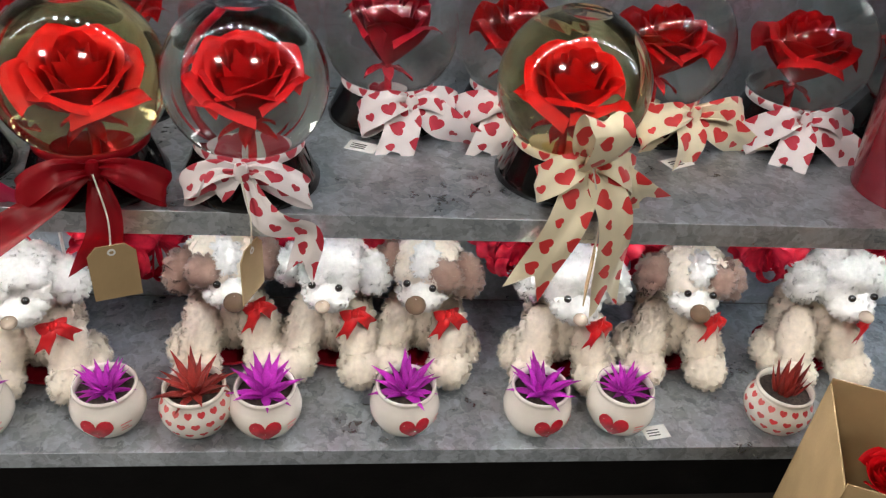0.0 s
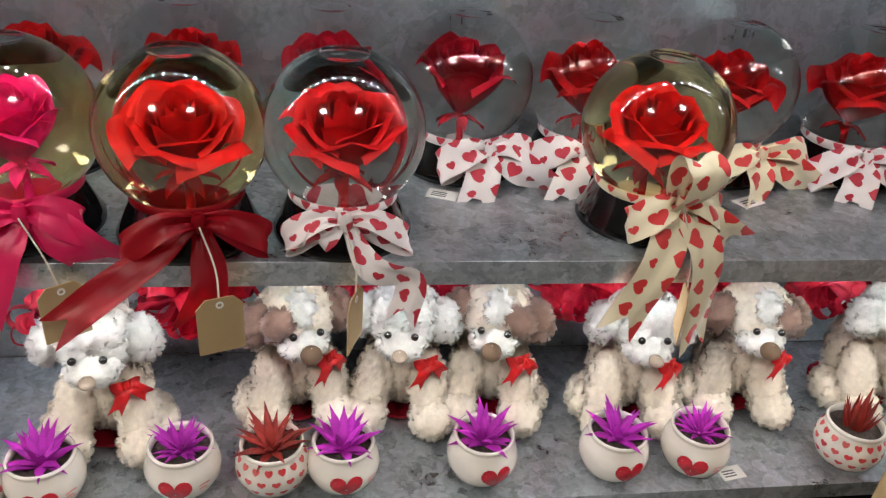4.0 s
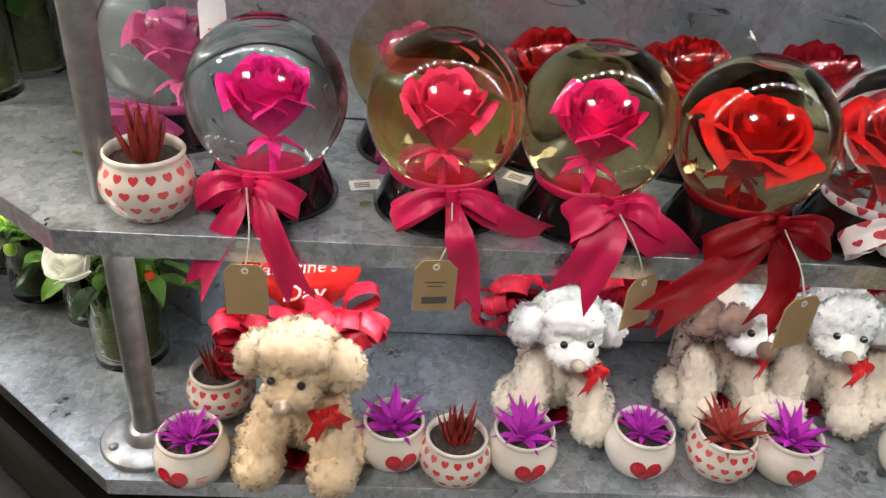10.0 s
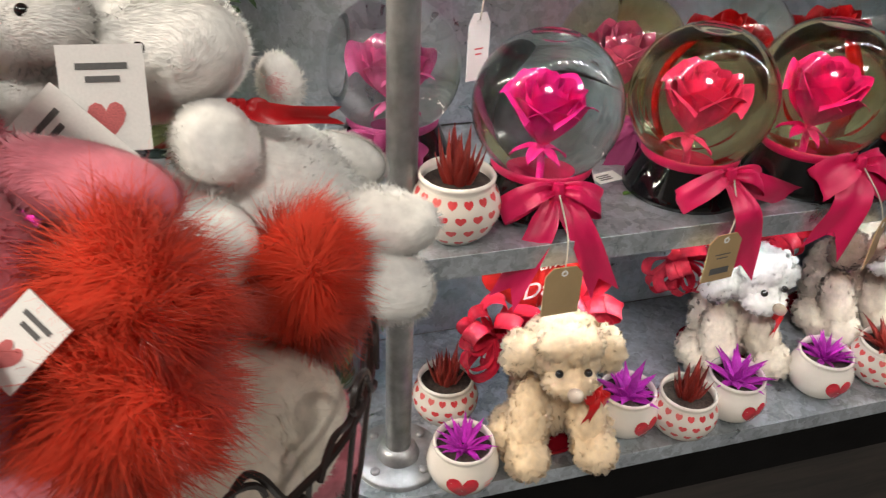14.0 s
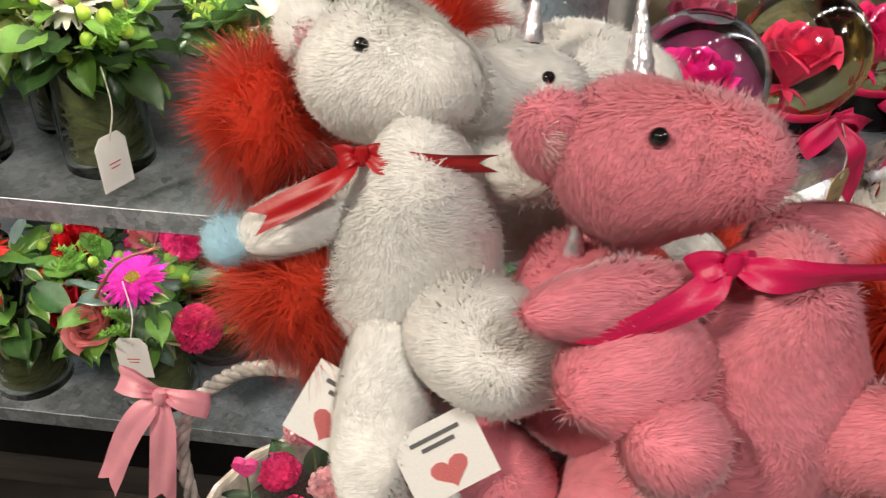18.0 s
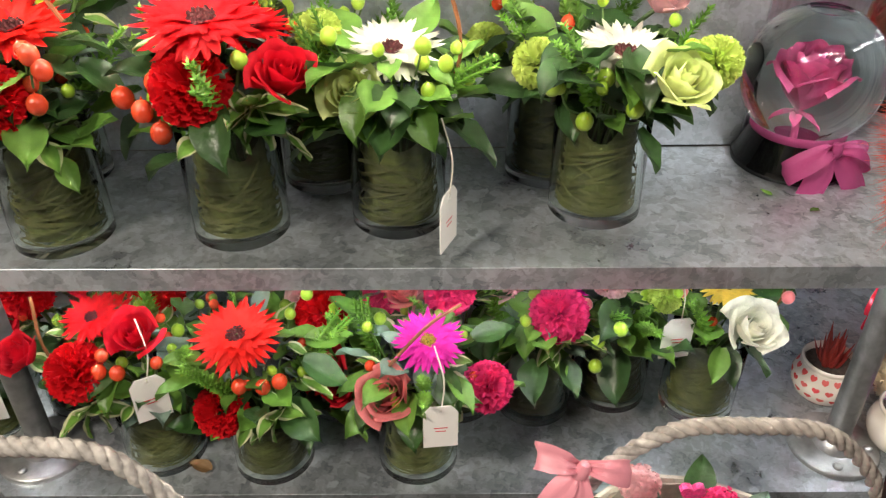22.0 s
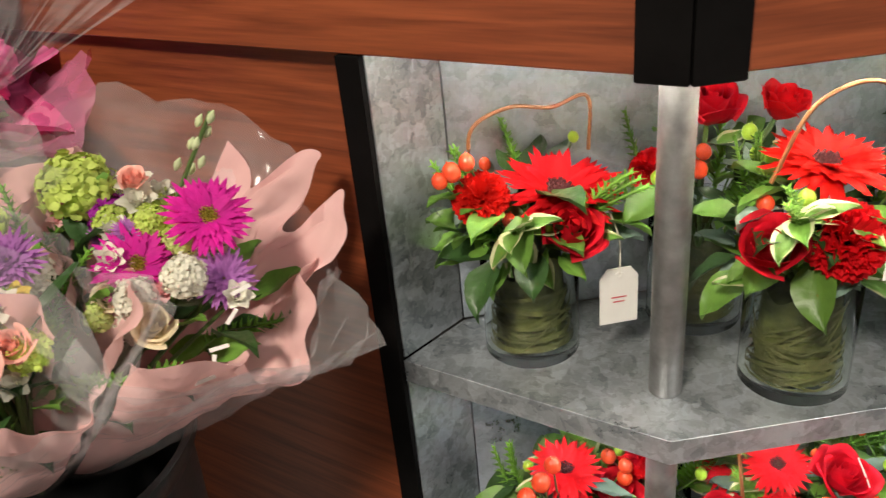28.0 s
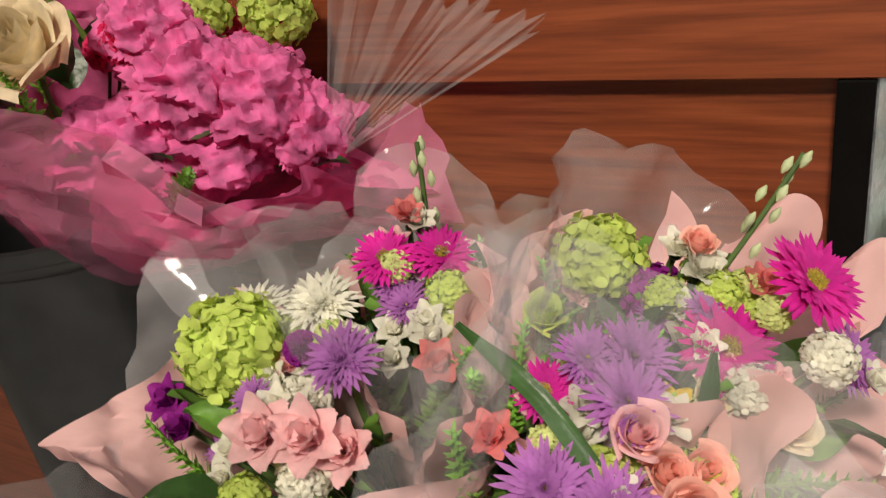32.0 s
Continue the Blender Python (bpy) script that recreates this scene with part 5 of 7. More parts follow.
# ---- flower arrangements in glass cylinders ----
def cylinder_vase():
    r, hgt = 0.0405, 0.108
    prof_ = [(0.0005, 0.0), (r - 0.002, 0.0), (r, 0.002), (r, hgt - 0.001), (r - 0.001, hgt), (r - 0.0025, hgt - 0.001), (r - 0.0025, 0.009), (0.0005, 0.008)]
    v, f, _ = turned(prof_, 36, False)
    return data("vase", v, f, "vase_glass")


MESH["vase"] = cylinder_vase()
surf("grass_blade", (0.055, 0.06, 0.018), 0.4, vary=0.35, scale=90, rnd=0.3, trans=0.15)


def wound_grass(seed):
    """Long grass blades wound round the inside of a vase."""
    P, rg = Pile(), random.Random(seed)
    for k in range(46):
        a0, z0, tilt, span = rg.uniform(0, 6.3), 0.012 + 0.038 * rg.random() ** 1.5, rg.uniform(-0.024, 0.030), rg.uniform(2, 4.5)
        pts = [((0.0335 - 0.002 * (k % 3)) * math.cos(a0 + span * t), (0.0335 - 0.002 * (k % 3)) * math.sin(a0 + span * t), max(0.011, z0 + tilt * math.sin(3 * t) + (0.03 if k % 5 == 0 else 0.0) * t)) for t in [i / 12 for i in range(13)]]
        w = rg.uniform(0.0006, 0.0016)
        v = []
        for p in pts:
            v += [(p[0], p[1], p[2] - w), (p[0] * 0.985, p[1] * 0.985, p[2] + w)]
        P.add(v, [(2 * i, 2 * i + 1, 2 * i + 3, 2 * i + 2) for i in range(12)])
    return P.mesh("grass", "grass_blade")


GRASS = [wound_grass(s) for s in (1, 2)]
surf("lining_leaf", (0.060, 0.072, 0.020), 0.45, vary=0.5, scale=45, bump=0.3, bscale=90, rnd=0.25, stretch=(1, 1, 3), trans=0.2)
v_, nu_, nv_ = [], 40, 8
for j_ in range(nv_):
    for i_ in range(nu_):
        a_ = 2 * math.pi * i_ / nu_
        r_ = 0.0285 + 0.0012 * math.sin(a_ * 5) + 0.0008 * math.sin(a_ * 11 + j_)
        v_.append((r_ * math.cos(a_), r_ * math.sin(a_), 0.012 + (0.074 + 0.010 * math.sin(a_ * 3)) * j_ / (nv_ - 1)))
MESH["lining"] = data("leaf_lining", v_, grid_faces(nu_, nv_, True), "lining_leaf")
FLW = {}


def flower(kind, col, size, seed):
    key = (kind, col, round(size, 2), seed % 2)
    if key not in FLW:
        mt = "petal_" + col
        if kind == "rose":
            FLW[key] = rose_mesh("rose", mt, size * 1.05, seed % 2 + 40, 12, 0.32)
        elif kind == "carn":
            FLW[key] = carnation_mesh("carnation", mt, size * 0.88, seed % 2)
        elif kind == "gerb":
            FLW[key] = ray_mesh("gerbera", GERB(mt, "disc_yellow" if col in ("yellow", "magenta") else "disc_dark"), size, 34, 3, 0.098, 0.19, 0.24, seed % 2)
        elif kind == "mum":
            FLW[key] = ray_mesh("chrysanthemum", GERB(mt, "disc_yellow"), size, 26, 5, 0.085, 0.13, 0.30, seed % 2, 0.3)
        elif kind == "pom":
            FLW[key] = ray_mesh("chrysanthemum", GERB(mt, mt), size, 26, 8, 0.10, 0.0, 0.24, seed % 2, 0.5)
        elif kind == "hyd":
            FLW[key] = cluster_mesh("hydrangea", mt, size, 95, size * 0.27, seed % 2)
        elif kind == "alst":
            FLW[key] = ray_mesh("alstroemeria", [mt, "disc_yellow", "disc_yellow", "stem"], size, 6, 2, 0.38, 0.0, 0.75, seed % 2, 0.35)
    return FLW[key]


NAMES = {"rose": "rose", "carn": "carnation", "gerb": "gerbera", "mum": "chrysanthemum", "pom": "chrysanthemum", "hyd": "hydrangea", "alst": "alstroemeria"}
BERRY = {c: ball_mesh("berry", "berry_" + c, 1.0, 12, 1.12, True) for c in ("red", "green", "pink")}
LEAF = {"deep": [leaf_mesh("leaf", "leaf_deep", 0.062, 0.036, b, i) for i, b in enumerate((0.35, 0.7))], "fresh": [leaf_mesh("leaf", "leaf_fresh", 0.055, 0.030, b, i) for i, b in enumerate((0.25, 0.6))],
        "grey": [leaf_mesh("leaf", "leaf_grey", 0.045, 0.026, b, i) for i, b in enumerate((0.15, 0.4))], "rim": [leaf_mesh("leaf", "leaf_fresh", 0.040, 0.019, b, i, "leaf_rim") for i, b in enumerate((0.2, 0.5))]}
FERN = [spike_mesh("fern", "fern", 0.085, 90, 0.014, s, 0.5) for s in (1, 2)]


def aim(at, way, spin=0.0):
    return Matrix.Translation(at) @ Vector(way).to_track_quat("Z", "Y").to_matrix().to_4x4() @ Matrix.Rotation(spin, 4, "Z")


def aim_y(at, way, roll=0.0):
    """Lays a leaf (along +y, face up) along way."""
    w = Vector(way).normalized()
    side = w.cross(Vector((0, 0, 1)))
    side = side.normalized() if side.length > 0.02 else Vector((1, 0, 0))
    up = side.cross(w)
    return Matrix.Translation(at) @ Matrix((side, w, up)).transposed().to_4x4() @ Matrix.Rotation(roll, 4, "Y")


CAM_SIDE = Vector((-0.62, -0.72, 0))


def arrangement(x, y, z, label, blooms, seed, greens=("deep", "fresh", "grey", "rim", "fresh"), leaves=62, ferns=9, twig=None, rim_sprig=None):
    g = thing("flower_arrangement", pose(x, y, z + 0.0005), label, "flower arrangement", "flower arrangements on the shelves")
    vs = part("vase", MESH["vase"], g, None, "clear glass cylinder vase")
    vs.visible_shadow = False
    part("grass", GRASS[seed % 2], g, Matrix.Rotation(seed, 4, "Z"), "green grass blades wound inside")
    part("leaf_lining", MESH["lining"], g, Matrix.Rotation(seed * 1.7, 4, "Z"), "broad olive leaf rolled inside the vase")
    rg = random.Random(seed)
    hub = Vector((0, 0, 0.085))
    blooms = [b if b[0] in ("tag", "berry") else (*b[:5], b[5] * 1.12) for b in blooms]
    for kind, col, fx, fy, fz_, size in blooms:
        at = Vector((fx, fy, fz_))
        if kind == "tag":
            tag_part(g, at, (0.031, 0.050), "card_white", 0.45 if col == "turned" else -0.7 + rg.uniform(-0.5, 0.5), at + Vector((0.01, 0.02, 0.05)))
            continue
        way = (at - hub * 0.75)
        way = (way.normalized() * 0.8 + CAM_SIDE * (0.50 if kind == "rose" else 0.7 if kind == "carn" else 0.42) + Vector((0, 0, 0.75 if kind == "rose" else 0.40 if kind != "gerb" else 1.15))).normalized()
        if kind == "berry":
            part("berry", BERRY[col], g, aim(at, (rg.uniform(-0.3, 0.3), rg.uniform(-0.3, 0.3), 1)) @ Matrix.Scale(size * 1.02, 4))
        else:
            part(NAMES[kind], flower(kind, col, size, seed + int(size * 1000)), g, aim(at - way * size * 0.45, way, rg.uniform(0, 6)))
        base = Vector((rg.uniform(-0.016, 0.016), rg.uniform(-0.016, 0.016), 0.03))
        v, f = tube(curve_pts([base, Vector((at.x * 0.3, at.y * 0.3, 0.105)), at - way * (size * 0.3 if kind != "berry" else 0.0)], 4), 0.0009 if kind == "berry" else 0.0022, 5)
        part("stem", data("stem", v, f, "stem"), g)
    heads = [b for b in blooms if b[0] not in ("tag", "berry")]
    for n, (kind, col, fx, fy, fz_, size) in enumerate(heads):
        for k in range(4):
            a = k * 1.6 + n + seed
            out = Vector((math.cos(a), math.sin(a), 0))
            if out.dot(CAM_SIDE) > 0.35:
                continue
            at = Vector((fx * 0.75, fy * 0.75, fz_ - 0.032)) + out * size * 0.5
            fam = LEAF[("rim", "fresh", "grey", "deep")[(k + n) % 4]]
            part("leaf", fam[k % 2], g, aim_y(at, out + Vector((0, 0, rg.uniform(-0.1, 0.5))), rg.uniform(-0.5, 0.5)) @ Matrix.Scale(rg.uniform(0.7, 1.0), 4))
    for k in range(leaves):
        a = k * 2.4 + seed
        out = Vector((math.cos(a), math.sin(a), 0))
        e = rg.uniform(-0.55, 0.9)
        at = hub + out * rg.uniform(0.016, 0.056) + Vector((0, 0, rg.uniform(0.005, 0.070)))
        fam = LEAF[greens[k % len(greens)]]
        part("leaf", fam[k % 2], g, aim_y(at, out + Vector((0, 0, e)), rg.uniform(-0.5, 0.5)) @ Matrix.Scale(rg.uniform(0.55, 1.0), 4))
    for k in range(ferns):
        a = k * 2.1 + seed * 0.7
        out = Vector((math.cos(a), math.sin(a), 0))
        part("fern", FERN[k % 2], g, aim(hub + out * 0.028 + Vector((0, 0, 0.02)), out * rg.uniform(0.3, 0.8) + Vector((0, 0, 1)), a))
    green = any(b[1] in ("lime", "pale_green", "green") for b in blooms)
    for k in range(9):
        a = k * 0.7 + seed * 1.3
        out = Vector((math.cos(a), math.sin(a), 0))
        at = hub + out * rg.uniform(0.030, 0.062) + Vector((0, 0, rg.uniform(0.035, 0.090)))
        part("berry", BERRY["green" if green or k % 3 else "red"], g, aim(at, (rg.uniform(-0.4, 0.4), rg.uniform(-0.4, 0.4), 1)) @ Matrix.Scale(rg.uniform(0.0045, 0.0065), 4))
        v, f = tube(curve_pts([(at.x * 0.3, at.y * 0.3, 0.09), (at.x * 0.8, at.y * 0.8, at.z - 0.02), at], 3), 0.0009, 5)
        part("stem", data("stem", v, f, "stem"), g)
    if rim_sprig:
        at = Vector(rim_sprig)
        for k in range(7):
            a = k * 0.9
            d = CAM_SIDE * 0.6 + Vector((math.cos(a), -math.sin(a) * 0.6, math.sin(a)))
            part("leaf", LEAF["rim"][k % 2], g, aim_y(at, d, 0.3), "pale-edged leaf")
    if twig:
        v, f = tube(curve_pts(twig, 7), 0.0016, 6)
        part("twig", data("twig", v, f, "twig"), g, None, "brown curly twig")
    return g


arrangement(-1.392, 1.245, UP, "red gerbera, rose and carnation in a glass cylinder vase",
            [("gerb", "red", 0.008, -0.030, 0.164, 0.047), ("carn", "orange_red", -0.054, 0.001, 0.162, 0.024), ("rose", "crimson", -0.014, -0.051, 0.124, 0.026), ("berry", "red", -0.069, 0.012, 0.182, 0.007), ("berry", "red", -0.077, 0.017, 0.177, 0.006), ("berry", "red", -0.060, 0.005, 0.188, 0.006), ("tag", "white", 0.018, -0.074, 0.089, 0.016)], 1, twig=[(-0.035, 0.02, 0.15), (-0.038, 0.02, 0.20), (-0.01, 0.005, 0.214), (0.02, -0.012, 0.208), (0.042, -0.03, 0.213), (0.043, -0.03, 0.17)], rim_sprig=(-0.045, -0.028, 0.135))
arrangement(-1.312, 1.054, UP, "red carnation, rose and gerbera in a glass cylinder vase",
            [("rose", "crimson", -0.063, 0.004, 0.136, 0.024), ("carn", "red", -0.035, -0.037, 0.150, 0.031), ("gerb", "orange_red", 0.004, -0.005, 0.193, 0.042), ("berry", "red", -0.002, -0.069, 0.179, 0.007), ("berry", "red", 0.002, -0.075, 0.169, 0.007), ("berry", "red", -0.008, -0.078, 0.148, 0.007), ("berry", "red", -0.001, -0.053, 0.178, 0.006), ("tag", "white", -0.060, -0.073, 0.194, 0.015), ("gerb", "red", 0.006, -0.003, 0.188, 0.031)], 2, twig=[(-0.03, 0.02, 0.17), (-0.02, 0.0, 0.225), (0.01, -0.03, 0.235), (0.03, -0.05, 0.19)], rim_sprig=(-0.055, -0.01, 0.16))
arrangement(-1.192, 0.967, UP, "red carnation, gerberas and crimson rose in a glass vase",
            [("carn", "red", -0.041, -0.035, 0.156, 0.032), ("gerb", "red", -0.015, -0.019, 0.203, 0.043), ("rose", "crimson", -0.014, 0.041, 0.152, 0.018), ("rose", "crimson", 0.019, -0.064, 0.148, 0.023), ("gerb", "red", 0.024, -0.011, 0.185, 0.032), ("berry", "red", -0.069, 0.015, 0.134, 0.008), ("berry", "red", -0.063, -0.002, 0.127, 0.008), ("berry", "red", -0.058, -0.017, 0.114, 0.008), ("berry", "red", -0.051, -0.004, 0.147, 0.007)], 3, rim_sprig=(0.0, -0.055, 0.13))
arrangement(-1.079, 0.894, UP, "green rose and white gerbera in a glass cylinder vase",
            [("rose", "pale_green", -0.046, -0.013, 0.126, 0.028), ("gerb", "white", -0.007, -0.007, 0.168, 0.039), ("carn", "lime", -0.040, 0.048, 0.167, 0.021), ("berry", "green", -0.005, -0.049, 0.135, 0.006), ("berry", "green", -0.025, -0.045, 0.123, 0.006), ("berry", "green", 0.011, -0.050, 0.152, 0.006), ("berry", "green", -0.002, -0.038, 0.153, 0.006), ("berry", "green", 0.023, -0.061, 0.142, 0.006), ("tag", "turned", -0.012, -0.080, 0.066, 0.015)], 4, ("deep", "fresh", "fresh"), twig=[(0.02, -0.03, 0.1), (0.03, -0.045, 0.16), (0.02, -0.03, 0.23)])
arrangement(-0.938, 0.794, UP, "green rose, lime carnations and white gerbera in glass vase",
            [("rose", "pale_green", -0.004, -0.067, 0.139, 0.029), ("gerb", "white", -0.002, -0.016, 0.161, 0.041), ("carn", "lime", -0.049, 0.038, 0.141, 0.023), ("carn", "lime", 0.038, -0.076, 0.153, 0.023), ("berry", "green", -0.042, -0.009, 0.138, 0.007), ("berry", "green", -0.033, -0.023, 0.138, 0.007), ("berry", "green", -0.027, -0.049, 0.120, 0.007), ("berry", "green", -0.055, 0.010, 0.126, 0.007), ("berry", "green", -0.048, -0.019, 0.105, 0.007)], 5, ("deep", "fresh", "deep"), ferns=6)
arrangement(-1.272, 1.158, UP, "crimson roses in a glass vase behind the post",
            [("rose", "crimson", -0.007, -0.007, 0.190, 0.025), ("rose", "red", 0.038, -0.045, 0.185, 0.021), ("berry", "red", -0.036, -0.004, 0.137, 0.008), ("berry", "red", -0.029, -0.012, 0.150, 0.007), ("carn", "red", -0.038, 0.022, 0.149, 0.022)], 6, leaves=20, ferns=5)
arrangement(-1.085, 0.995, UP, "lime and leafy arrangement in a glass vase at the back",
            [("carn", "lime", 0.124, -0.089, 0.128, 0.021)], 7, ("deep", "fresh", "deep"), leaves=26, ferns=7)
arrangement(-0.920, 0.868, UP, "pink berries and greens in a glass vase at the back",
            [("berry", "pink", -0.009, 0.012, 0.151, 0.005), ("berry", "pink", -0.018, 0.023, 0.153, 0.005), ("rose", "pink", 0.051, -0.066, 0.168, 0.021)], 8, ("deep", "deep", "fresh"), leaves=26, ferns=7)
arrangement(-1.410, 1.198, LO, "red carnation and gerbera vase on the lower shelf",
            [("carn", "red", -0.041, -0.039, 0.158, 0.033), ("gerb", "red", -0.012, -0.007, 0.194, 0.030), ("rose", "crimson", 0.027, -0.030, 0.135, 0.026), ("berry", "red", -0.056, -0.014, 0.208, 0.008), ("berry", "red", -0.069, -0.009, 0.198, 0.008), ("berry", "red", -0.044, -0.017, 0.219, 0.007), ("tag", "white", -0.005, -0.061, 0.105, 0.020)], 9)
arrangement(-1.283, 1.042, LO, "crimson roses and red carnation vase on the lower shelf",
            [("carn", "red", -0.068, -0.013, 0.160, 0.029), ("rose", "crimson", -0.008, -0.031, 0.178, 0.026), ("gerb", "red", -0.033, 0.011, 0.197, 0.028), ("rose", "crimson", -0.092, 0.028, 0.165, 0.022), ("berry", "red", -0.041, -0.032, 0.177, 0.006), ("berry", "red", -0.034, -0.037, 0.155, 0.007), ("berry", "red", -0.047, -0.028, 0.158, 0.007), ("tag", "white", -0.018, -0.061, 0.157, 0.019)], 10, twig=[(-0.06, 0.02, 0.11), (-0.075, 0.02, 0.17), (-0.07, 0.03, 0.22)], rim_sprig=(-0.06, -0.02, 0.115))
arrangement(-1.202, 0.960, LO, "orange-red gerbera and red carnation vase on the lower shelf",
            [("gerb", "orange_red", -0.026, -0.016, 0.201, 0.039), ("carn", "red", -0.056, -0.013, 0.113, 0.029), ("berry", "red", -0.037, -0.033, 0.147, 0.007), ("berry", "red", -0.022, -0.049, 0.149, 0.007), ("berry", "red", -0.011, -0.061, 0.158, 0.007), ("rose", "crimson", 0.042, -0.060, 0.112, 0.022)], 11, rim_sprig=(-0.01, -0.05, 0.11))
arrangement(-1.088, 0.864, LO, "dusty pink rose, magenta gerbera and carnation vase",
            [("rose", "dusty", -0.050, -0.022, 0.135, 0.029), ("gerb", "magenta", -0.010, -0.032, 0.193, 0.032), ("carn", "hot_pink", 0.033, -0.072, 0.131, 0.027), ("tag", "white", -0.031, -0.073, 0.149, 0.021), ("rose", "crimson", -0.061, 0.056, 0.113, 0.023)], 12, twig=[(-0.05, -0.01, 0.15), (-0.02, -0.04, 0.21), (0.02, -0.04, 0.215)], rim_sprig=(0.0, -0.05, 0.12))
arrangement(-0.942, 0.842, LO, "hot pink carnation with green berries in a glass vase",
            [("carn", "hot_pink", -0.017, -0.044, 0.165, 0.032), ("berry", "green", 0.005, -0.074, 0.134, 0.007), ("berry", "green", 0.017, -0.089, 0.154, 0.007), ("berry", "green", 0.006, -0.074, 0.102, 0.007), ("berry", "green", -0.051, 0.001, 0.121, 0.007), ("rose", "pink", -0.024, 0.032, 0.154, 0.027), ("gerb", "magenta", 0.012, -0.016, 0.172, 0.027)], 13, ferns=6, rim_sprig=(-0.01, -0.04, 0.125))
arrangement(-0.802, 0.724, LO, "white rose with pink berries and broad leaves in glass",
            [("rose", "white", -0.023, -0.049, 0.148, 0.031), ("gerb", "yellow", 0.002, -0.005, 0.172, 0.028), ("berry", "pink", -0.046, 0.056, 0.154, 0.006), ("berry", "pink", -0.037, 0.037, 0.137, 0.006), ("berry", "pink", 0.005, -0.064, 0.183, 0.006), ("tag", "white", -0.066, 0.001, 0.154, 0.021)], 14, ("deep", "fresh", "fresh"), ferns=6, leaves=20, twig=[(0.02, -0.04, 0.12), (0.025, -0.05, 0.18), (0.01, -0.02, 0.24)])
arrangement(-1.100, 0.985, LO, "pink and red carnations in a glass vase at the back",
            [("carn", "red", -0.027, -0.017, 0.150, 0.028), ("rose", "pink", -0.023, 0.016, 0.141, 0.021), ("carn", "hot_pink", 0.047, -0.033, 0.149, 0.030), ("rose", "pink", 0.061, -0.079, 0.141, 0.021), ("berry", "green", -0.015, -0.038, 0.136, 0.006), ("berry", "green", -0.029, -0.028, 0.095, 0.006)], 15, leaves=24, ferns=6)
arrangement(-1.220, 1.090, LO, "red gerbera and carnations in a glass vase at the back",
            [("carn", "red", -0.023, 0.010, 0.156, 0.025), ("gerb", "red", -0.076, 0.009, 0.155, 0.027), ("carn", "red", -0.018, 0.014, 0.153, 0.023)], 16, leaves=26, ferns=5)

arrangement(-1.003, 0.900, LO, "pink roses and magenta carnation in a glass vase at the back",
            [("carn", "hot_pink", -0.030, -0.020, 0.185, 0.029), ("rose", "pink", 0.030, -0.040, 0.180, 0.024), ("carn", "magenta", 0.0, 0.02, 0.195, 0.026), ("berry", "green", -0.05, -0.03, 0.15, 0.007), ("berry", "green", -0.04, -0.045, 0.14, 0.007), ("berry", "green", 0.05, -0.06, 0.16, 0.007), ("rose", "dusty", -0.055, 0.02, 0.165, 0.022)], 17, leaves=40)
arrangement(-0.862, 0.800, LO, "yellow and pink blooms with pink berries at the back",
            [("carn", "pink", -0.035, -0.010, 0.185, 0.024), ("gerb", "yellow", 0.035, -0.045, 0.190, 0.028), ("carn", "hot_pink", -0.005, 0.015, 0.190, 0.022), ("berry", "pink", -0.06, 0.01, 0.175, 0.006), ("berry", "pink", -0.052, -0.015, 0.185, 0.006), ("berry", "pink", -0.065, -0.005, 0.16, 0.006), ("berry", "pink", 0.012, -0.06, 0.17, 0.006), ("carn", "lime", 0.005, -0.05, 0.165, 0.020)], 18, ("deep", "fresh", "fresh"), leaves=40)
arrangement(-1.318, 1.170, LO, "red carnations and roses in a glass vase at the back",
            [("carn", "red", -0.030, -0.015, 0.180, 0.028), ("rose", "crimson", 0.025, -0.045, 0.180, 0.024), ("carn", "orange_red", 0.01, 0.02, 0.19, 0.025), ("berry", "red", -0.055, 0.01, 0.17, 0.007), ("berry", "red", -0.06, -0.01, 0.16, 0.007)], 19, leaves=40)

# ---- plush toys heaped in a black wire basket ----
surf("horn_silver", (0.72, 0.70, 0.74), 0.22, 0.6, vary=0.3, scale=200, bump=0.5, bscale=300)
surf("marabou_red", (0.95, 0.11, 0.055), 0.8, vary=0.10, bump=0.0, rnd=0.05, trans=0.5, spec=0.05, sheen=0.3)
surf("wire_black", (0.018, 0.012, 0.011), 0.35, vary=0.2)
surf("inner_ear", (0.75, 0.42, 0.42), 0.9, vary=0.1, sheen=0.4)


def fur(name, mat, radii, seed=0, length=0.0060, tufts=None, taper=0.0, blobs=None):
    """Short dense pile; the count of strands follows the lump's surface."""
    a, b, c = radii
    area = 4 * math.pi * (((a * b) ** 1.6 + (a * c) ** 1.6 + (b * c) ** 1.6) / 3) ** (1 / 1.6)
    count = tufts or min(42000, int(1.5e6 * area))
    return fz(name, mat, tuple(round(r, 4) for r in radii), count, length, seed, clump=0.036, freq=13, width=0.00040, n=(56, 40), sag=0.6, lift=0.20, taper=taper, blobs=blobs)


def limb(name, mat, a, b, r, parent, seed=0):
    """A stuffed arm or leg from a to b."""
    a, b = Vector(a), Vector(b)
    m = Matrix.Translation((a + b) / 2) @ (b - a).to_track_quat("Z", "Y").to_matrix().to_4x4()
    return part(name, fur(name, mat, (r, r * 0.95, (b - a).length / 2 + r * 0.6), seed), parent, m)


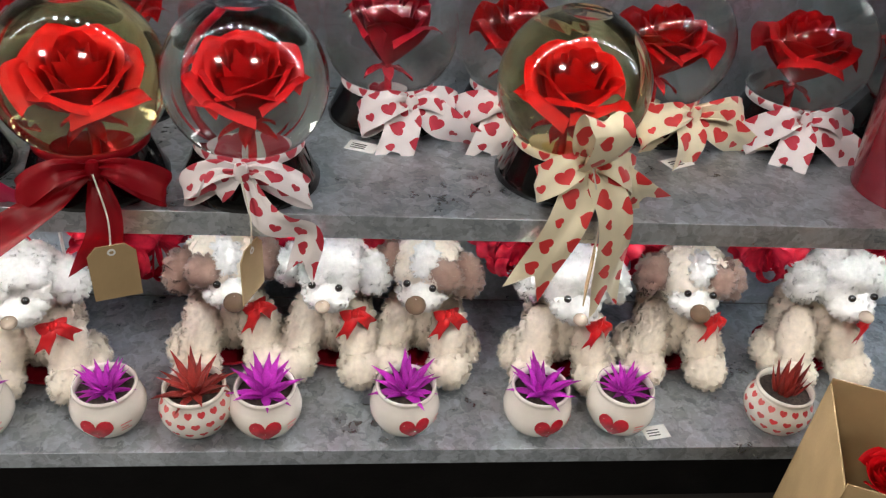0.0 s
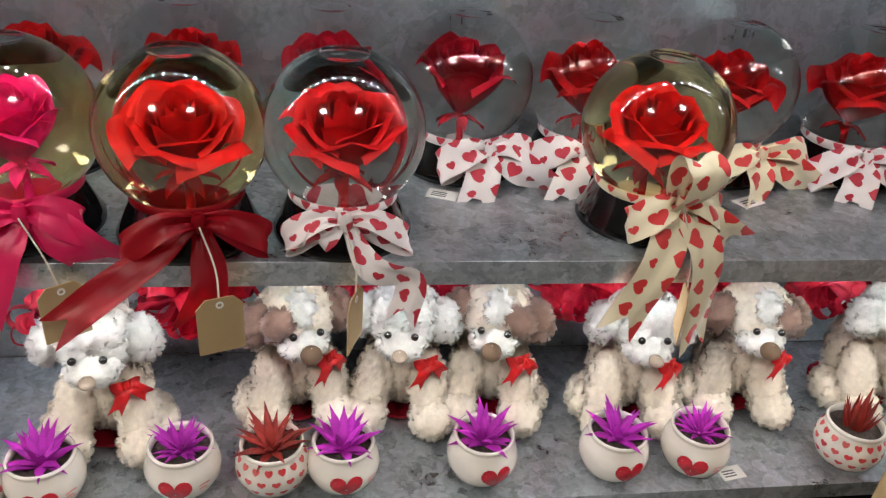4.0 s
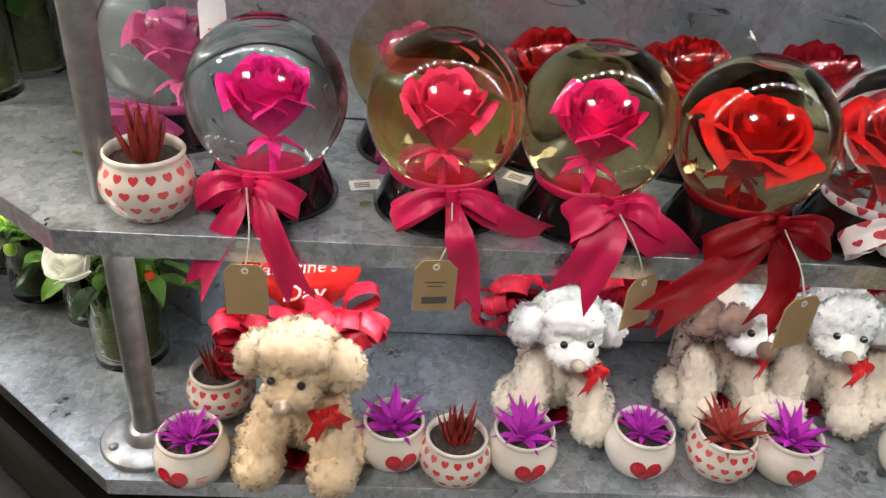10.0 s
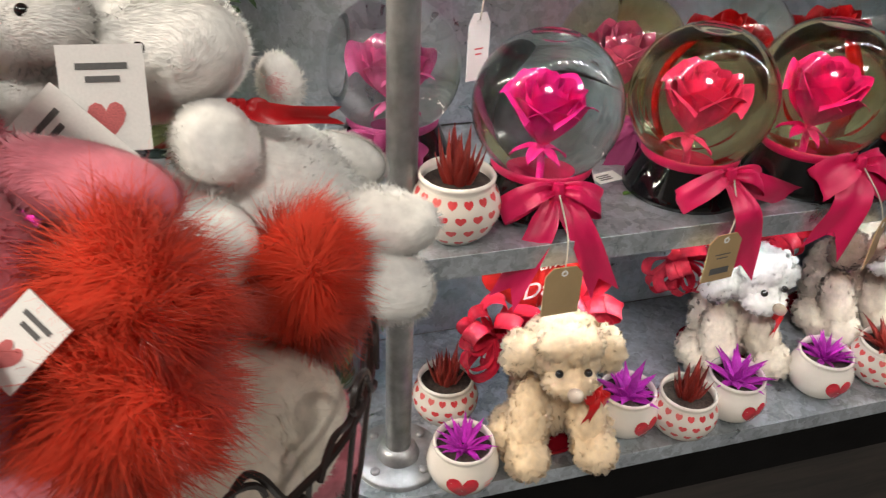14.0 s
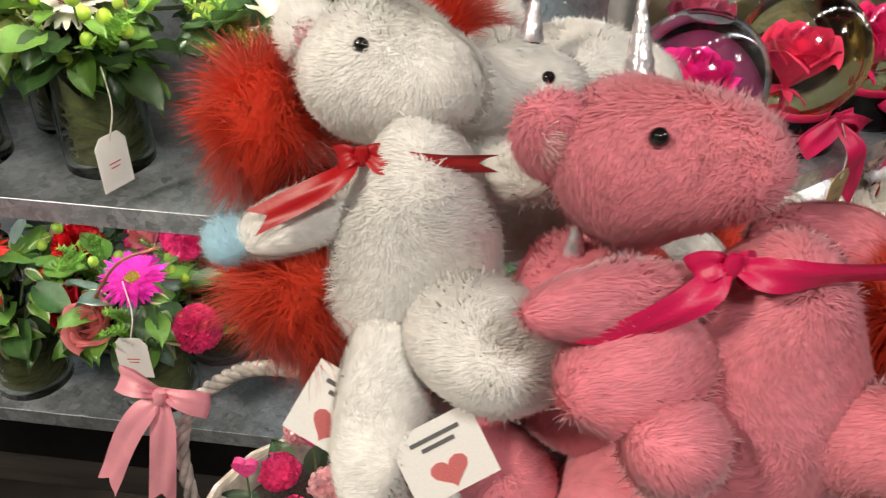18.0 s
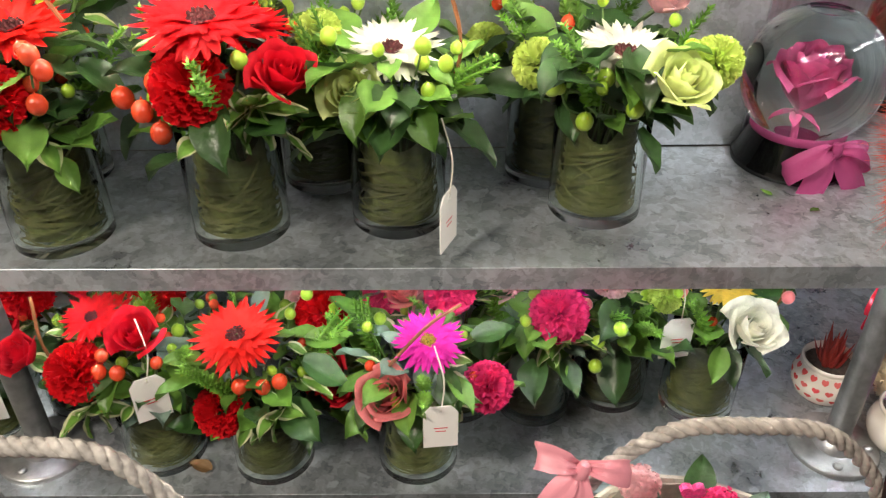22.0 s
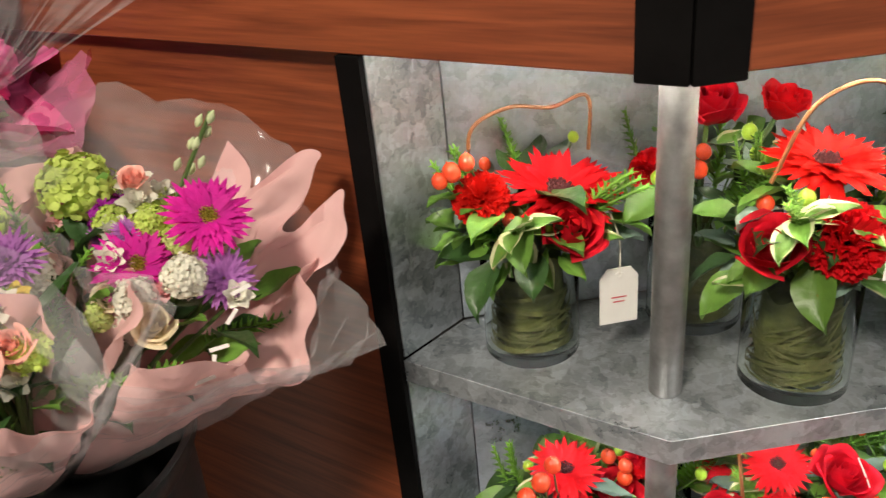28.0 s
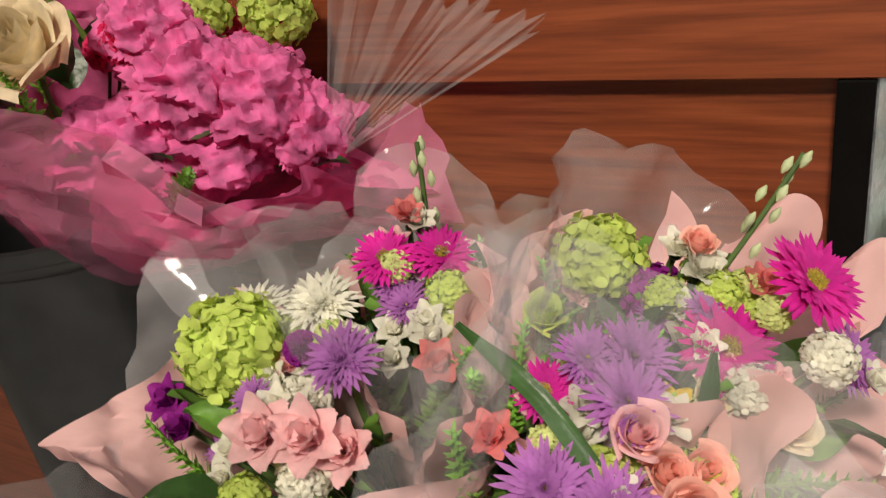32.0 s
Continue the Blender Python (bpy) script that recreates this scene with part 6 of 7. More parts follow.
def marabou(name, radii, n, length, seed):
    """A ball of long, fine, loose feather strands."""
    rs = np.random.RandomState(seed)
    n *= 8
    ax = np.array(radii)
    d = ball_dirs(n, rs, 1.0)
    p = d * ax * rs.uniform(0.35, 0.95, (n, 1))
    fld = np.stack([swirl(d * ax, 150, seed + 5 * c) for c in (1, 2, 3)], 1)
    way = unit_rows(d + 0.9 * fld + rs.normal(0, 0.16, d.shape))
    bent = unit_rows(way + 0.5 * fld + np.array([0, 0, -0.45]) + rs.normal(0, 0.2, d.shape))
    L = length * rs.uniform(0.35, 1.0, (n, 1)) * (0.85 + 0.3 * swirl(d * ax, 90, seed))[:, None]
    w = unit_rows(np.cross(way, d + 0.3 * rs.normal(0, 1, d.shape))) * 0.00018
    mid, end = p + way * L * 0.5, p + way * L * 0.5 + bent * L * 0.5
    v = np.stack([p - w, p + w, mid - w, mid + w, end], 1).reshape(-1, 3)
    nr = np.repeat(unit_rows(d + 0.5 * way), 5, 0)
    f = []
    for i in range(n):
        f += [(5 * i, 5 * i + 1, 5 * i + 3, 5 * i + 2), (5 * i + 2, 5 * i + 3, 5 * i + 4)]
    cv, cf, _ = turned([(max(0.0004, 0.55 * math.sin(math.pi * i / 10)), -0.55 * math.cos(math.pi * i / 10)) for i in range(11)], 16, False)
    m = len(v)
    core = np.array(cv) * ax
    return data(name, v.tolist() + core.tolist(), f + [tuple(m + i for i in q) for q in cf], "marabou_red", True, normals=nr.tolist() + unit_rows(np.array(cv)).tolist())


def horn_mesh(h, r):
    P = Pile()
    v, f, _ = turned([(r * (1 - i / 12) * (1 + 0.12 * (i % 2)) + 0.0005, h * i / 12) for i in range(13)], 14, True)
    return P.add(v, f).mesh("horn", "horn_silver")


def plush(name, label, mat, at, head, muzzle, body, ears=(), horn=None, limbs=(), eyes=(), manes=(), neck=None, tags=(), bow_mat="red_satin", seed=0, bow_size=0.026, category="plush toy"):
    g = thing(name, pose(*at), label, category, "plush toys in the wire basket")
    o = Matrix.Translation(-Vector(at))
    T = lambda p: o @ Matrix.Translation(p)
    part("body", fur("body", mat, body[1], seed, taper=0.30), g, T(body[0]))
    snout = tuple(b - a for a, b in zip(head[0], muzzle[0]))
    part("head", fur("head", mat, head[1], seed + 1, tufts=26000, blobs=(((0, 0, 0), head[1]), (snout, muzzle[1]), (tuple(c * 0.5 for c in snout), tuple(0.5 * (a + b) for a, b in zip(head[1], muzzle[1]))))), g, T(head[0]))
    for e in ears:
        er = part("ear", fur("ear", mat, (0.0135, 0.008, 0.0155), seed + 3, tufts=2500), g, T(e) @ Matrix.Rotation(-0.6, 4, "Z"))
        part("inner_ear", fur("inner_ear", "inner_ear", (0.0065, 0.004, 0.0085), seed, tufts=500), er, Matrix.Translation((0, -0.005, 0)))
    if horn:
        part("horn", horn_mesh((Vector(horn[1]) - Vector(horn[0])).length, 0.0055), g, o @ aim(horn[0], Vector(horn[1]) - Vector(horn[0])), "iridescent silver horn")
    for k, (a, b, r) in enumerate(limbs):
        lb = limb("leg" if k % 2 else "arm", mat, Vector(a) - Vector(at), Vector(b) - Vector(at), r, g, seed + 4 + k)
    for e in eyes:
        part("eye", MESH["eye_big"], g, T(e))
    for k, (c, r, n) in enumerate(manes):
        part("mane", marabou("mane", r, n, 0.036, seed + k), g, T(c), "fluffy red feather mane")
    if neck:
        part("neck_bow", bow(bow_size * 0.36, 0.0100, [[(0, 0, 0), (-0.012, -0.008, -0.008), (-0.040, -0.010, -0.024)], [(0, 0, 0), (0.014, -0.008, 0.0), (0.048, -0.010, 0.002)]], bow_mat, seed), g, T(neck[0]) @ Matrix.Rotation(neck[1], 4, "Z"), "satin neck ribbon")
    for (c, yaw, lean, w, h, *roll) in tags:
        tg = part("card", MESH["card"], g, T(c) @ Matrix.Rotation(yaw, 4, "Z") @ Matrix.Rotation(lean, 4, "X") @ Matrix.Rotation(roll[0] if roll else 0, 4, "Y") @ Matrix.Diagonal((w, 1, h, 1)), "white printed card")
        for j, (zz, ww) in enumerate(((0.30, 0.6), (0.18, 0.4))):
            part("print_bar", data("print_bar", [(-ww / 2, -0.0008, zz - 0.03), (ww / 2, -0.0008, zz - 0.03), (ww / 2, -0.0008, zz + 0.03), (-ww / 2, -0.0008, zz + 0.03)], [(0, 1, 2, 3)], "print_grey", False), tg)
        part("print_spot", data("print_spot", [(x, -0.0009, z - 0.2) for x, z in heart_outline(0.45, 20)], [tuple(range(20))], "petal_dusty", False), tg)
    return g


MESH["eye_big"] = ball_mesh("eye", "eye_black", 0.0034, 16)
v_, f_ = box(-0.5, -0.0005, -0.5, 0.5, 0.0005, 0.5, 0.0)
MESH["card"] = data("card", v_, f_, "card_white", False)

plush("plush_unicorn", "pink plush unicorn with red feather mane and pink bow", "plush_pink", (-0.99, 0.285, 1.075),
      ((-0.997, 0.341, 1.168), (0.031, 0.031, 0.029)), ((-0.982, 0.317, 1.176), (0.023, 0.024, 0.021)), ((-0.984, 0.281, 1.104), (0.042, 0.041, 0.060)),
      ears=[(-1.024, 0.357, 1.177)], horn=((-0.989, 0.353, 1.190), (-0.982, 0.366, 1.222)), eyes=[(-1.0115, 0.3215, 1.190)],
      limbs=[((-1.012, 0.296, 1.146), (-1.064, 0.309, 1.150), 0.0125), ((-1.020, 0.290, 1.125), (-1.052, 0.292, 1.128), 0.021), ((-0.955, 0.306, 1.140), (-0.910, 0.290, 1.132), 0.0145), ((-0.985, 0.262, 1.095), (-0.968, 0.214, 1.122), 0.018), ((-1.030, 0.275, 1.11), (-1.048, 0.264, 1.121), 0.016)],
      manes=[((-0.922, 0.264, 1.106), (0.024, 0.022, 0.026), 2600), ((-0.925, 0.246, 1.078), (0.026, 0.024, 0.028), 2400)], neck=((-1.014, 0.284, 1.166), -0.5), bow_mat="hot_pink_satin", seed=20, tags=[((-0.9475, 0.2335, 1.121), -0.35, -0.55, 0.017, 0.026, 0.7)])
g_white = plush("plush_unicorn", "white plush unicorn with red feather mane and red bow", "plush_white", (-1.045, 0.415, 1.06),
      ((-1.037, 0.452, 1.168), (0.034, 0.033, 0.029)), ((-1.029, 0.423, 1.172), (0.022, 0.024, 0.021)), ((-1.044, 0.412, 1.106), (0.038, 0.036, 0.060)),
      ears=[(-1.059, 0.476, 1.181)], horn=((-1.027, 0.459, 1.192), (-1.022, 0.466, 1.222)), eyes=[(-1.0555, 0.4355, 1.189)],
      limbs=[((-1.070, 0.430, 1.125), (-1.103, 0.449, 1.108), 0.014), ((-1.066, 0.394, 1.085), (-1.098, 0.362, 1.028), 0.0195), ((-1.020, 0.405, 1.138), (-0.988, 0.385, 1.140), 0.014), ((-1.050, 0.375, 1.09), (-1.046, 0.335, 1.098), 0.026)],
      manes=[((-1.073, 0.492, 1.134), (0.023, 0.023, 0.032), 2600), ((-1.083, 0.445, 1.071), (0.026, 0.024, 0.028), 2400)], neck=((-1.066, 0.418, 1.153), -0.55), seed=30)
part("paw_pad", fur("paw_pad", "plush_blue", (0.011, 0.011, 0.010), 33, tufts=1500), g_white, Matrix.Translation((-0.067, 0.039, 0.046)), "pale blue paw")
plush("plush_bear", "cream plush bear with red bow, lying over the basket edge", "plush_white", (-0.86, 0.43, 1.01),
      ((-0.913, 0.467, 1.124), (0.050, 0.042, 0.036)), ((-0.893, 0.442, 1.132), (0.028, 0.028, 0.023)), ((-0.862, 0.443, 1.048), (0.050, 0.046, 0.044)),
      ears=[(-0.849, 0.470, 1.100), (-0.945, 0.49, 1.160)],
      limbs=[((-0.890, 0.425, 1.095), (-0.886, 0.405, 1.088), 0.021), ((-0.830, 0.410, 1.040), (-0.788, 0.394, 1.044), 0.020), ((-0.896, 0.385, 1.060), (-0.896, 0.376, 1.044), 0.024), ((-0.835, 0.400, 1.015), (-0.797, 0.376, 1.013), 0.022), ((-0.84, 0.455, 1.06), (-0.800, 0.463, 1.046), 0.018)],
      eyes=[(-0.917, 0.425, 1.139)], manes=[((-0.853, 0.375, 1.026), (0.026, 0.024, 0.040), 2600)], neck=((-0.872, 0.425, 1.107), -0.35), bow_size=0.03, seed=40,
      tags=[((-0.9325, 0.396, 1.127), 0.05, -0.4, 0.036, 0.047, 0.05), ((-0.950, 0.384, 1.109), 0.0, -0.4, 0.036, 0.048, -0.75)])
plush("plush_unicorn", "small white plush unicorn wedged between the others", "plush_white", (-0.968, 0.47, 1.07),
      ((-0.969, 0.461, 1.143), (0.032, 0.032, 0.026)), ((-0.955, 0.440, 1.146), (0.020, 0.021, 0.018)), ((-0.965, 0.45, 1.09), (0.036, 0.034, 0.036)),
      ears=[(-0.995, 0.482, 1.158)], horn=((-0.956, 0.452, 1.166), (-0.950, 0.458, 1.192)), eyes=[(-0.9635, 0.4285, 1.158)], manes=[((-0.982, 0.497, 1.160), (0.018, 0.018, 0.022), 1400)], seed=50)
plush("plush_unicorn", "pink plush unicorn half hidden under the white one", "plush_pink", (-1.0, 0.35, 1.05),
      ((-1.001, 0.351, 1.100), (0.028, 0.027, 0.025)), ((-1.012, 0.330, 1.098), (0.016, 0.016, 0.015)), ((-0.985, 0.345, 1.055), (0.04, 0.036, 0.03)),
      ears=[(-0.978, 0.361, 1.122)], horn=((-1.008, 0.353, 1.116), (-1.010, 0.352, 1.142)), limbs=[((-1.06, 0.40, 1.02), (-1.04, 0.33, 1.03), 0.022)], seed=60, tags=[((-1.072, 0.345, 1.052), -0.6, -0.7, 0.036, 0.030, -0.5), ((-1.095, 0.395, 1.045), -0.6, -0.6, 0.034, 0.034, 0.5)])
# softer heap below them
heap = [("cream", "plush_cream", (-0.889, 0.350, 0.962), (0.052, 0.048, 0.048)), ("cream", "plush_cream", (-0.915, 0.315, 0.955), (0.05, 0.045, 0.045)), ("pink", "plush_pink", (-0.868, 0.372, 0.918), (0.044, 0.04, 0.045)), ("pink", "plush_pink", (-0.99, 0.29, 1.01), (0.06, 0.05, 0.05)),
        ("white", "plush_white", (-1.04, 0.38, 1.0), (0.055, 0.05, 0.05)), ("red", "plush_red", (-0.94, 0.39, 1.03), (0.05, 0.05, 0.05)), ("cream", "plush_cream", (-0.95, 0.42, 0.96), (0.08, 0.08, 0.06)), ("pink", "plush_pink", (-1.0, 0.36, 0.93), (0.09, 0.08, 0.06))]
for k, (cn, mt, c, r) in enumerate(heap):
    g = thing("plush_toy", pose(*c), f"{cn} plush toy buried in the heap", "plush toy", "plush toys in the wire basket")
    part("body", fur("body", mt, r, 70 + k, tufts=5000), g)
    part("arm", fur("arm", mt, (r[0] * 0.35, r[1] * 0.35, r[2] * 0.7), 80 + k, tufts=2000), g, Matrix.Translation((-r[0] * 0.7, -r[1] * 0.6, 0)) @ Matrix.Rotation(0.7, 4, "Y"))

BC = Vector((-0.955, 0.375))
wb = thing("wire_basket", pose(BC.x, BC.y, FLOOR), "black wire basket stand with scrolled rim", "basket")


def ring(name, r, z, thick=0.0022, n=40):
    v, f = tube([(r * math.cos(2 * math.pi * i / n), r * math.sin(2 * math.pi * i / n), z - FLOOR) for i in range(n + 1)], thick, 6)
    part(name, data(name, v, f, "wire_black"), wb)


ring("rim", 0.135, 0.995)
ring("hoop", 0.125, 0.90)
ring("hoop", 0.105, 0.78)
ring("base_ring", 0.10, 0.70)
for k in range(22):
    a = 2 * math.pi * k / 22
    c, s = math.cos(a), math.sin(a)
    v, f = tube([(0.135 * c, 0.135 * s, 0.995 - FLOOR), (0.128 * c, 0.128 * s, 0.92 - FLOOR), (0.106 * c, 0.106 * s, 0.78 - FLOOR), (0.10 * c, 0.10 * s, 0.70 - FLOOR), (0.0, 0.0, 0.698 - FLOOR)], 0.0016, 5)
    part("wire", data("wire", v, f, "wire_black"), wb)
for k in range(11):
    a = 2 * math.pi * k / 11
    pts = []
    for j in range(26):
        t = j / 25
        q = a + (t - 0.5) * 0.5
        w = 0.030 * math.sin(t * math.pi) + 0.008 * math.sin(t * 4 * math.pi)
        pts.append((0.137 * math.cos(q), 0.137 * math.sin(q), 0.992 - FLOOR + w * (1 if k % 2 else 0.75)))
    v, f = tube(pts, 0.0018, 5)
    part("scroll", data("scroll", v, f, "wire_black"), wb)
    cur = [(0.138 * math.cos(a + 0.10 * (1 - t) * math.cos(7 * t)), 0.138 * math.sin(a + 0.10 * (1 - t) * math.cos(7 * t)), 1.002 - FLOOR + 0.016 * (1 - t) * math.sin(7 * t) + 0.01) for t in [i / 20 for i in range(21)]]
    v, f = tube(cur, 0.0016, 5)
    part("scroll", data("scroll", v, f, "wire_black"), wb)
v_, f_, _ = turned([(0.099, 0.696 - FLOOR), (0.099, 0.699 - FLOOR), (0.0005, 0.699 - FLOOR)], 24, True)
part("base_plate", data("base_plate", v_, f_, "wire_black"), wb)
for k in range(4):
    a = math.pi / 4 + k * math.pi / 2
    v, f = tube([(0.095 * math.cos(a), 0.095 * math.sin(a), 0.697 - FLOOR), (0.11 * math.cos(a), 0.11 * math.sin(a), 0.0)], 0.005, 8)
    part("leg", data("leg", v, f, "wire_black"), wb)

# ---- gift baskets with twisted handles in front of the angled side ----
surf("willow", (0.60, 0.53, 0.45), 0.6, vary=0.3, scale=60, bump=0.4, bscale=200)
surf("willow_grey", (0.42, 0.39, 0.36), 0.55, vary=0.45, scale=90, bump=0.5, bscale=250)
surf("pick_pink", (0.78, 0.05, 0.26), 0.35, vary=0.3, scale=300, bump=0.6, bscale=900)
DIRV, NRM = (CB - CA).normalized(), Vector(((CB - CA).y, -(CB - CA).x)).normalized()


def side_at(s, off, z=0.0):
    p = CA + DIRV * s + NRM * off
    return Vector((p.x, p.y, z))


BENCH = 0.56
c4 = [side_at(0.02, -0.30), side_at(0.02, -0.03), side_at(1.06, -0.03), side_at(1.06, -0.30)]
bn = thing("display_bench", pose(0, 0, FLOOR), "low dark wooden display bench", "bench")
part("top", data("top", *slab([tuple(p.xy) for p in c4], BENCH - 0.03 - FLOOR, BENCH - FLOOR), "weathered_wood", False), bn)
for s_, o_ in ((0.06, -0.27), (0.06, -0.06), (1.02, -0.27), (1.02, -0.06)):
    p_ = side_at(s_, o_)
    v_, f_ = box(p_.x - 0.02, p_.y - 0.02, 0, p_.x + 0.02, p_.y + 0.02, BENCH - 0.031 - FLOOR)
    part("leg", data("leg", v_, f_, "weathered_wood", False), bn)


def twisted(points, r, turns, strands=3):
    """A handle of strands twisted round one another."""
    out = []
    C = curve_pts(points, 16)
    for k in range(strands):
        pts = []
        for i, p in enumerate(C):
            d = (C[min(i + 1, len(C) - 1)] - C[max(i - 1, 0)]).normalized()
            a = NRM.to_3d()
            b = d.cross(a).normalized()
            q = 2 * math.pi * (turns * i / len(C) + k / strands)
            pts.append(p + (a * math.cos(q) + b * math.sin(q)) * r * 0.62)
        v, f = tube(pts, r * 0.62, 7)
        out.append(data("handle_strand", v, f, "willow_grey"))
    return out


def gift_basket(s, off, hw, apex, label, bow_side=0, seed=0, bow_z=0.86):
    c = side_at(s, off)
    g = thing("gift_basket", pose(c.x, c.y, BENCH + 0.0005), label, "basket", "gift baskets")
    rim = 0.13
    prof_ = [(hw * 0.72, 0.0), (hw * 0.80, 0.03), (hw * 0.93, 0.09), (hw * 0.99, rim), (hw * 0.95, rim), (hw * 0.88, 0.08)]
    n = 44
    v = []
    for r, z in prof_:
        for i in range(n):
            a = 2 * math.pi * i / n
            rr = r * (1 + 0.02 * (i % 2))
            v.append((rr * math.cos(a), rr * math.sin(a), z))
    f = grid_faces(n, len(prof_), True) + [tuple(reversed(range(n)))]
    part("bowl", data("bowl", v, f, "willow"), g, None, "woven whitewashed willow bowl")
    for z in (0.02, 0.05, 0.08, 0.11, rim):
        r = hw * (0.75 + 0.25 * z / rim)
        v, f = tube([(r * math.cos(2 * math.pi * i / 32), r * math.sin(2 * math.pi * i / 32), z + 0.003 * (i % 2)) for i in range(33)], 0.004, 6)
        part("willow_band", data("willow_band", v, f, "willow"), g)
    d3 = DIRV.to_3d()
    h = apex - BENCH
    pts = [d3 * hw * 0.98 + Vector((0, 0, rim * 0.5)), d3 * hw * 0.99 + Vector((0, 0, h * 0.72)), d3 * hw * 0.55 + Vector((0, 0, h * 0.965)), Vector((0, 0, h)), d3 * -hw * 0.55 + Vector((0, 0, h * 0.955)), d3 * -hw * 0.99 + Vector((0, 0, h * 0.70)), d3 * -hw * 0.98 + Vector((0, 0, rim * 0.5))]
    for me in twisted(pts, 0.0054, 15):
        part("handle_strand", me, g, None, "grey-washed twisted handle strand")
    v, f, _ = turned([(0.0005, rim * 0.8), (hw * 0.6, rim * 0.85), (hw * 0.9, rim * 0.8)], 24, False)
    part("soil", data("soil", v, f, "soil"), g)
    rg = random.Random(seed)
    for k in range(26):
        a, q = k * 2.4, hw * 0.8 * math.sqrt((k + 0.5) / 26)
        at = Vector((q * math.cos(a), q * math.sin(a), rim * 0.85 + rg.uniform(0.0, 0.05)))
        part("leaf", LEAF["deep" if k % 3 else "grey"][k % 2], g, aim_y(at, (math.cos(a), math.sin(a), rg.uniform(0.2, 1.2)), rg.uniform(-0.5, 0.5)) @ Matrix.Scale(0.75, 4))
    for k in range(9):
        a, q = k * 2.4 + 1, hw * 0.75 * math.sqrt((k + 0.5) / 9)
        at = Vector((q * math.cos(a), q * math.sin(a), rim + rg.uniform(0.02, 0.06)))
        part("blossom", flower("hyd", "hot_pink" if k % 2 else "pink", 0.016, k), g, aim(at, (math.cos(a) * 0.4, math.sin(a) * 0.4, 1)))
    for k in range(3):
        at = Vector((rg.uniform(-0.5, 0.5) * hw, rg.uniform(-0.5, 0.3) * hw, rim + 0.075 + 0.02 * k))
        o = heart_outline(0.020, 20)
        v = [(x, -0.003, z) for x, z in o] + [(x, 0.003, z) for x, z in o]
        f = [tuple(range(20)), tuple(reversed(range(20, 40)))] + [(i, (i + 1) % 20, (i + 1) % 20 + 20, i + 20) for i in range(20)]
        part("heart_pick", data("heart_pick", v, f, "pick_pink", False), g, Matrix.Translation(at) @ Matrix.Rotation(-0.7, 4, "Z"), "glittery pink heart pick")
        v, f = tube([at - Vector((0, 0, 0.008)), Vector((at.x, at.y, rim * 0.8))], 0.001, 5)
        part("pick_stick", data("pick_stick", v, f, "stem"), g)
    if bow_side:
        at = d3 * hw * 0.99 * bow_side + Vector((0, 0, bow_z - BENCH)) - NRM.to_3d() * 0.012
        part("bow", bow(0.036, 0.019, [[(0, 0, 0), (-0.014, -0.014, -0.03), (-0.026, -0.018, -0.10)], [(0, 0, 0), (0.012, -0.016, -0.04), (0.018, -0.018, -0.10)]], "pink_satin", seed, droop=-0.1), g, Matrix.Translation(at) @ Matrix.Rotation(math.atan2(NRM.y, NRM.x) - math.pi / 2, 4, "Z") @ Matrix.Rotation(0.28, 4, "Y"), "pale pink satin bow")
    return g


gift_basket(0.218, -0.14, 0.117, 0.888, "whitewashed willow gift basket with pink satin bow", 1, 1, 0.862)
gift_basket(0.672, -0.20, 0.098, 0.938, "whitewashed willow gift basket with pink blossoms", 1, 5, 0.865)
gift_basket(0.958, -0.135, 0.085, 0.930, "small whitewashed willow gift basket with pink picks", 0, 9)

# ---- bouquets in black buckets beside the wood side ----
surf("bucket_black", (0.015, 0.016, 0.017), 0.35, vary=0.3, coat=0.1)
surf("tissue_pink", (0.86, 0.54, 0.53), 0.7, vary=0.08, scale=14, bump=0.4, bscale=60, trans=0.38, spec=0.25)
surf("tissue_magenta", (0.70, 0.11, 0.31), 0.7, vary=0.4, scale=25, bump=0.5, bscale=60, trans=0.3)
film("clear_film", (0.9, 0.9, 0.92), 0.86, 0.06, 1.0)
film("pink_film", (0.86, 0.30, 0.50), 0.62, 0.08, 0.9)
surf("tissue_net", (0.80, 0.16, 0.42), 0.7, vary=0.45, scale=60, bump=0.8, bscale=120, trans=0.35)


def bucket(x, y, r, top):
    h = top - FLOOR
    v, f, _ = turned([(r * 0.78, 0.0), (r * 0.80, 0.004), (r * 0.97, h - 0.02), (r, h - 0.018), (r * 1.02, h - 0.004), (r, h), (r * 0.96, h - 0.004), (r * 0.95, h - 0.03), (r * 0.77, 0.01)], 40, True, True)
    g = thing("flower_bucket", pose(x, y, FLOOR + 0.0005), "tall black plastic flower bucket", "bucket", "flower buckets")
    part("body", data("body", v, f, "bucket_black"), g)
    v, f, _ = turned([(r * 1.005, h - 0.012), (r * 1.035, h - 0.008), (r * 1.035, h + 0.002), (r * 1.0, h + 0.004)], 40, False)
    part("rim", data("rim", v, f, "bucket_black"), g)


bucket(-1.745, 1.462, 0.125, 0.93)
bucket(-1.735, 1.86, 0.112, 1.13)


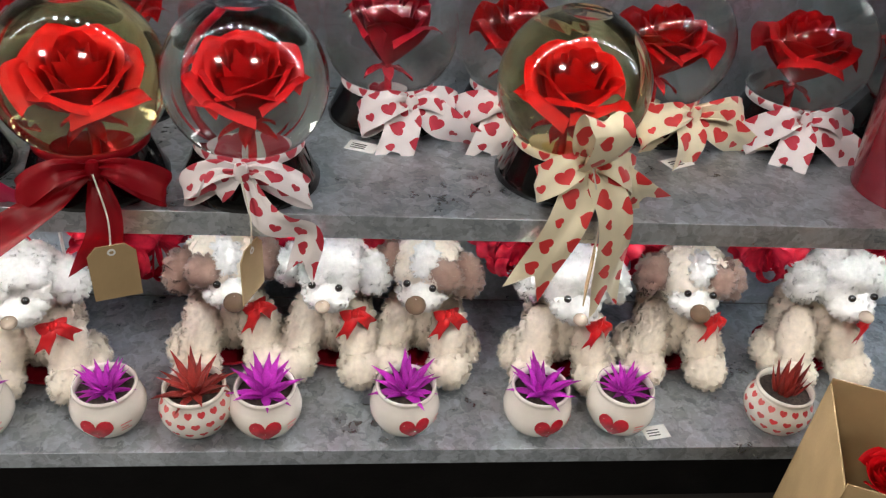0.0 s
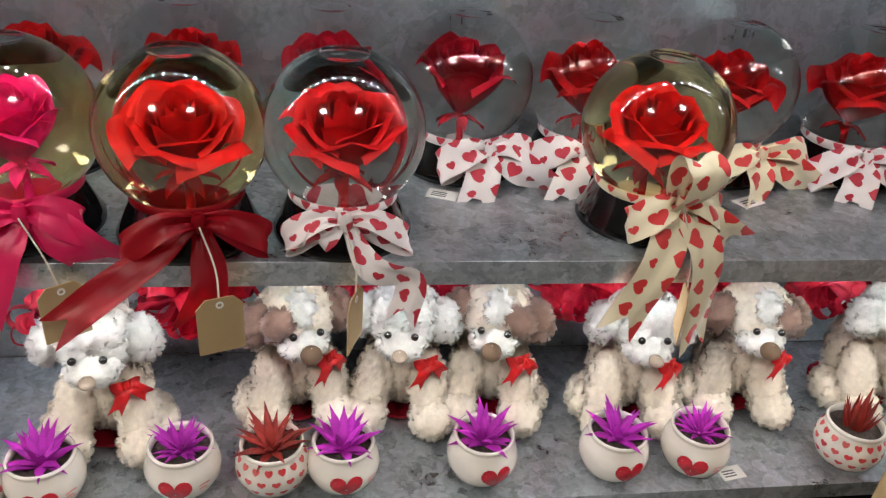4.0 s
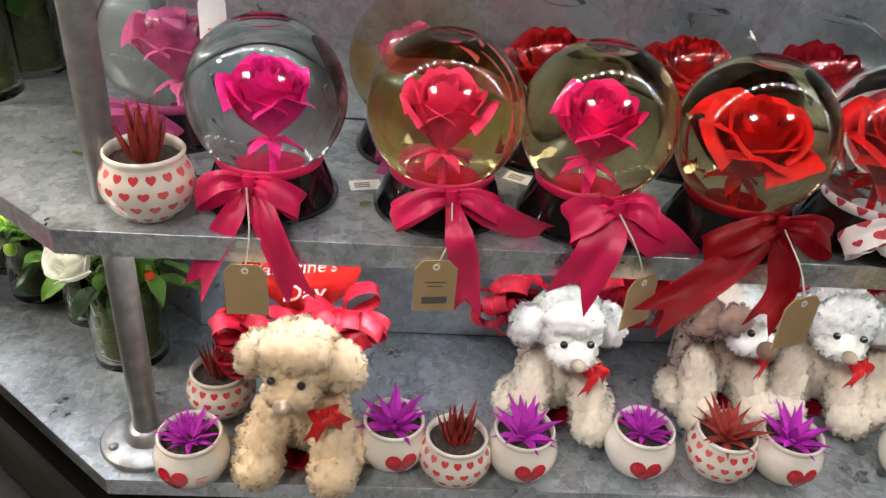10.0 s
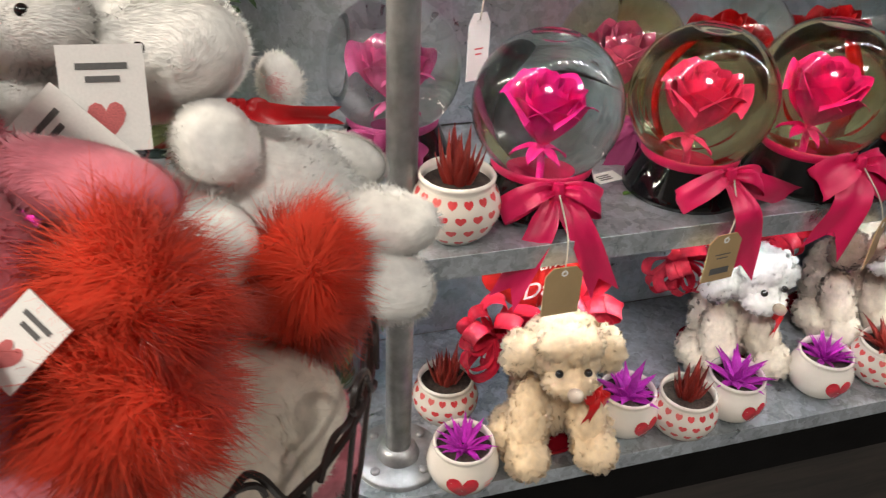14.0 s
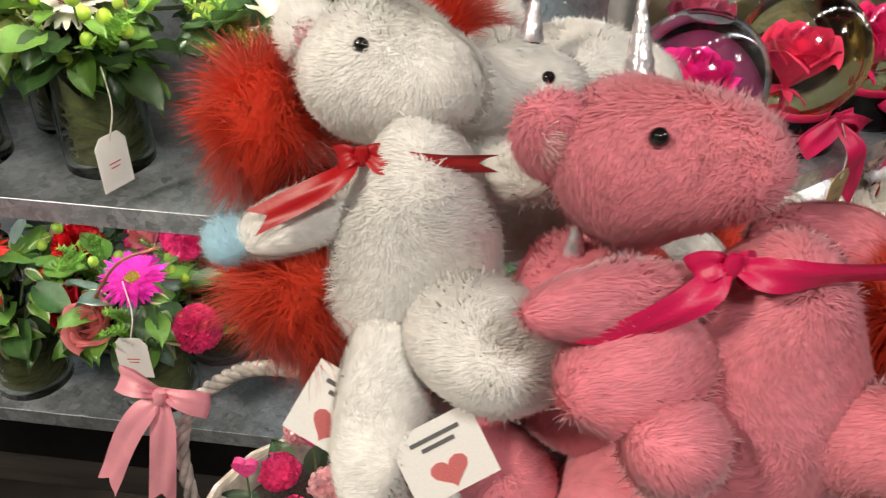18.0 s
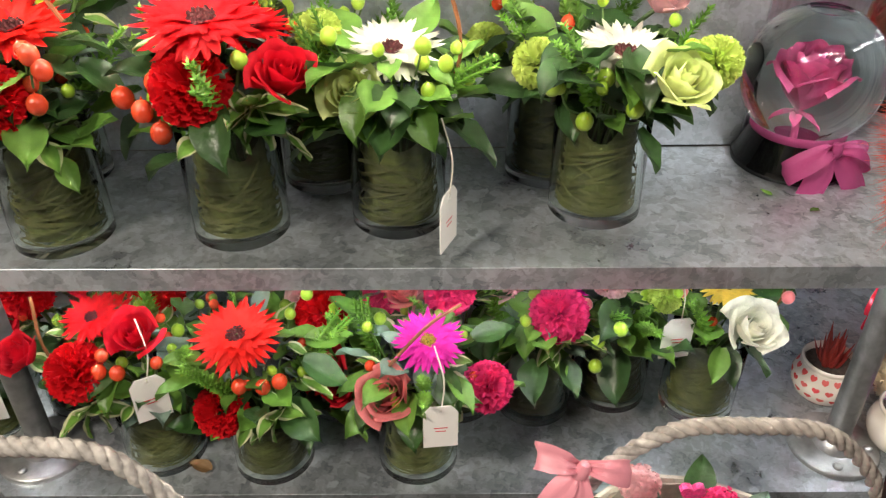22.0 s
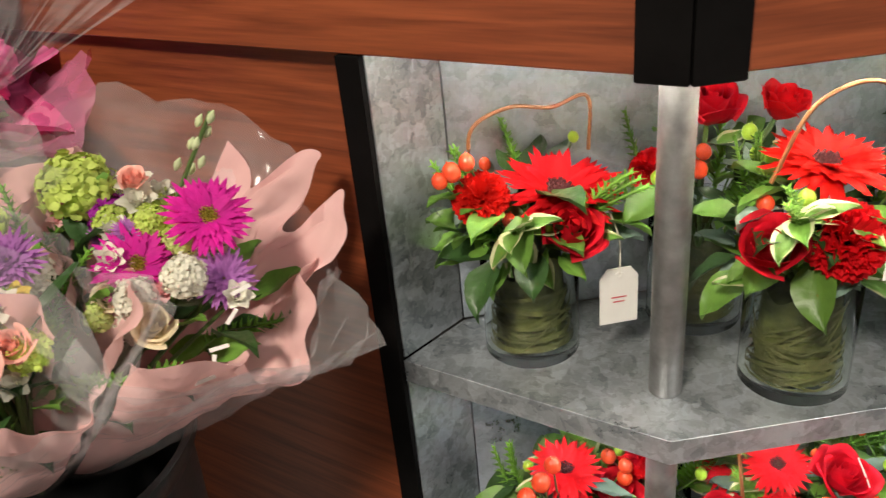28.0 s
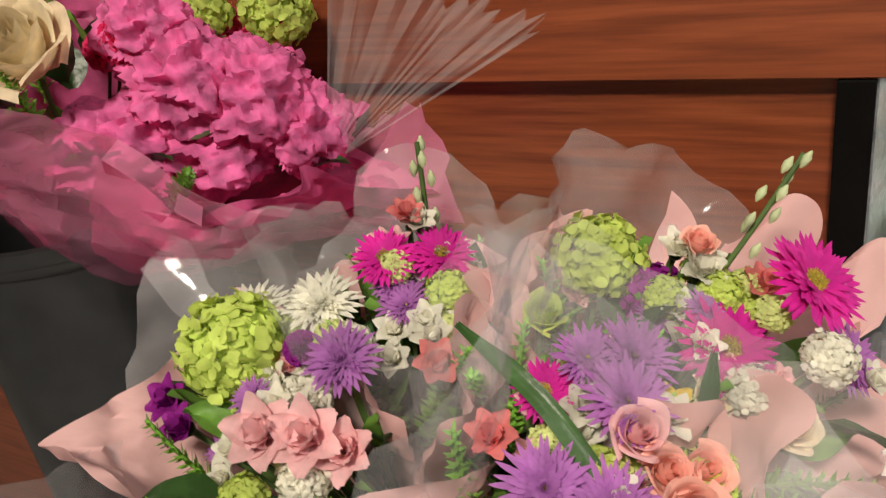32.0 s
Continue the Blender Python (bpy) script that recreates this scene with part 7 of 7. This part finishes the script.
def wrap_sheet(base, axis, height, radius, mat, seed, a0, span, tips=5, ruffle=0.10, flare=1.0):
    """A sheet of wrapping rolled into an open cone round axis from angle a0 over span, with a torn, pointed, rippling edge."""
    ax = Vector(axis).normalized()
    u = ax.cross(Vector((0, 0, 1)))
    u = u.normalized() if u.length > 0.05 else Vector((1, 0, 0))
    w = ax.cross(u)
    rg = random.Random(seed)
    nu, nv = 72, 20
    v = []
    for j in range(nv):
        t = j / (nv - 1)
        for i in range(nu):
            q = i / (nu - 1)
            a = a0 + span * q
            top = 1 + 0.10 * math.sin(6.28 * (q * tips + 0.37 * seed)) + 0.03 * math.sin(23 * q + seed)
            s = t * top
            r = radius * (0.22 + 0.78 * s ** (0.9 * flare)) * (1 + ruffle * t * math.sin(a * 7 + seed) + 0.04 * math.sin(a * 19 + 3 * t * seed) * t)
            r *= 1 + 0.12 * max(0, t - 0.75) * 4 * math.sin(a * 3 + seed)
            p = Vector(base) + ax * height * s + (u * math.cos(a) + w * math.sin(a)) * r
            p += Vector((noise.noise(p * 25 + Vector((seed, 0, 0))), noise.noise(p * 25 + Vector((0, seed, 0))), noise.noise(p * 25))) * 0.008 * t
            v.append(p)
    return v, grid_faces(nu, nv)


def bouquet(base, aim_at, radius, blooms, label, seed, paper="tissue_pink", wrap="clear_film", height=None, leaves=32, collar=()):
    base, tip = Vector(base), Vector(aim_at)
    axis = tip - base
    h = height or axis.length
    g = thing("bouquet", pose(*base), label, "bouquet", "wrapped bouquets")
    o = Matrix.Translation(-base)
    for k, (a0, sp, rr, hh) in enumerate(((0.3, 2.9, 1.0, 1.02), (3.0, 3.2, 0.96, 0.90)) + tuple(collar)):
        v, f = wrap_sheet((0, 0, 0), axis, h * hh, radius * rr, paper, seed + k, a0, sp, 2)
        part("tissue", data("tissue", v, f, paper), g, None, "tissue paper wrap")
    v, f = wrap_sheet((0, 0, 0), axis, h * 1.14, radius * 1.2, wrap, seed + 7, 0.0, 6.5, 3, 0.07)
    fl = part("film", data("film", v, f, wrap), g, None, "clear crinkled cellophane")
    fl.visible_shadow = False
    rg = random.Random(seed)
    view = Vector((-0.62, -0.60, 0.5))
    for kind, col, x, y, z, size in blooms:
        at = Vector((x, y, z))
        way = (axis.normalized() * 0.7 + (at - tip) * 4 + view * 0.75).normalized()
        part(NAMES[kind] if kind != "bud" else "stock", flower(kind, col, size, seed + int(z * 100)) if kind != "bud" else MESH["stock"], g, o @ aim(at - way * size * 0.3, way if kind != "bud" else axis, rg.uniform(0, 6)))
        st = at - way * size * 0.5 - base
        v, f = tube(curve_pts([st, st * 0.55, (0, 0, -0.02)], 3), 0.002, 5)
        part("stem", data("stem", v, f, "stem"), g)
    small = [("alst", "white", 0.014), ("hyd", "white", 0.012), ("hyd", "lime", 0.011), ("mum", "lilac", 0.013), ("alst", "white", 0.012), ("hyd", "pale_green", 0.009), ("alst", "pink", 0.012)] if paper == "tissue_pink" else [("pom", "hot_pink", 0.022), ("carn", "hot_pink", 0.022), ("alst", "dusty", 0.02)]
    for k in range(28):
        p, q = rg.choice(blooms), rg.choice(blooms)
        at = (Vector(p[2:5]) + Vector(q[2:5])) / 2 + Vector((rg.uniform(-1, 1), rg.uniform(-1, 1), rg.uniform(-1, 0.4))) * 0.016 - axis.normalized() * 0.012
        way = (axis.normalized() * 0.7 + (at - tip) * 4 + view * 0.6).normalized()
        kind, col, size = small[k % len(small)]
        part(NAMES[kind], flower(kind, col, size, seed), g, o @ aim(at, way, k))
        v, f = tube([at - base, (at - base) * 0.5, (0, 0, -0.02)], 0.0014, 5)
        part("stem", data("stem", v, f, "stem"), g)
    for k in range(6):
        a = k * 1.05 + seed
        out = Matrix.Rotation(a, 3, axis.normalized()) @ axis.normalized().orthogonal().normalized()
        part("fern", FERN[k % 2], g, aim(axis * 0.62 + out * radius * 0.45, axis.normalized() + out * 0.5, a))
    for k in range(leaves):
        a = k * 2.4 + seed
        q = axis.normalized().orthogonal().normalized()
        out = Matrix.Rotation(a, 3, axis.normalized()) @ q
        at = axis * rg.uniform(0.55, 0.9) + out * radius * rg.uniform(0.2, 0.75)
        part("leaf", LEAF["deep" if k % 2 else "fresh"][k % 2], g, aim_y(at, axis.normalized() + out * rg.uniform(0.2, 0.8), rg.uniform(-0.6, 0.6)) @ Matrix.Scale(rg.uniform(0.5, 0.85), 4))
    return g


def blade(parent, origin, pts, width):
    """A long strap leaf."""
    v, f, _ = band([Vector(p) - Vector(origin) for p in pts], width, (0.75, -0.65, 0.1), 8, pinch=(0, 1))
    part("blade", data("blade", v, f, "leaf_deep"), parent, None, "long dark green strap leaf")


P_ = Pile()
P_.add(*tube([(0, 0, -0.03), (0.001, 0, 0.02), (0, 0.001, 0.06)], 0.0016, 5))
for k in range(9):
    v_, f_, _ = turned([(0.0005, -0.004), (0.0022, -0.001), (0.0025, 0.002), (0.0005, 0.006)], 7, False)
    a_ = k * 2.4
    P_.add([(x + 0.009 * math.cos(a_) * (1 - k / 12), y + 0.009 * math.sin(a_) * (1 - k / 12), z + 0.005 + k * 0.0065) for x, y, z in v_], f_, k=1)
MESH["stock"] = P_.mesh("stock", ["stem", "petal_stock"])

first = bouquet((-1.712, 1.432, 0.93), (-1.648, 1.345, 1.10), 0.112, [("gerb", "magenta", -1.670, 1.330, 1.104, 0.026), ("hyd", "lime", -1.664, 1.405, 1.138, 0.022), ("alst", "white", -1.647, 1.356, 1.129, 0.018), ("alst", "white", -1.640, 1.372, 1.135, 0.016), ("gerb", "magenta", -1.629, 1.303, 1.128, 0.027), ("mum", "lilac", -1.639, 1.284, 1.093, 0.023),
        ("rose", "peach", -1.659, 1.295, 1.098, 0.011), ("rose", "cream", -1.683, 1.300, 1.074, 0.016), ("bud", "white", -1.622, 1.345, 1.135, 0.02), ("alst", "dusty", -1.631, 1.331, 1.118, 0.016), ("rose", "cream", -1.690, 1.335, 1.085, 0.012), ("hyd", "purple", -1.655, 1.38, 1.115, 0.016), ("rose", "peach", -1.645, 1.36, 1.14, 0.010)], "pink-wrapped bouquet with magenta gerberas and lime hydrangea", 11, collar=((1.95, 0.95, 0.93, 1.20),))
second = bouquet((-1.748, 1.435, 0.93), (-1.772, 1.345, 1.09), 0.078, [("mum", "lilac", -1.749, 1.363, 1.134, 0.018), ("mum", "lilac", -1.733, 1.349, 1.129, 0.018), ("mum", "lilac", -1.760, 1.338, 1.126, 0.019), ("mum", "lilac", -1.806, 1.351, 1.109, 0.020), ("mum", "lilac", -1.796, 1.327, 1.101, 0.023), ("rose", "pink", -1.766, 1.333, 1.114, 0.015), ("rose", "peach", -1.775, 1.307, 1.093, 0.016),
        ("rose", "peach", -1.755, 1.311, 1.096, 0.014), ("rose", "peach", -1.788, 1.324, 1.085, 0.013), ("rose", "peach", -1.766, 1.321, 1.099, 0.011), ("alst", "dusty", -1.800, 1.381, 1.119, 0.016), ("alst", "yellow", -1.741, 1.329, 1.113, 0.014), ("gerb", "magenta", -1.771, 1.372, 1.127, 0.016), ("rose", "lime", -1.717, 1.409, 1.123, 0.014)], "pink-wrapped bouquet with lilac chrysanthemums and peach roses", 12)
bouquet((-1.765, 1.475, 0.93), (-1.82, 1.50, 1.11), 0.112, [("hyd", "lime", -1.816, 1.541, 1.129, 0.026), ("pom", "lilac", -1.806, 1.462, 1.137, 0.021), ("pom", "white", -1.774, 1.51, 1.140, 0.024), ("pom", "white", -1.795, 1.545, 1.135, 0.022), ("alst", "pink", -1.835, 1.462, 1.110, 0.024), ("alst", "pink", -1.845, 1.48, 1.112, 0.022), ("alst", "pink", -1.825, 1.45, 1.100, 0.022), ("alst", "purple", -1.837, 1.583, 1.09, 0.018), ("alst", "purple", -1.845, 1.56, 1.085, 0.018), ("carn", "purple", -1.80, 1.50, 1.128, 0.012), ("hyd", "lime", -1.86, 1.49, 1.08, 0.014)],
        "pink-wrapped bouquet with pale alstroemeria and white pompons", 13)
bouquet((-1.735, 1.485, 0.93), (-1.728, 1.475, 1.13), 0.07, [("gerb", "magenta", -1.744, 1.488, 1.157, 0.020), ("gerb", "magenta", -1.724, 1.465, 1.155, 0.021), ("mum", "lilac", -1.751, 1.472, 1.137, 0.022), ("bud", "white", -1.707, 1.490, 1.150, 0.02), ("alst", "dusty", -1.72, 1.49, 1.17, 0.014), ("alst", "dusty", -1.775, 1.43, 1.125, 0.018)], "pink-wrapped bouquet with magenta gerberas behind the others", 14)
blade(second, (-1.748, 1.435, 0.93), [(-1.7885, 1.336, 1.105), (-1.785, 1.366, 1.134), (-1.777, 1.412, 1.152)], 0.009)
blade(second, (-1.748, 1.435, 0.93), [(-1.757, 1.320, 1.090), (-1.731, 1.318, 1.110), (-1.705, 1.325, 1.121)], 0.008)
for at_, l_, a_ in (((-1.6807, 1.2579, 1.052), 0.014, 0.3), ((-1.672, 1.2579, 1.060), 0.010, 1.3), ((-1.6675, 1.2563, 1.068), 0.012, 0.2), ((-1.655, 1.2563, 1.083), 0.012, 0.9), ((-1.645, 1.2570, 1.096), 0.013, 0.4)):
    v_, f_ = box(-l_ / 2, -0.0003, -0.0012, l_ / 2, 0.0003, 0.0012, 0.0)
    part("print_bar", data("print_bar", v_, f_, "card_white", False), first, Matrix.Translation(Vector(at_) - Vector((-1.712, 1.432, 0.93))) @ Matrix.Rotation(-0.75, 4, "Z") @ Matrix.Rotation(-a_, 4, "Y"), "white printed stroke on the film")


def crumple(radii, seed):
    """A crushed handful of tissue."""
    v, nu, nv = [], 72, 46
    for j in range(nv):
        e = math.pi * j / (nv - 1)
        for i in range(nu):
            a = 2 * math.pi * i / nu
            d = Vector((math.sin(e) * math.cos(a), math.sin(e) * math.sin(a), math.cos(e)))
            k = 1.12 + 0.25 * noise.noise(d * 1.8 + Vector((seed, 0, 0))) - 0.55 * abs(noise.noise(d * 2.6 + Vector((0, seed, 0)))) - 0.20 * abs(noise.noise(d * 5.5 + Vector((seed, seed, 0)))) - 0.05 * abs(noise.noise(d * 13 + Vector((0, 0, seed))))
            v.append(Vector((d.x * radii[0], d.y * radii[1], d.z * radii[2])) * k)
    return v, grid_faces(nu, nv, True)


def film_fan(apex, tips, mat, seed):
    """A gathered sheet of film that fans out from apex through the tips, creased along its rays."""
    rg = random.Random(seed)
    C = curve_pts(tips, 14)
    v, nv = [], 10
    ap = Vector(apex)
    for j in range(nv):
        t = j / (nv - 1)
        for i, c in enumerate(C):
            d = c - ap
            p = ap + d * (0.10 + 0.90 * t) * (1 + (0.05 * math.sin(i * 1.9 + seed) + 0.04 * math.sin(i * 0.7)) * (t > 0.99))
            nrm = d.cross(C[min(i + 1, len(C) - 1)] - C[max(i - 1, 0)]).normalized()
            v.append(p + nrm * (0.3 + t) * (0.010 * noise.noise(Vector((i * 0.37, t * 0.8, seed))) + 0.006 * noise.noise(Vector((i * 0.9, t * 1.5, seed + 5)))))
    return v, grid_faces(len(C), nv)


big = bouquet((-1.73, 1.845, 1.08), (-1.685, 1.745, 1.235), 0.17, [("rose", "cream", -1.779, 1.753, 1.26, 0.042), ("carn", "hot_pink", -1.690, 1.752, 1.240, 0.03), ("hyd", "lime", -1.605, 1.705, 1.262, 0.03), ("pom", "hot_pink", -1.633, 1.725, 1.250, 0.024), ("hyd", "lime", -1.655, 1.735, 1.27, 0.02),
        ("carn", "crimson", -1.691, 1.752, 1.175, 0.026), ("mum", "hot_pink", -1.725, 1.765, 1.155, 0.024), ("alst", "white", -1.66, 1.78, 1.27, 0.026)], "large bouquet in magenta tissue and crinkled cellophane", 15, "tissue_magenta", "pink_film")
for k, (c_, r_) in enumerate((((-1.695, 1.715, 1.225), (0.045, 0.035, 0.040)), ((-1.655, 1.690, 1.205), (0.045, 0.035, 0.040)), ((-1.735, 1.745, 1.190), (0.055, 0.040, 0.036)), ((-1.680, 1.715, 1.170), (0.060, 0.040, 0.034)), ((-1.630, 1.675, 1.175), (0.036, 0.030, 0.036)), ((-1.700, 1.735, 1.262), (0.035, 0.030, 0.030)))):
    part("tissue_puff", data("tissue_puff", *crumple(r_, k + 3), "tissue_net"), big, Matrix.Translation(Vector(c_) - Vector((-1.73, 1.845, 1.08))), "crumpled magenta tissue")
o_ = Vector((-1.73, 1.845, 1.08))
ff = part("film_fan", data("film_fan", *film_fan(Vector((-1.63, 1.66, 1.145)) - o_, [Vector(q) - o_ for q in ((-1.605, 1.640, 1.285), (-1.580, 1.600, 1.272), (-1.552, 1.562, 1.250), (-1.522, 1.522, 1.226))], "clear_film", 2), "clear_film"), big, None, "fanned end of clear cellophane")
ff.visible_shadow = False

# ---- tins, kraft bag, paper tickets ----
def tin(x, y, h, r0, r1, words):
    v, f, _ = turned([(r0, 0), (r0 + 0.0005, 0.002), (r1, h - 0.002), (r1 + 0.0012, h - 0.001), (r1 + 0.0012, h + 0.001), (r1 - 0.001, h), (r0 - 0.002, 0.004)], 40, True, True)
    g = thing("red_tin", pose(x, y, UP + 0.0005), "tall glossy dark red tin pail", "pail", "red tin pails")
    part("body", data("body", v, f, "tin_red"), g)
    v, f = tube([((r1 + 0.001) * math.cos(2 * math.pi * i / 40), (r1 + 0.001) * math.sin(2 * math.pi * i / 40), h) for i in range(41)], 0.0016, 6)
    part("rim", data("rim", v, f, "tin_red"), g)
    if words:
        c = bpy.data.curves.new("lettering", "FONT")
        c.body, c.size, c.shear, c.extrude = "love", 0.045, 0.3, 0.0003
        c.materials.append(MATS["petal_pink"])
        t_ = new("lettering", c)
        t_.parent = g
        a = -2.35
        t_.matrix_local = Matrix.Rotation(a + math.pi / 2, 4, "Z") @ Matrix.Translation((-0.03, -(r0 + r1) / 2 - 0.003, h * 0.42)) @ Matrix.Rotation(math.pi / 2 + 0.08, 4, "X")


tin(0.498, 0.598, 0.16, 0.052, 0.064, True)
tin(0.60, 0.66, 0.17, 0.052, 0.064, False)

# kraft carrier in front of the shelf end, on a low table
tb = thing("side_table", pose(0.46, 0.40, FLOOR), "small dark wooden table", "table")
v_, f_ = box(-0.13, -0.12, 0.60 - FLOOR - 0.03, 0.13, 0.10, 0.60 - FLOOR)
part("top", data("top", v_, f_, "weathered_wood", False), tb)
for sx in (-0.11, 0.11):
    for sy in (-0.10, 0.08):
        v_, f_ = box(sx - 0.012, sy - 0.012, 0, sx + 0.012, sy + 0.012, 0.569 - FLOOR)
        part("leg", data("leg", v_, f_, "weathered_wood", False), tb)
bag = thing("kraft_bag", pose(0.492, 0.408, 0.6005, 0, 0, -22), "open brown kraft paper bag holding a small bouquet", "bag")
hh_ = 0.178
for k, (a, b) in enumerate((((-0.095, -0.07), (0.095, -0.07)), ((0.095, -0.07), (0.095, 0.06)), ((0.095, 0.06), (-0.095, 0.06)), ((-0.095, 0.06), (-0.095, -0.07)))):
    a, b = Vector(a), Vector(b)
    v_, f_ = wall_between(b, a, 0.0015, 0.0, hh_ - 0.006 * (k % 2), 0.0002)
    part("side", data("side", v_, f_, "card_kraft", False), bag, None, "brown kraft paper side")
for k in range(5):
    part("rose", flower("rose", ("red", "crimson", "white", "red", "crimson")[k], 0.026, k), bag, aim((-0.05 + 0.028 * k, -0.02 + 0.03 * (k % 2), hh_ - 0.035), (0.1 * k - 0.2, -0.4, 1)))
v_, f_ = tube(curve_pts([(-0.05, -0.071, hh_ - 0.01), (-0.03, -0.075, hh_ + 0.05), (0.03, -0.06, hh_ + 0.06), (0.05, -0.071, hh_ - 0.01)], 8), 0.002, 6)
part("handle", data("handle", v_, f_, "string"), bag, None, "twisted paper handle")
for k, (x, y, z, yaw) in enumerate(((-0.537, 0.632, UP, 12), (-0.396, 0.660, UP, -30), (-0.01, 0.650, UP, -20), (0.287, 0.640, UP, 25), (0.307, 0.556, LO, 10))):
    v_, f_ = box(-0.014, -0.009, 0, 0.014, 0.009, 0.0006, 0.0001)
    tk = solo("price_ticket", data("price_ticket", v_, f_, "card_white", False), pose(x, y, z + 0.0006, 0, 0, yaw), "small white paper price ticket on the shelf", "ticket", "price tickets")
    for j in range(3):
        v_, f_ = box(-0.010, -0.005 + 0.0035 * j, 0.0007, 0.004, -0.0035 + 0.0035 * j, 0.0009, 0.0)
        part("print_bar", data("print_bar", v_, f_, "print_grey", False), tk)

ht = thing("price_tag", pose(-0.665, 0.657, 1.045), "narrow white price tag hanging on a string", "tag")
tag_part(ht, (0, 0, 0.03), (0.022, 0.058), "card_white", 0.3, (0, 0.0, HOOD - 1.045))

surf("dry_leaf", (0.16, 0.09, 0.035), 0.7, vary=0.3)
MESH["dry"] = leaf_mesh("fallen_leaf", "dry_leaf", 0.024, 0.016, -0.2, 3)
MESH["bit"] = leaf_mesh("fallen_leaf", "leaf_fresh", 0.011, 0.006, -0.2, 4)
for me, x, y, z, yaw, lb in (("dry", -1.262, 0.985, LO, 40, "curled brown fallen leaf on the steel shelf"), ("bit", -0.80, 0.70, UP, 10, "small green leaf scrap on the steel shelf"), ("bit", -0.79, 0.66, UP, 80, "small green leaf scrap on the steel shelf"), ("bit", -0.53, 0.60, UP, 130, "small green leaf scrap on the steel shelf")):
    solo("fallen_leaf", MESH[me], pose(x, y, z + 0.0012, 0, 0, yaw), lb, "leaf", "leaf scraps")
